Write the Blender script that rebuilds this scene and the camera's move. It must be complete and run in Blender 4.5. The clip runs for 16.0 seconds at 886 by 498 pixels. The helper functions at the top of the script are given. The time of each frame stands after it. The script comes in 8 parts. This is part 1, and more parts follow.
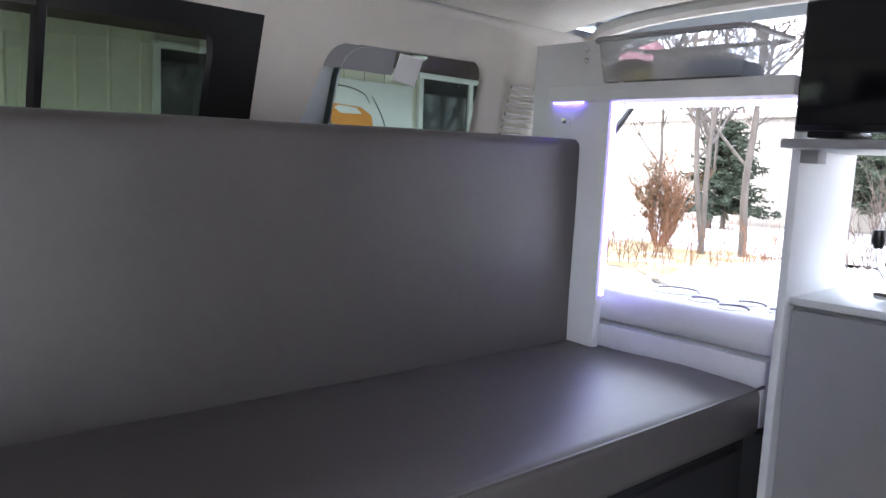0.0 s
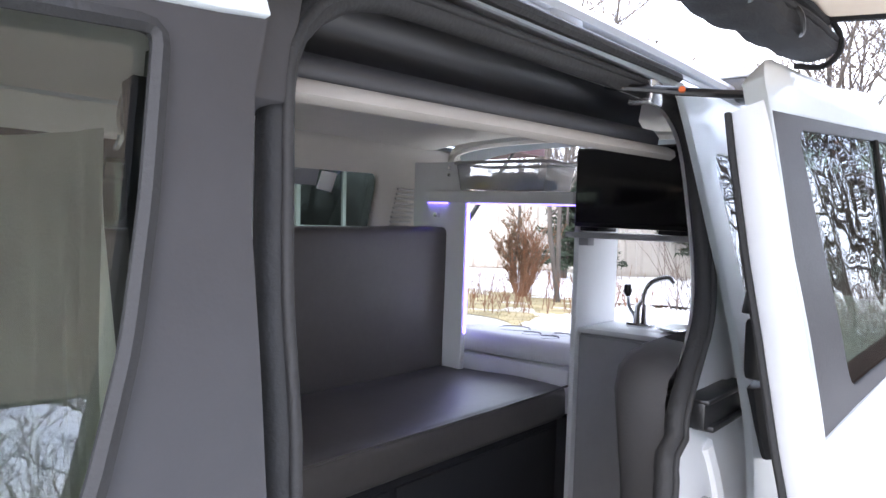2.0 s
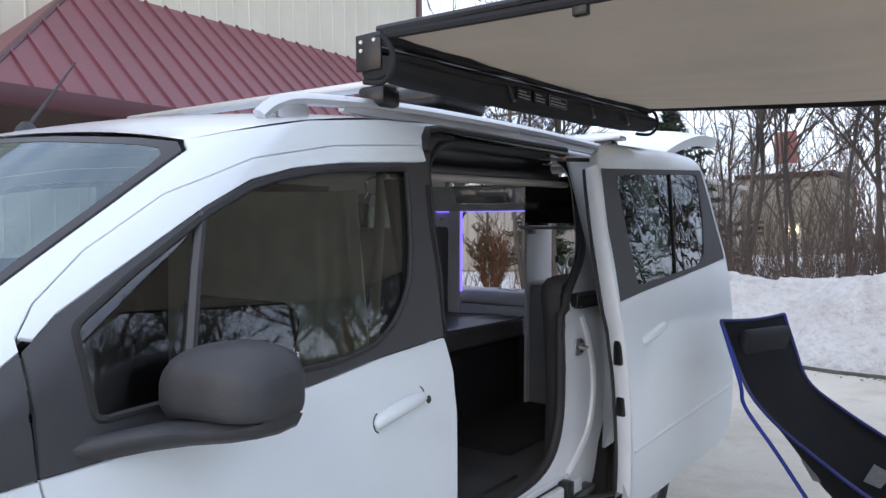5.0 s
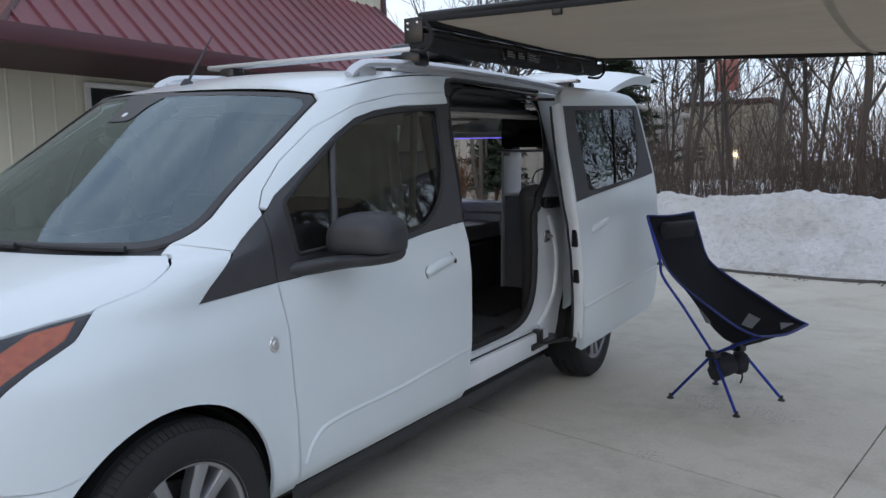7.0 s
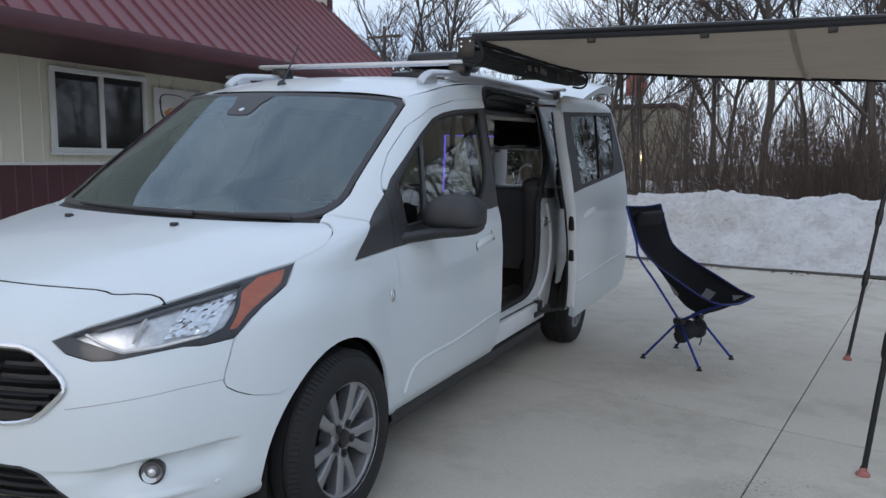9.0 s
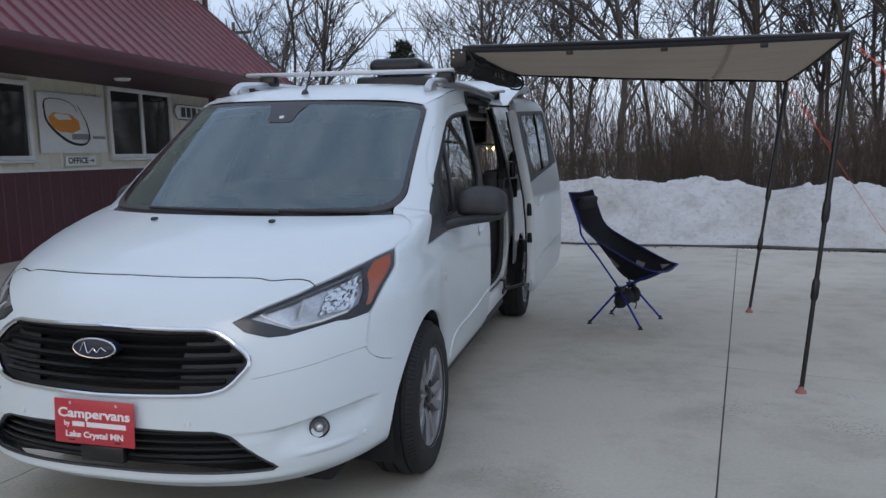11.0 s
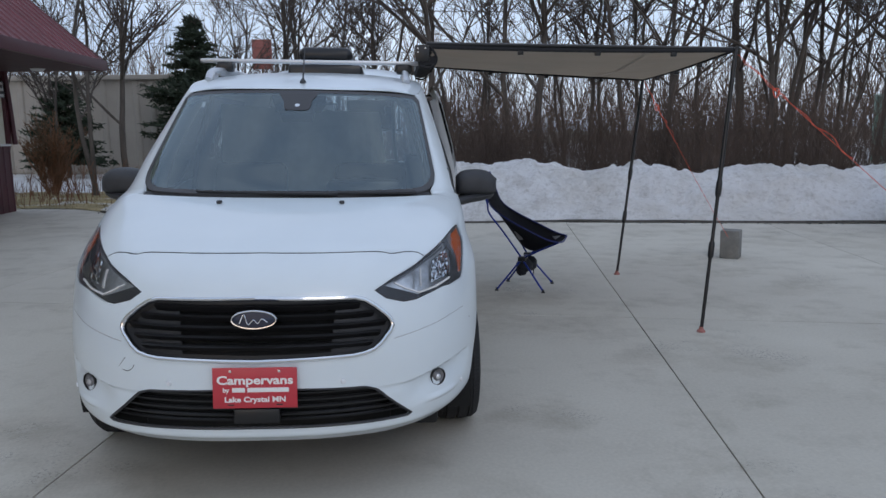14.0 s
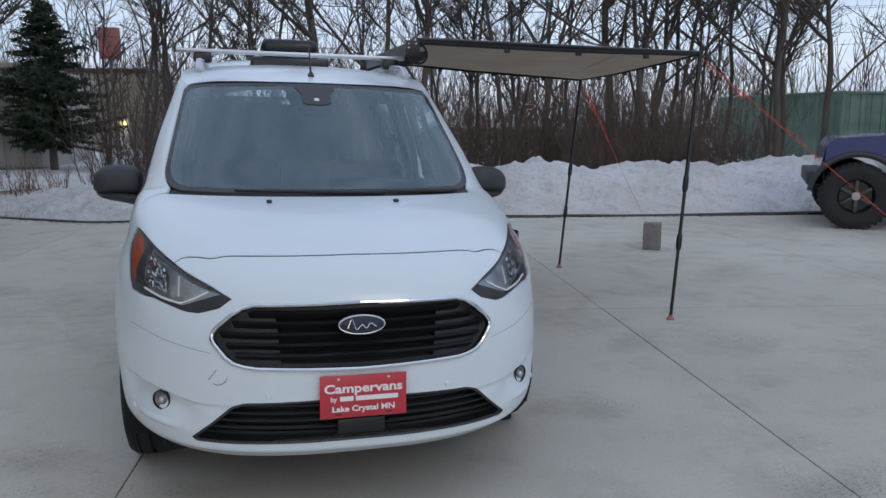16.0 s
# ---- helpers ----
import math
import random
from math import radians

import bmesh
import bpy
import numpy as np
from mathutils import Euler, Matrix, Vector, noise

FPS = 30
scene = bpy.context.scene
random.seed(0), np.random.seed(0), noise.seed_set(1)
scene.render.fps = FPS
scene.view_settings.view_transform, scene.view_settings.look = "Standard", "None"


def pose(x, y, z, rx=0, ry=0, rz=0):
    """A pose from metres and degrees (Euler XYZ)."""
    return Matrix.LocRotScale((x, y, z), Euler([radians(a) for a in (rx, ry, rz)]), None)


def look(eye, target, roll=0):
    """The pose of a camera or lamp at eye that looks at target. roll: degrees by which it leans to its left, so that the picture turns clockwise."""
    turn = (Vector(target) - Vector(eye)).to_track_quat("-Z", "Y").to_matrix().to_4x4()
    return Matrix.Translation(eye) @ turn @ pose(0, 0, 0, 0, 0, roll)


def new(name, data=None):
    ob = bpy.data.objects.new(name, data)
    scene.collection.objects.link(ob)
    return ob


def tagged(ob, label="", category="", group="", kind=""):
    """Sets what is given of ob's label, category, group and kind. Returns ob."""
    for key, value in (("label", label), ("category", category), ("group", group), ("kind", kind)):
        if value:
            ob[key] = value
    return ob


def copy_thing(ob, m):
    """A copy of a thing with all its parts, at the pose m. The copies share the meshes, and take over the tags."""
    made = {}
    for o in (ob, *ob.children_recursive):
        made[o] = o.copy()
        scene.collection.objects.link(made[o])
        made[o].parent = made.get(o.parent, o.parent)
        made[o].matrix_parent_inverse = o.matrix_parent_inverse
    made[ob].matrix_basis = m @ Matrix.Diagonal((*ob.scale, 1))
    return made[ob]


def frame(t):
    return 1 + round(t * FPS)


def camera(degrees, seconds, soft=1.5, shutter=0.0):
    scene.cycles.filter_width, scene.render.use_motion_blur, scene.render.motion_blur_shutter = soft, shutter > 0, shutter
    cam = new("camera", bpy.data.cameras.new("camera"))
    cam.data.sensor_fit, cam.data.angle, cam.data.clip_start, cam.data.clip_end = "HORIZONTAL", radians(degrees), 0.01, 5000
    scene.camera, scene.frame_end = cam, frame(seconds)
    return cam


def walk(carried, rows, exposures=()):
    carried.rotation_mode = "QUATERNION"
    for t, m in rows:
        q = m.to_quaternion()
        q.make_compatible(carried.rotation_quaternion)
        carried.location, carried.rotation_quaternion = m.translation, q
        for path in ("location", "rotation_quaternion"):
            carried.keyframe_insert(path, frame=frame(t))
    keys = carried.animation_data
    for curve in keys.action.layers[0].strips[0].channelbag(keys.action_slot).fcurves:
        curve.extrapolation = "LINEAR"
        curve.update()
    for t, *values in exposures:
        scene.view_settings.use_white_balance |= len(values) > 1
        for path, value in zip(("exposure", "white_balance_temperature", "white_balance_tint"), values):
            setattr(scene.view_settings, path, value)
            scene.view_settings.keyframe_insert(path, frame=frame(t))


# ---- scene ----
cam = camera(61.0, 16.0)
PATH = [
    (0, (0.777, 2.908, 1.381), (-0.705, 4.237, 1.182), 1.9),
    (0.5, (0.932, 2.804, 1.395), (-0.562, 4.122, 1.211), 2.4),
    (1, (1.128, 2.675, 1.433), (-0.317, 4.047, 1.264), 2.7),
    (1.5, (1.2, 2.473, 1.45), (-0.135, 3.96, 1.365), 2.9),
    (2, (1.282, 2.253, 1.46), (0.044, 3.824, 1.414), 0.9),
    (2.5, (1.461, 2.052, 1.451), (0.232, 3.63, 1.429), 0.2),
    (3, (1.622, 1.835, 1.436), (0.41, 3.425, 1.419), 0.0),
    (3.2, (1.67, 1.727, 1.428), (0.47, 3.326, 1.411), -0.1),
    (5.3, (2.277, 0.599, 1.4), (1.111, 2.223, 1.366), -0.9),
    (5.5, (2.344, 0.479, 1.403), (1.183, 2.107, 1.355), -0.8),
    (6, (2.51, 0.219, 1.396), (1.353, 1.846, 1.285), -1.1),
    (6.5, (2.57, -0.049, 1.362), (1.435, 1.59, 1.204), -1.3),
    (7, (2.594, -0.338, 1.355), (1.537, 1.346, 1.139), -1.4),
    (7.5, (2.659, -0.607, 1.347), (1.625, 1.089, 1.115), -1.1),
    (8, (2.648, -0.819, 1.362), (1.658, 0.902, 1.125), -0.4),
    (8.2, (2.594, -0.905, 1.353), (1.648, 0.841, 1.117), -0.1),
    (10.3, (1.942, -1.839, 1.373), (1.341, 0.054, 1.138), -1.4),
    (10.5, (1.862, -1.899, 1.38), (1.34, 0.017, 1.142), -1.7),
    (11, (1.709, -2.083, 1.376), (1.242, -0.155, 1.126), -1.5),
    (11.5, (1.563, -2.241, 1.393), (1.13, -0.306, 1.129), -2.0),
    (12, (1.315, -2.302, 1.388), (1.052, -0.339, 1.108), -1.5),
    (12.5, (1.099, -2.394, 1.404), (0.914, -0.424, 1.113), -1.7),
    (13, (0.917, -2.546, 1.42), (0.808, -0.572, 1.121), -1.6),
    (13.5, (0.741, -2.639, 1.432), (0.703, -0.665, 1.116), -1.5),
    (14, (0.502, -2.69, 1.436), (0.64, -0.719, 1.125), -0.9),
    (14.5, (0.313, -2.687, 1.431), (0.549, -0.729, 1.101), -1.1),
    (15, (0.074, -2.629, 1.439), (0.314, -0.67, 1.114), -1.3),
    (15.5, (-0.126, -2.554, 1.436), (0.216, -0.61, 1.113), -0.7),
    (16, (-0.391, -2.509, 1.447), (0.123, -0.603, 1.123), -0.4),
]
walk(cam, [(t, look(eye, target, roll)) for t, eye, target, roll in PATH],
     # the phone brightens and warms for the dim cabin and settles outside
     [(0, 3.65, 7450, 19), (1.0, 3.9, 7450, 19), (1.6, 3.38, 7450, 19), (2.0, 2.92, 7420, 19), (2.4, 2.56, 7400, 18), (3.2, 2.24, 7400, 19), (5.5, 0.75, 7400, 16), (8.0, 0.36, 7300, 13), (11.0, 0.05, 7050, 14), (16.0, 0.0, 6950, 14)])

# ---- world and light: overcast late afternoon ----
world = bpy.data.worlds.new("overcast_sky")
scene.world = world
world.use_nodes = True
wn, wl = world.node_tree.nodes, world.node_tree.links
wn.clear()
w_out = wn.new("ShaderNodeOutputWorld")
w_bg = wn.new("ShaderNodeBackground")
w_sky = wn.new("ShaderNodeTexSky")
w_sky.sky_type = "NISHITA"
w_sky.sun_disc = False
w_sky.sun_elevation = radians(14)
w_sky.sun_rotation = radians(200)
w_coord = wn.new("ShaderNodeTexCoord")
w_map = wn.new("ShaderNodeMapping")
w_map.inputs["Scale"].default_value = (2.2, 2.2, 7.0)
w_noise = wn.new("ShaderNodeTexNoise")
w_noise.inputs["Scale"].default_value = 1.6
w_noise.inputs["Detail"].default_value = 5.0
w_noise.inputs["Roughness"].default_value = 0.55
w_ramp = wn.new("ShaderNodeValToRGB")
w_ramp.color_ramp.elements[0].position = 0.32
w_ramp.color_ramp.elements[0].color = (2.6, 3.6, 5.35, 1)
w_ramp.color_ramp.elements[1].position = 0.68
w_ramp.color_ramp.elements[1].color = (4.4, 5.4, 7.0, 1)
w_mix = wn.new("ShaderNodeMixRGB")
w_mix.inputs[0].default_value = 0.85
wl.new(w_coord.outputs["Generated"], w_map.inputs["Vector"])
wl.new(w_map.outputs["Vector"], w_noise.inputs["Vector"])
wl.new(w_noise.outputs["Fac"], w_ramp.inputs["Fac"])
wl.new(w_sky.outputs["Color"], w_mix.inputs[1])
wl.new(w_ramp.outputs["Color"], w_mix.inputs[2])
wl.new(w_mix.outputs["Color"], w_bg.inputs["Color"])
w_bg.inputs["Strength"].default_value = 0.165
wl.new(w_bg.outputs["Background"], w_out.inputs["Surface"])

sun = new("sun", bpy.data.lights.new("sun", "SUN"))
sun.data.energy = 0.22
sun.data.angle = radians(20)
sun.data.color = (1.0, 0.96, 0.9)
sun.matrix_world = look((6, -14, 12), (0, 2, 0))


# ---- helpers ----
def mat(name, base, rough=0.5, metal=0.0, var=0.12, scale=6.0, bump=0.0, bscale=40.0, tint=None, coat=0.0, spec=0.5, fine=0.0, stretch=(1, 1, 1), random_tone=0.0):
    """A principled surface: base colour that wanders between two tones at a coarse and a fine scale, roughness wear and bump."""
    m = bpy.data.materials.new(name)
    m.use_nodes = True
    nt, ln = m.node_tree.nodes, m.node_tree.links
    p = nt["Principled BSDF"]
    p.inputs["Roughness"].default_value = rough
    p.inputs["Metallic"].default_value = metal
    p.inputs["Specular IOR Level"].default_value = spec
    p.inputs["Coat Weight"].default_value = coat
    p.inputs["Coat Roughness"].default_value = 0.06
    co = nt.new("ShaderNodeTexCoord")
    mp = nt.new("ShaderNodeMapping")
    mp.inputs["Scale"].default_value = stretch
    ln.new(co.outputs["Object"], mp.inputs["Vector"])
    n1 = nt.new("ShaderNodeTexNoise")
    n1.inputs["Scale"].default_value = scale
    n1.inputs["Detail"].default_value = 6
    n1.inputs["Roughness"].default_value = 0.6
    ln.new(mp.outputs["Vector"], n1.inputs["Vector"])
    ramp = nt.new("ShaderNodeValToRGB")
    lo = [c * (1 - var) for c in base]
    hi = [min(1, c * (1 + var)) for c in (tint or base)]
    ramp.color_ramp.elements[0].position, ramp.color_ramp.elements[1].position = 0.3, 0.7
    ramp.color_ramp.elements[0].color = (*lo, 1)
    ramp.color_ramp.elements[1].color = (*hi, 1)
    ln.new(n1.outputs["Fac"], ramp.inputs["Fac"])
    last = ramp.outputs["Color"]
    if fine or random_tone:
        n3 = nt.new("ShaderNodeTexNoise")
        n3.inputs["Scale"].default_value = scale * 14
        n3.inputs["Detail"].default_value = 3
        ln.new(mp.outputs["Vector"], n3.inputs["Vector"])
        mr = nt.new("ShaderNodeMapRange")
        mr.inputs["To Min"].default_value, mr.inputs["To Max"].default_value = 1 - fine, 1 + fine
        ln.new(n3.outputs["Fac"], mr.inputs["Value"])
        val = mr.outputs["Result"]
        if random_tone:
            oi = nt.new("ShaderNodeObjectInfo")
            mr2 = nt.new("ShaderNodeMapRange")
            mr2.inputs["To Min"].default_value, mr2.inputs["To Max"].default_value = 1 - random_tone, 1 + random_tone
            ln.new(oi.outputs["Random"], mr2.inputs["Value"])
            mu = nt.new("ShaderNodeMath")
            mu.operation = "MULTIPLY"
            ln.new(val, mu.inputs[0])
            ln.new(mr2.outputs["Result"], mu.inputs[1])
            val = mu.outputs["Value"]
        vm = nt.new("ShaderNodeVectorMath")
        vm.operation = "SCALE"
        ln.new(last, vm.inputs[0])
        ln.new(val, vm.inputs["Scale"])
        last = vm.outputs["Vector"]
    ln.new(last, p.inputs["Base Color"])
    rr = nt.new("ShaderNodeMapRange")
    rr.inputs["To Min"].default_value = max(0.02, rough * 0.85)
    rr.inputs["To Max"].default_value = min(1, rough * 1.15)
    ln.new(n1.outputs["Fac"], rr.inputs["Value"])
    ln.new(rr.outputs["Result"], p.inputs["Roughness"])
    if bump:
        n2 = nt.new("ShaderNodeTexNoise")
        n2.inputs["Scale"].default_value = bscale
        n2.inputs["Detail"].default_value = 5
        ln.new(mp.outputs["Vector"], n2.inputs["Vector"])
        bp = nt.new("ShaderNodeBump")
        bp.inputs["Strength"].default_value = min(1.0, bump)
        bp.inputs["Distance"].default_value = 0.01
        ln.new(n2.outputs["Fac"], bp.inputs["Height"])
        ln.new(bp.outputs["Normal"], p.inputs["Normal"])
    return m


def glass_mat(name, tint, dark, rough=0.02, bump=0.0):
    """Thin tinted glazing: clear part tinted, with the gloss of glass on top."""
    m = bpy.data.materials.new(name)
    m.use_nodes = True
    nt, ln = m.node_tree.nodes, m.node_tree.links
    nt.clear()
    out = nt.new("ShaderNodeOutputMaterial")
    tr = nt.new("ShaderNodeBsdfTransparent")
    tr.inputs["Color"].default_value = (*tint, 1)
    gl = nt.new("ShaderNodeBsdfGlossy")
    gl.inputs["Roughness"].default_value = rough
    gl.inputs["Color"].default_value = (0.95, 0.97, 1.0, 1)
    fr = nt.new("ShaderNodeFresnel")
    fr.inputs["IOR"].default_value = dark
    mx = nt.new("ShaderNodeMixShader")
    if bump:
        n = nt.new("ShaderNodeTexNoise")
        n.inputs["Scale"].default_value = 7
        n.inputs["Detail"].default_value = 1
        b = nt.new("ShaderNodeBump")
        b.inputs["Strength"].default_value = bump
        b.inputs["Distance"].default_value = 0.01
        c = nt.new("ShaderNodeTexCoord")
        ln.new(c.outputs["Object"], n.inputs["Vector"])
        ln.new(n.outputs["Fac"], b.inputs["Height"])
        ln.new(b.outputs["Normal"], gl.inputs["Normal"])
    ln.new(fr.outputs["Fac"], mx.inputs["Fac"])
    ln.new(tr.outputs["BSDF"], mx.inputs[1])
    ln.new(gl.outputs["BSDF"], mx.inputs[2])
    ln.new(mx.outputs["Shader"], out.inputs["Surface"])
    return m


def glow_mat(name, colour, strength):
    m = bpy.data.materials.new(name)
    m.use_nodes = True
    p = m.node_tree.nodes["Principled BSDF"]
    p.inputs["Base Color"].default_value = (*colour, 1)
    p.inputs["Emission Color"].default_value = (*colour, 1)
    p.inputs["Emission Strength"].default_value = strength
    return m


def finish(bm, smooth=True, angle=40):
    bmesh.ops.recalc_face_normals(bm, faces=bm.faces)
    soften(bm, smooth, angle)


def soften(bm, smooth=True, angle=40):
    lim = radians(angle)
    for f in bm.faces:
        f.smooth = smooth
    for e in bm.edges:
        if len(e.link_faces) == 2 and e.calc_face_angle(0) > lim:
            e.smooth = False


def part(name, bm, material, parent=None, label="", recalc=True, angle=40):
    """Links a bmesh as one mesh object under a thing or a part."""
    if recalc:
        finish(bm, True, angle)
    else:
        soften(bm, True, angle)
    me = bpy.data.meshes.new(name)
    bm.to_mesh(me)
    bm.free()
    me.materials.append(material)
    ob = new(name, me)
    if parent is not None:
        ob.parent = parent
    if label:
        ob["label"] = label
    return ob


def piece(name, mesh, parent, m=None):
    ob = new(name, mesh)
    ob.parent = parent
    if m is not None:
        ob.matrix_local = m
    return ob


def thing(name, label, category, group="", kind="", m=None):
    ob = new(name)
    ob.empty_display_size = 0.1
    if m is not None:
        ob.matrix_basis = m
    return tagged(ob, label, category, group, kind)


def box(bm, x0, x1, y0, y1, z0, z1, bevel=0.0, m=None, seg=2):
    g = bmesh.ops.create_cube(bm, size=1.0)
    vs = g["verts"]
    bmesh.ops.scale(bm, vec=(x1 - x0, y1 - y0, z1 - z0), verts=vs)
    bmesh.ops.translate(bm, vec=((x0 + x1) / 2, (y0 + y1) / 2, (z0 + z1) / 2), verts=vs)
    if bevel:
        es = list({e for v in vs for e in v.link_edges})
        r = bmesh.ops.bevel(bm, geom=es, offset=bevel, segments=seg, profile=0.5, affect="EDGES")
        vs = list({v for f in r["faces"] for v in f.verts} | {v for v in vs if v.is_valid})
    if m is not None:
        bmesh.ops.transform(bm, matrix=m, verts=vs)
    return vs


def boxes(*rows, bevel=0.004):
    bm = bmesh.new()
    for r in rows:
        box(bm, *r, bevel=bevel)
    return bm


def tube(bm, pts, r, n=8, caps=True, flat=1.0):
    """A round bar along points; r one radius or one each."""
    pts = [Vector(p) for p in pts]
    rs = r if isinstance(r, (list, tuple)) else [r] * len(pts)
    rings, side = [], None
    for i, p in enumerate(pts):
        d = (pts[min(i + 1, len(pts) - 1)] - pts[max(i - 1, 0)]).normalized()
        if side is None:
            side = d.orthogonal().normalized()
        side = (side - d * side.dot(d))
        side = side.normalized() if side.length > 1e-6 else d.orthogonal().normalized()
        up = d.cross(side)
        rings.append([bm.verts.new(p + (side * math.cos(2 * math.pi * k / n) + up * math.sin(2 * math.pi * k / n) * flat) * rs[i]) for k in range(n)])
    for a, b in zip(rings, rings[1:]):
        for k in range(n):
            bm.faces.new((a[k], a[(k + 1) % n], b[(k + 1) % n], b[k]))
    if caps:
        bm.faces.new(rings[0][::-1])
        bm.faces.new(rings[-1])
    return rings


def lathe(bm, profile, m, n=32, close=False):
    """Turns (radius, height) rows round the local z axis."""
    rings = []
    for r, h in profile:
        if r < 1e-5:
            rings.append([bm.verts.new(m @ Vector((0, 0, h)))])
        else:
            rings.append([bm.verts.new(m @ Vector((r * math.cos(2 * math.pi * k / n), r * math.sin(2 * math.pi * k / n), h))) for k in range(n)])
    for a, b in zip(rings, rings[1:]):
        for k in range(n):
            if len(a) == 1 and len(b) == 1:
                continue
            if len(a) == 1:
                bm.faces.new((a[0], b[k], b[(k + 1) % n]))
            elif len(b) == 1:
                bm.faces.new((a[k], b[0], a[(k + 1) % n]))
            else:
                bm.faces.new((a[k], b[k], b[(k + 1) % n], a[(k + 1) % n]))
    return rings


def smooth_line(pts, n=8):
    """Catmull-Rom through the points."""
    pts = [Vector(p) for p in pts]
    out = []
    for i in range(len(pts) - 1):
        p0, p1, p2, p3 = pts[max(i - 1, 0)], pts[i], pts[i + 1], pts[min(i + 2, len(pts) - 1)]
        for k in range(n):
            t = k / n
            out.append(0.5 * (2 * p1 + (p2 - p0) * t + (2 * p0 - 5 * p1 + 4 * p2 - p3) * t * t + (3 * p1 - p0 - 3 * p2 + p3) * t ** 3))
    out.append(pts[-1])
    return out


class Curve1:
    """A smooth curve value(x) through given rows (monotone cubic)."""

    def __init__(self, rows):
        self.x = np.array([r[0] for r in rows], float)
        self.y = np.array([r[1] for r in rows], float)
        h, d = np.diff(self.x), np.diff(self.y) / np.diff(self.x)
        m = np.zeros(len(self.x))
        m[0], m[-1] = d[0], d[-1]
        for i in range(1, len(d)):
            if d[i - 1] * d[i] > 0:
                w1, w2 = 2 * h[i] + h[i - 1], h[i] + 2 * h[i - 1]
                m[i] = (w1 + w2) / (w1 / d[i - 1] + w2 / d[i])
        self.m = m

    def __call__(self, v):
        x, y, m = self.x, self.y, self.m
        if v <= x[0]:
            return float(y[0] + m[0] * (v - x[0]))
        if v >= x[-1]:
            return float(y[-1] + m[-1] * (v - x[-1]))
        i = int(np.searchsorted(x, v)) - 1
        h = x[i + 1] - x[i]
        t = (v - x[i]) / h
        return float((1 + 2 * t) * (1 - t) ** 2 * y[i] + t * (1 - t) ** 2 * h * m[i] + t * t * (3 - 2 * t) * y[i + 1] + t * t * (t - 1) * h * m[i + 1])


def text_mesh(body, size, material, name, parent, m, bold=0.0, label="", width=None):
    """Lettering from the built-in font, made into a thin mesh."""
    cu = bpy.data.curves.new(name, "FONT")
    cu.body, cu.size, cu.extrude, cu.offset = body, size, 0.0008, bold
    cu.align_x, cu.align_y = "CENTER", "CENTER"
    cu.resolution_u = 3
    tmp = bpy.data.objects.new(name, cu)
    scene.collection.objects.link(tmp)
    dg = bpy.context.evaluated_depsgraph_get()
    me = bpy.data.meshes.new_from_object(tmp.evaluated_get(dg))
    scene.collection.objects.unlink(tmp)
    bpy.data.objects.remove(tmp)
    me.materials.clear()
    me.materials.append(material)
    if width:
        xs = [v.co.x for v in me.vertices]
        k = width / (max(xs) - min(xs))
        for v in me.vertices:
            v.co.x *= k
    ob = new(name, me)
    ob.parent = parent
    ob.matrix_local = m
    if label:
        ob["label"] = label
    return ob


# ---- materials ----
M_PAINT = mat("white_paint", (0.69, 0.755, 0.785), 0.28, var=0.02, scale=3, coat=0.6, spec=0.5)
for _l in [l for l in M_PAINT.node_tree.links if l.to_socket.name == "Roughness"]:
    M_PAINT.node_tree.links.remove(_l)
M_JAMB = mat("jamb_paint", (0.72, 0.74, 0.76), 0.35, var=0.05, scale=5, coat=0.2)
M_TRIM = mat("black_plastic", (0.035, 0.036, 0.04), 0.55, var=0.2, scale=12, bump=0.15, bscale=300)
M_SATIN = mat("satin_black_pillar", (0.042, 0.042, 0.046), 0.42, var=0.1, scale=8, bump=0.05, bscale=200)
M_RUBBER = mat("rubber_seal", (0.02, 0.02, 0.021), 0.7, var=0.2, scale=20, bump=0.2, bscale=120)
M_TYRE = mat("tyre_rubber", (0.014, 0.014, 0.015), 0.75, var=0.25, scale=14, bump=0.3, bscale=150)
M_ALLOY = mat("silver_alloy", (0.34, 0.345, 0.36), 0.36, 0.7, var=0.08, scale=10)
M_DARKMETAL = mat("dark_steel", (0.05, 0.05, 0.05), 0.5, 0.6, var=0.2)
M_CHROME = mat("chrome", (0.75, 0.76, 0.78), 0.12, 1.0, var=0.03)
M_ALU = mat("brushed_aluminium", (0.62, 0.63, 0.65), 0.38, 0.8, var=0.06, scale=20, stretch=(1, 30, 30))
M_GLASS_W = glass_mat("windscreen_glass", (0.50, 0.62, 0.66), 2.3, 0.015)
M_GLASS_W.node_tree.nodes["Glossy BSDF"].inputs["Color"].default_value = (0.80, 0.95, 1.0, 1)  # blue of the mirrored sky tinted into the gloss colour
M_GLASS_S = glass_mat("side_glass", (0.64, 0.73, 0.68), 1.85, 0.015)
M_GLASS_Q = glass_mat("green_glass", (0.22, 0.28, 0.25), 1.22, 0.012)
M_GLASS_D = glass_mat("privacy_glass", (0.065, 0.09, 0.07), 1.85, 0.012, 0.16)
M_LENS = glass_mat("headlamp_lens", (0.9, 0.92, 0.93), 1.35, 0.03)
M_REFL = mat("headlamp_reflector", (0.62, 0.625, 0.64), 0.33, 0.85, var=0.4, scale=14)
M_REFLGREY = mat("headlamp_cover", (0.19, 0.19, 0.20), 0.3, 0.3, var=0.2, scale=20)
M_LAMPBLACK = mat("lamp_bezel", (0.045, 0.045, 0.05), 0.3, var=0.1)
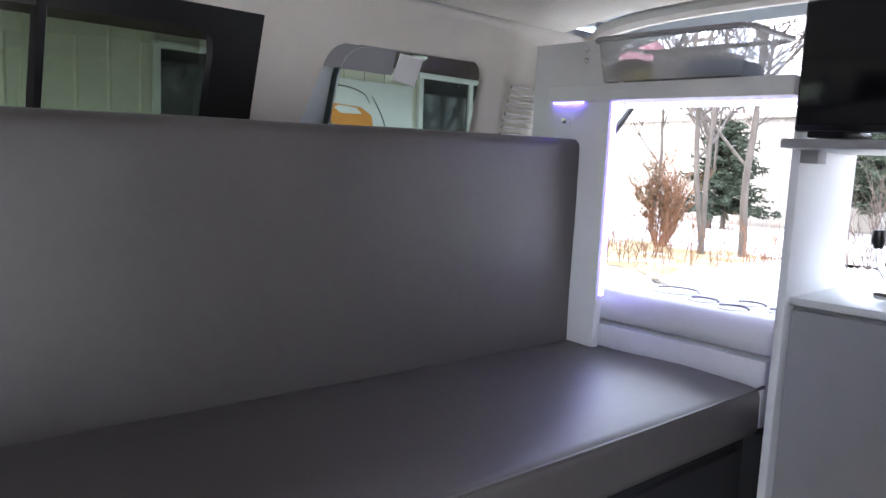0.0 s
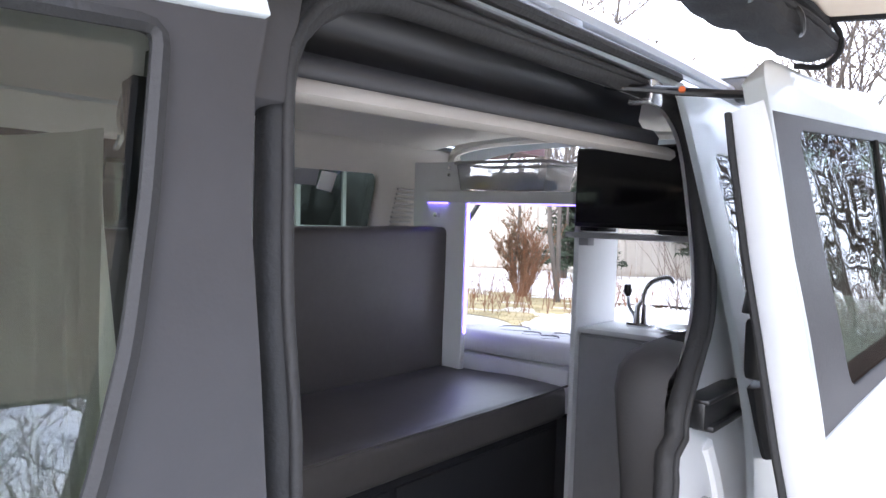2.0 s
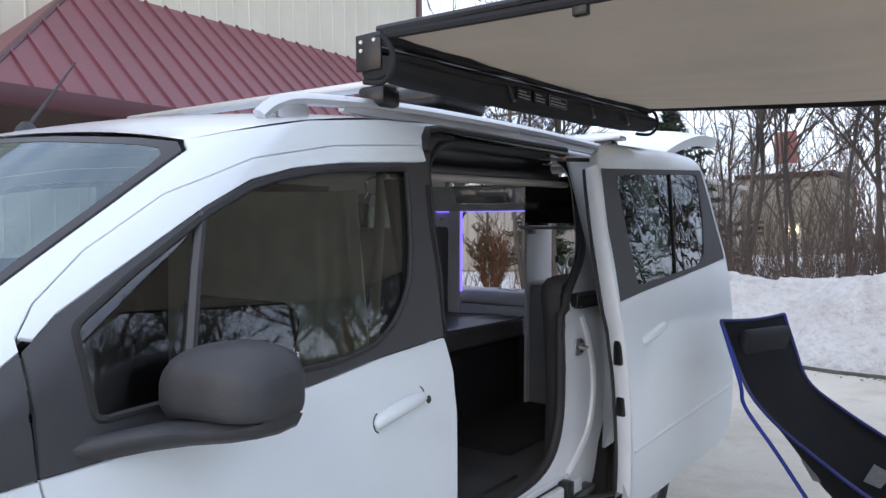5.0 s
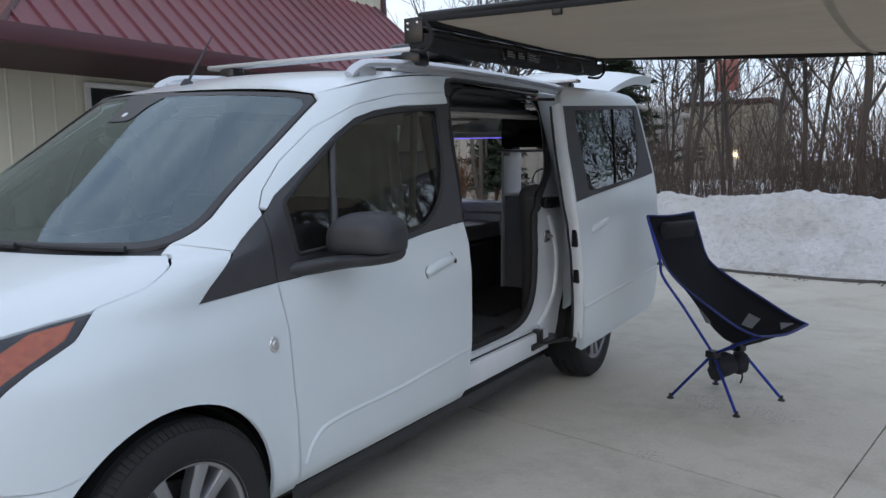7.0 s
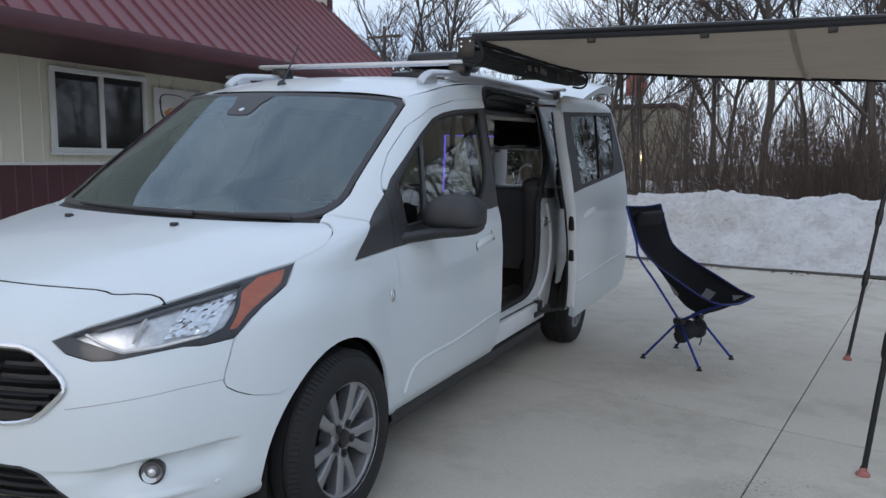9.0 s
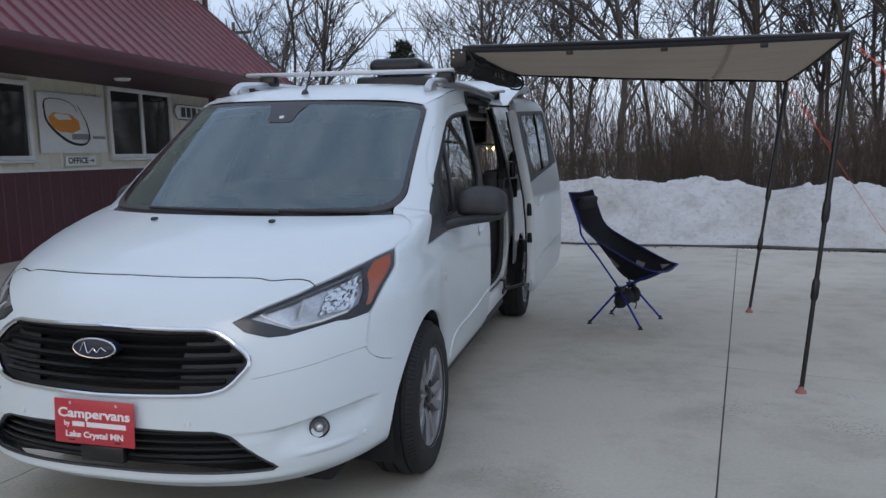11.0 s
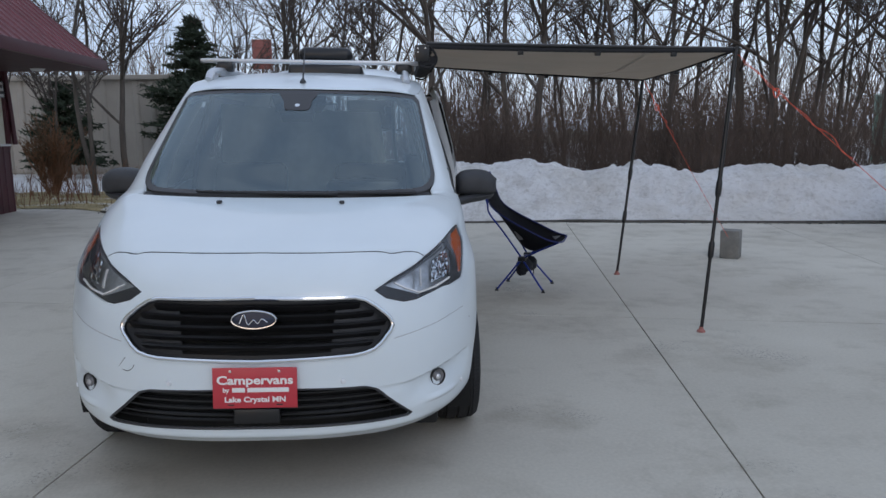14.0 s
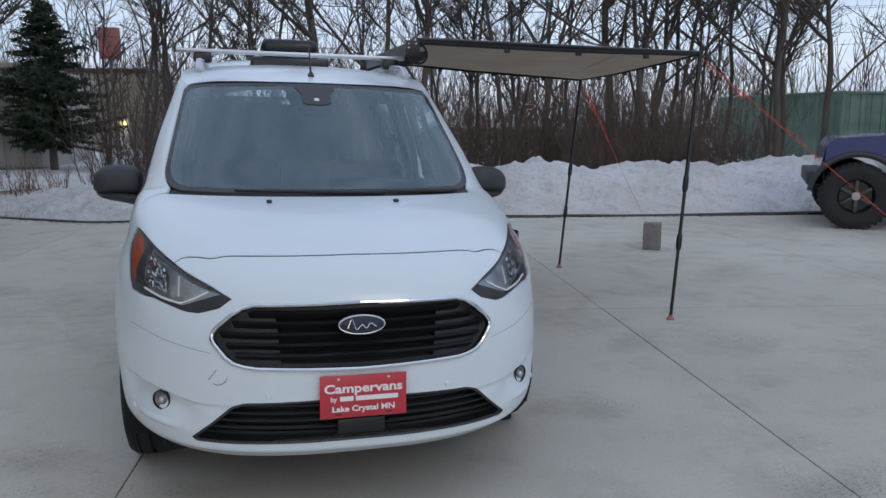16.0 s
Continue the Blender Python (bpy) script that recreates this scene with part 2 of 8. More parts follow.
M_AMBER = mat("amber_reflector", (0.55, 0.12, 0.04), 0.2, var=0.25, scale=60, coat=0.8)
M_GRILLE = mat("grille_black", (0.012, 0.012, 0.013), 0.35, var=0.1)
M_VOID = mat("under_black", (0.008, 0.008, 0.008), 0.9, var=0.2)
M_BADGE = mat("badge_blue", (0.012, 0.018, 0.04), 0.4, var=0.05, coat=0.15)
M_PLATE = mat("red_plate", (0.52, 0.035, 0.05), 0.4, var=0.06, scale=12, coat=0.2)
M_WHITEINK = mat("white_ink", (0.82, 0.8, 0.78), 0.5, var=0.03)
M_BLACKINK = mat("black_ink", (0.02, 0.02, 0.022), 0.5, var=0.05)
M_ORANGEINK = mat("orange_ink", (0.75, 0.28, 0.05), 0.5, var=0.05)
M_GREYINK = mat("grey_ink", (0.25, 0.25, 0.26), 0.5, var=0.05)
M_HEADLINER = mat("headliner_felt", (0.66, 0.62, 0.57), 0.9, var=0.05, scale=5, bump=0.1, bscale=400)
M_LINING = mat("grey_lining", (0.55, 0.53, 0.51), 0.7, var=0.06, scale=6, bump=0.1, bscale=200)
M_VINYL = mat("black_vinyl", (0.082, 0.073, 0.069), 0.46, var=0.12, scale=4, bump=0.16, bscale=7, fine=0.1, spec=0.75)
M_SHELFWHITE = mat("white_laminate", (0.70, 0.71, 0.72), 0.4, var=0.04, scale=5, bump=0.03, bscale=60)
M_GREYLAM = mat("grey_laminate", (0.30, 0.30, 0.31), 0.45, var=0.06, scale=6)
M_FLOORV = mat("dark_floor_vinyl", (0.04, 0.038, 0.036), 0.5, var=0.25, scale=9, bump=0.1, bscale=120)
M_BLACKFAB = mat("black_fabric", (0.012, 0.012, 0.014), 0.85, var=0.3, scale=10, bump=0.3, bscale=250)
M_CHAIRFAB = mat("chair_fabric", (0.010, 0.011, 0.016), 0.75, var=0.25, scale=12, bump=0.25, bscale=350)
M_BLUEROD = mat("blue_anodised", (0.015, 0.035, 0.23), 0.3, 0.7, var=0.1)
M_BLUETRIM = mat("blue_piping", (0.014, 0.024, 0.13), 0.6, var=0.1)
M_CANOPY = mat("canopy_fabric", (0.42, 0.345, 0.27), 0.8, var=0.1, scale=1.6, bump=0.7, bscale=2.4, fine=0.05)
_nt = M_CANOPY.node_tree  # thin cloth lets some daylight through
_tl, _mx = _nt.nodes.new("ShaderNodeBsdfTranslucent"), _nt.nodes.new("ShaderNodeMixShader")
_tl.inputs["Color"].default_value = (0.46, 0.40, 0.32, 1)
_mx.inputs[0].default_value = 0.35
_nt.links.new(_nt.nodes["Principled BSDF"].outputs[0], _mx.inputs[1])
_nt.links.new(_tl.outputs[0], _mx.inputs[2])
_nt.links.new(_mx.outputs[0], [n for n in _nt.nodes if n.type == "OUTPUT_MATERIAL"][0].inputs[0])
M_SCREEN = mat("tv_screen", (0.006, 0.006, 0.007), 0.12, var=0.05)
M_PLASTIC = mat("black_gloss_plastic", (0.01, 0.01, 0.011), 0.3, var=0.1)
M_CURTAIN = mat("curtain_cloth", (0.76, 0.77, 0.69), 0.9, var=0.15, scale=5, bump=0.2, bscale=160)
M_BIN = mat("milky_plastic", (0.62, 0.62, 0.63), 0.35, var=0.08, scale=8)
M_BIN.node_tree.nodes["Principled BSDF"].inputs["Alpha"].default_value = 0.42
M_BINLID = mat("grey_lid", (0.35, 0.34, 0.34), 0.4, var=0.05)
M_PAPER = mat("white_paper", (0.8, 0.8, 0.79), 0.8, var=0.03)
M_YELLOW = mat("yellow_cloth", (0.6, 0.45, 0.03), 0.8, var=0.1)
M_BLUECLOTH = mat("blue_cloth", (0.03, 0.12, 0.3), 0.8, var=0.15)
M_BROWNCLOTH = mat("maroon_cloth", (0.12, 0.06, 0.06), 0.8, var=0.15)
M_COOLER = mat("white_cooler_plastic", (0.68, 0.68, 0.70), 0.45, var=0.03, scale=8, bump=0.05, bscale=200)
M_LED = glow_mat("blue_led", (0.16, 0.12, 1.0), 1.1)
M_LAMPGLOW = glow_mat("lamp_glow", (1.0, 0.68, 0.25), 12.0)
M_STEEL = mat("stainless", (0.6, 0.6, 0.6), 0.25, 1.0, var=0.05)


def concrete_mat():
    """Broom-finished slab, in world space so that no two slabs repeat: wide stains, pale scuffs, pitted patches, fine sand grain."""
    m = bpy.data.materials.new("concrete")
    m.use_nodes = True
    nt, ln = m.node_tree.nodes, m.node_tree.links
    p = nt["Principled BSDF"]
    geo = nt.new("ShaderNodeNewGeometry")

    def noise_node(scale, detail=4.0, rough=0.55):
        n = nt.new("ShaderNodeTexNoise")
        n.inputs["Scale"].default_value = scale
        n.inputs["Detail"].default_value = detail
        n.inputs["Roughness"].default_value = rough
        ln.new(geo.outputs["Position"], n.inputs["Vector"])
        return n.outputs["Fac"]

    def ramp(fac, a, b, lo=0.0, hi=1.0):
        r = nt.new("ShaderNodeMapRange")
        r.inputs["From Min"].default_value, r.inputs["From Max"].default_value = a, b
        r.inputs["To Min"].default_value, r.inputs["To Max"].default_value = lo, hi
        ln.new(fac, r.inputs["Value"])
        return r.outputs["Result"]

    def mixed(kind, fac, a, b):
        x = nt.new("ShaderNodeMixRGB")
        x.blend_type = kind
        for sock, val in ((x.inputs[0], fac), (x.inputs[1], a), (x.inputs[2], b)):
            if isinstance(val, bpy.types.NodeSocket):
                ln.new(val, sock)
            else:
                sock.default_value = val
        return x.outputs["Color"]

    tone = nt.new("ShaderNodeObjectInfo").outputs["Random"]
    base = mixed("MIX", ramp(noise_node(0.35, 5), 0.35, 0.65), (0.475, 0.44, 0.375, 1), (0.565, 0.53, 0.455, 1))
    base = mixed("MULTIPLY", ramp(noise_node(1.7, 6, 0.65), 0.50, 0.72, 0.0, 0.7), base, (0.66, 0.64, 0.61, 1))
    base = mixed("MULTIPLY", ramp(noise_node(0.9, 7, 0.72), 0.53, 0.60, 0.0, 0.32), base, (0.70, 0.67, 0.63, 1))
    base = mixed("MULTIPLY", ramp(tone, 0, 1, 0.0, 0.4), base, (0.88, 0.88, 0.87, 1))
    base = mixed("OVERLAY", 0.14, base, noise_node(55, 3))
    # pitted patches: dark specks gathered where a wide mask is high
    mask = ramp(noise_node(0.8, 5, 0.7), 0.57, 0.65)
    specks = ramp(noise_node(60, 4, 0.7), 0.52, 0.60, 0.0, 0.8)
    both_ = nt.new("ShaderNodeMath")
    both_.operation = "MULTIPLY"
    ln.new(mask, both_.inputs[0])
    ln.new(specks, both_.inputs[1])
    base = mixed("MIX", both_.outputs[0], base, (0.21, 0.195, 0.175, 1))
    ln.new(base, p.inputs["Base Color"])
    ln.new(ramp(noise_node(3, 4), 0.3, 0.7, 0.72, 0.92), p.inputs["Roughness"])
    h = nt.new("ShaderNodeMath")
    h.operation = "SUBTRACT"
    ln.new(noise_node(120, 3), h.inputs[0])
    ln.new(both_.outputs[0], h.inputs[1])
    b = nt.new("ShaderNodeBump")
    b.inputs["Strength"].default_value = 0.22
    b.inputs["Distance"].default_value = 0.003
    ln.new(h.outputs[0], b.inputs["Height"])
    ln.new(b.outputs["Normal"], p.inputs["Normal"])
    return m


M_CONCRETE = concrete_mat()
M_JOINT = mat("joint_dirt", (0.19, 0.175, 0.15), 0.95, var=0.3, scale=4)
M_EARTH = mat("dead_grass", (0.20, 0.16, 0.09), 0.95, var=0.35, scale=1.3, bump=0.6, bscale=30, tint=(0.30, 0.27, 0.20), fine=0.25)


def snow_mat():
    """Old ploughed snow: grey-white, streaked with sand and soot, granular."""
    m = bpy.data.materials.new("old_snow")
    m.use_nodes = True
    nt, ln = m.node_tree.nodes, m.node_tree.links
    p = nt["Principled BSDF"]
    p.inputs["Roughness"].default_value = 0.8
    p.inputs["Specular IOR Level"].default_value = 0.3
    geo = nt.new("ShaderNodeNewGeometry")
    out = []
    for scale, detail, a, b in ((0.55, 5, 0.42, 0.62), (3.2, 8, 0.50, 0.68), (13.0, 6, 0.50, 0.72)):
        n = nt.new("ShaderNodeTexNoise")
        n.inputs["Scale"].default_value = scale
        n.inputs["Detail"].default_value = detail
        n.inputs["Roughness"].default_value = 0.68
        ln.new(geo.outputs["Position"], n.inputs["Vector"])
        r = nt.new("ShaderNodeMapRange")
        r.inputs["From Min"].default_value, r.inputs["From Max"].default_value = a, b
        ln.new(n.outputs["Fac"], r.inputs["Value"])
        out.append((n, r.outputs["Result"]))
    col = None
    for (n, f), c, k in zip(out, ((0.58, 0.545, 0.49, 1), (0.46, 0.43, 0.39, 1), (0.38, 0.355, 0.32, 1)), (0.55, 0.5, 0.5)):
        x = nt.new("ShaderNodeMixRGB")
        w = nt.new("ShaderNodeMath")
        w.operation = "MULTIPLY"
        w.inputs[1].default_value = k
        ln.new(f, w.inputs[0])
        ln.new(w.outputs[0], x.inputs[0])
        if col is None:
            x.inputs[1].default_value = (0.80, 0.795, 0.79, 1)
        else:
            ln.new(col, x.inputs[1])
        x.inputs[2].default_value = c
        col = x.outputs["Color"]
    ln.new(col, p.inputs["Base Color"])
    b1, b2 = nt.new("ShaderNodeBump"), nt.new("ShaderNodeBump")
    b1.inputs["Strength"].default_value, b1.inputs["Distance"].default_value = 1.0, 0.14
    b2.inputs["Strength"].default_value, b2.inputs["Distance"].default_value = 0.9, 0.035
    ln.new(out[1][0].outputs["Fac"], b1.inputs["Height"])
    ln.new(out[2][0].outputs["Fac"], b2.inputs["Height"])
    ln.new(b1.outputs["Normal"], b2.inputs["Normal"])
    ln.new(b2.outputs["Normal"], p.inputs["Normal"])
    return m


M_SNOW = snow_mat()
M_CREAM = mat("cream_steel_siding", (0.67, 0.63, 0.51), 0.5, var=0.05, scale=1.2, fine=0.03)
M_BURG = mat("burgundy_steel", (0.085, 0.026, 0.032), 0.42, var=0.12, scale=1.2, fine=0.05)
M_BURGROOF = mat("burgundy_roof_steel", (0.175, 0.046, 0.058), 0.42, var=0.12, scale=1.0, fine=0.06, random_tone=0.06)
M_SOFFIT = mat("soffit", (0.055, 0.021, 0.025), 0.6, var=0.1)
M_WINFRAME = mat("white_vinyl_frame", (0.72, 0.72, 0.70), 0.45, var=0.04)
M_WINGLASS = mat("dark_window", (0.02, 0.022, 0.022), 0.05, var=0.3, scale=2, spec=0.8)
M_SIGN = mat("white_sign", (0.74, 0.74, 0.72), 0.4, var=0.03)
M_SHED = mat("tan_steel_siding", (0.34, 0.31, 0.27), 0.55, var=0.08, scale=1.0, fine=0.04)
M_BARK = mat("bark", (0.095, 0.08, 0.068), 0.9, var=0.35, scale=6, bump=0.6, bscale=25, stretch=(1, 1, 0.25))
M_TWIG = mat("twigs", (0.085, 0.067, 0.058), 0.9, var=0.3, scale=3)
M_BRUSH = mat("brush", (0.115, 0.082, 0.065), 0.95, var=0.35, scale=0.8)
M_NEEDLE = mat("spruce_needles", (0.028, 0.042, 0.022), 0.8, var=0.35, scale=2.5)
M_RUST = mat("rusty_brush", (0.20, 0.09, 0.045), 0.9, var=0.3, scale=2)
M_BLOCK = mat("concrete_block", (0.20, 0.195, 0.18), 0.95, var=0.2, scale=9, bump=0.8, bscale=90, fine=0.2)
M_ROPE = mat("orange_rope", (0.75, 0.10, 0.05), 0.7, var=0.1)
M_BRONCO = mat("dark_blue_paint", (0.008, 0.03, 0.15), 0.25, var=0.1, coat=0.8)
M_CONTAINER = mat("green_container", (0.15, 0.24, 0.19), 0.6, var=0.15, scale=1.2, tint=(0.19, 0.28, 0.23))
M_STONEHOUSE = mat("tan_house_siding", (0.34, 0.31, 0.24), 0.8, var=0.15, scale=1.5, fine=0.1)
M_REDSIGN = mat("red_sign", (0.26, 0.085, 0.07), 0.6, var=0.1)
M_WOODPOLE = mat("utility_pole_wood", (0.13, 0.10, 0.075), 0.9, var=0.3, scale=5)

# ---- the van's body surface ----
from mathutils.geometry import delaunay_2d_cdt

VM = Matrix.Translation((-0.022, 0, 0)) @ pose(0, 0, 0, 0, 1.4, 0)  # the body leans a little on its springs
NOSE = 0.75
U0 = NOSE * math.pi / 2
FRONT = Curve1([(0.22, 0.20), (0.27, 0.09), (0.32, 0.035), (0.38, 0.018), (0.46, 0.015), (0.56, 0.014), (0.66, 0.02), (0.75, 0.035), (0.82, 0.058), (0.87, 0.083), (0.92, 0.128),
                (0.975, 0.22), (1.02, 0.35), (1.06, 0.49), (1.10, 0.67), (1.125, 0.80), (1.14, 0.885), (1.155, 0.915), (1.30, 1.11), (1.50, 1.385), (1.62, 1.55), (1.675, 1.63), (1.75, 1.75)])
WIDE = Curve1([(0.20, 0.74), (0.27, 0.815), (0.34, 0.862), (0.45, 0.877), (0.60, 0.884), (0.78, 0.882), (0.90, 0.879), (0.98, 0.872), (1.05, 0.868), (1.10, 0.862), (1.30, 0.822),
               (1.50, 0.768), (1.62, 0.735), (1.68, 0.718), (1.74, 0.70), (1.785, 0.684), (1.812, 0.66), (1.835, 0.62), (1.86, 0.54)])
LONG = Curve1([(0.25, 0.80), (0.40, 0.85), (0.60, 0.86), (0.90, 0.88), (0.97, 0.84), (1.03, 0.72), (1.08, 0.62), (1.14, 0.50), (1.40, 0.48), (1.62, 0.47), (1.8, 0.46)])
FULL = Curve1([(0.25, 2.6), (0.45, 2.5), (0.68, 2.4), (0.85, 2.28), (0.95, 2.22), (1.14, 2.2), (1.8, 2.2)])


def ramp(v, a, b):
    t = min(1, max(0, (v - a) / (b - a)))
    return t * t * (3 - 2 * t)


def skin(u, z, off=0.0):
    """The body surface: u runs round the nose from the centre line and then back along the side, in metres."""
    s, a = (1 if u >= 0 else -1), abs(u)
    f, w, l, n = FRONT(z), WIDE(z), LONG(z), FULL(z)
    if a < U0:
        p = a / NOSE
        sn, cs = math.sin(p), math.cos(p)
        r = (sn ** n + max(cs, 0) ** n) ** (-1 / n)
        x, y = w * r * sn, f + l - l * r * cs
    else:
        y = f + l + a - U0
        x = w
    if 0.35 < y < 1.42 and z < 1.0:  # flared front wheel arch
        x += 0.024 * ramp(y, 0.35, 0.75) * (1 - ramp(y, 1.08, 1.42)) * ramp(z, 0.2, 0.38) * (1 - ramp(z, 0.84, 1.0))
    if y > 3.6:
        x -= 0.03 * ((y - 3.6) / 1.2) ** 2
    p0 = Vector((s * x, y, z))
    if off:
        p0 += skin_normal(u, z) * off
    return p0


def skin_normal(u, z, surf=skin):
    e = 0.004
    a, b = surf(u + e, z) - surf(u - e, z), surf(u, z + e) - surf(u, z - e)
    n = a.cross(b)
    return n.normalized() if n.length > 1e-12 else Vector((0, -1, 0))


def at_front(x, z):
    q = min(abs(x) / WIDE(z), 1.0)
    n = FULL(z)
    return math.copysign(NOSE * math.atan2(q, max(1 - q ** n, 0) ** (1 / n)), x)


def at_side(y, z, s=1):
    f, l, n = FRONT(z), LONG(z), FULL(z)
    e = (f + l - y) / l
    if e <= 0:
        return s * (U0 + y - f - l)
    e = min(e, 1.0)
    return s * NOSE * math.atan2((1 - e ** n) ** (1 / n), e)


def F(x, z):
    return ("F", x, z, 1)


def S(y, z, s=1):
    return ("S", y, z, s)


def flip(p):
    return ("F", -p[1], p[2], 1) if p[0] == "F" else (p[0], p[1], p[2], -p[3])


def uz(p):
    if p[0] == "U":
        return p[1] * p[3], p[2]
    return (at_front(p[1], p[2]) if p[0] == "F" else at_side(p[1], p[2], p[3]), p[2])


def trace(points, step=0.035):
    """The outline in (u, z), resampled."""
    out = []
    for a, b in zip(points, points[1:] + points[:1]):
        (ua, za), (ub, zb) = uz(a), uz(b)
        n = max(1, int(math.hypot(ub - ua, zb - za) / step + 0.5))
        for k in range(n):
            t = k / n
            if a[0] == b[0] and a[3] == b[3]:
                out.append(uz((a[0], a[1] + (b[1] - a[1]) * t, a[2] + (b[2] - a[2]) * t, a[3])))
            else:
                out.append((ua + (ub - ua) * t, za + (zb - za) * t))
    return out


def rounded(points, r=0.02, n=3):
    """Rounds the corners of an outline whose points share one kind."""
    out = []
    m = len(points)
    for i in range(m):
        a, b, c = points[i - 1], points[i], points[(i + 1) % m]
        if not (a[0] == b[0] == c[0]):
            out.append(b)
            continue
        va, vc = Vector((a[1] - b[1], a[2] - b[2])), Vector((c[1] - b[1], c[2] - b[2]))
        d = min(r, va.length * 0.45, vc.length * 0.45)
        pa, pc, pb = Vector(b[1:3]) + va.normalized() * d, Vector(b[1:3]) + vc.normalized() * d, Vector(b[1:3])
        for k in range(n + 1):
            t = k / n
            q = pa * (1 - t) ** 2 + pb * 2 * t * (1 - t) + pc * t * t
            out.append((b[0], q.x, q.y, b[3]))
    return out


def inset(loop, g):
    n = len(loop)
    area = sum(loop[i][0] * loop[(i + 1) % n][1] - loop[(i + 1) % n][0] * loop[i][1] for i in range(n))
    s = 1 if area > 0 else -1
    out = []
    for i in range(n):
        a, b, c = Vector(loop[i - 1]), Vector(loop[i]), Vector(loop[(i + 1) % n])
        d1, d2 = (b - a).normalized(), (c - b).normalized()
        nn = Vector((-d1.y - d2.y, d1.x + d2.x)) * s
        out.append(tuple(b + nn.normalized() * g) if nn.length > 1e-6 else tuple(b))
    return out


def inside(pts, loop):
    x, y = pts[:, 0], pts[:, 1]
    res = np.zeros(len(pts), bool)
    lp = np.array(loop)
    x0, y0 = lp[:, 0], lp[:, 1]
    x1, y1 = np.roll(x0, -1), np.roll(y0, -1)
    for a, b, c, d in zip(x0, y0, x1, y1):
        if b != d:
            hit = ((b > y) != (d > y)) & (x < (c - a) * (y - b) / (d - b) + a)
            res ^= hit
    return res


def near_edge(pts, loop):
    lp = np.array(loop)
    a, b = lp, np.roll(lp, -1, 0)
    best = np.full(len(pts), 9.0)
    for p, q in zip(a, b):
        d = q - p
        l2 = max(d @ d, 1e-12)
        t = np.clip(((pts - p) @ d) / l2, 0, 1)
        best = np.minimum(best, np.hypot(*(pts - p - t[:, None] * d).T))
    return best


def pull(points, d):
    """The outline drawn in by d."""
    return [("U", u, z, 1) for u, z in inset(trace(list(points), 0.03), d)]


def panel(name, outer, material, parent, holes=(), off=0.0, gap=0.0011, rim=0.014, su=0.05, sz=0.04, label="", side_rim=True, surf=None, step=0.035):
    """A skin panel with its outline and holes cut true, a folded-in rim, and the surface's own normals."""
    surf = surf or skin
    k = su / sz
    loops = [inset(trace(list(outer), step), gap)] + [inset(trace(list(h), step), -gap) for h in holes]
    loops = [[(u, z * k) for u, z in lp] for lp in loops]
    lp0 = np.array(loops[0])
    lo, hi = lp0.min(0), lp0.max(0)
    gx, gy = np.meshgrid(np.arange(lo[0] + su * 0.5, hi[0], su), np.arange(lo[1] + su * 0.5, hi[1], su))
    gx = gx + (np.arange(gx.shape[0]) % 2)[:, None] * su * 0.5
    grid = np.stack([gx.ravel(), gy.ravel()], 1)
    keep = inside(grid, loops[0]) & (near_edge(grid, loops[0]) > su * 0.45)
    for h in loops[1:]:
        keep &= ~inside(grid, h) & (near_edge(grid, h) > su * 0.45)
    grid = grid[keep]
    verts, edges = [], []
    for lp in loops:
        s = len(verts)
        verts += [Vector(p) for p in lp]
        edges += [(s + i, s + (i + 1) % len(lp)) for i in range(len(lp))]
    verts += [Vector(p) for p in grid]
    v2, e2, f2, _, _, _ = delaunay_2d_cdt(verts, edges, [], 0, 1e-6)
    arr = np.array([tuple(v) for v in v2])
    tri = np.array([f for f in f2 if len(f) == 3])
    cen = arr[tri].mean(1)
    ok = inside(cen, loops[0])
    for h in loops[1:]:
        ok &= ~inside(cen, h)
    tri = tri[ok]
    co = [surf(u, z / k, off) for u, z in arr]
    nm = [skin_normal(u, z / k, surf) for u, z in arr]
    faces = []
    for a, b, c in tri:
        n = (co[b] - co[a]).cross(co[c] - co[a])
        flipit = n.dot(nm[a]) < 0
        faces.append((int(a), int(c), int(b)) if flipit else (int(a), int(b), int(c)))
    normals = list(nm)
    count = {}
    for f in faces:
        for i in range(3):
            e = (f[i], f[(i + 1) % 3])
            count[e] = count.get(e, 0) + 1
    if rim:
        border = [e for e in count if (e[1], e[0]) not in count]
        made = {}
        for a, b in border:
            for v in (a, b):
                if v not in made:
                    made[v] = (len(co), len(co) + 1)
                    n = normals[v]
                    co += [co[v].copy(), co[v] - n * rim]
                    normals += [n, n]
            (a0, a1), (b0, b1) = made[a], made[b]
            faces.append((b0, a0, a1, b1))
    me = bpy.data.meshes.new(name)
    me.from_pydata(co, [], faces)
    me.update()
    for p in me.polygons:
        p.use_smooth = True
    me.normals_split_custom_set_from_vertices([tuple(n) for n in normals])
    me.materials.append(material)
    ob = new(name, me)
    ob.parent = parent
    if label:
        ob["label"] = label
    return ob


def both(half):
    """A closed outline from its left half, listed from the centre line round to the centre line."""
    return half + [flip(p) for p in half[::-1] if not (p[0] == "F" and abs(p[1]) < 1e-6)]


def arc(cy, cz, r, a0, a1, n=14):
    return [S(cy + r * math.cos(radians(a0 + (a1 - a0) * k / n)), cz + r * math.sin(radians(a0 + (a1 - a0) * k / n))) for k in range(n + 1)]


def each_side(fn):
    for s in (1, -1):
        fn(s, (lambda pts: pts) if s == 1 else (lambda pts: [flip(p) for p in pts]))


van = thing("campervan", "white compact camper van, sliding door and tailgate open", "van", m=VM)

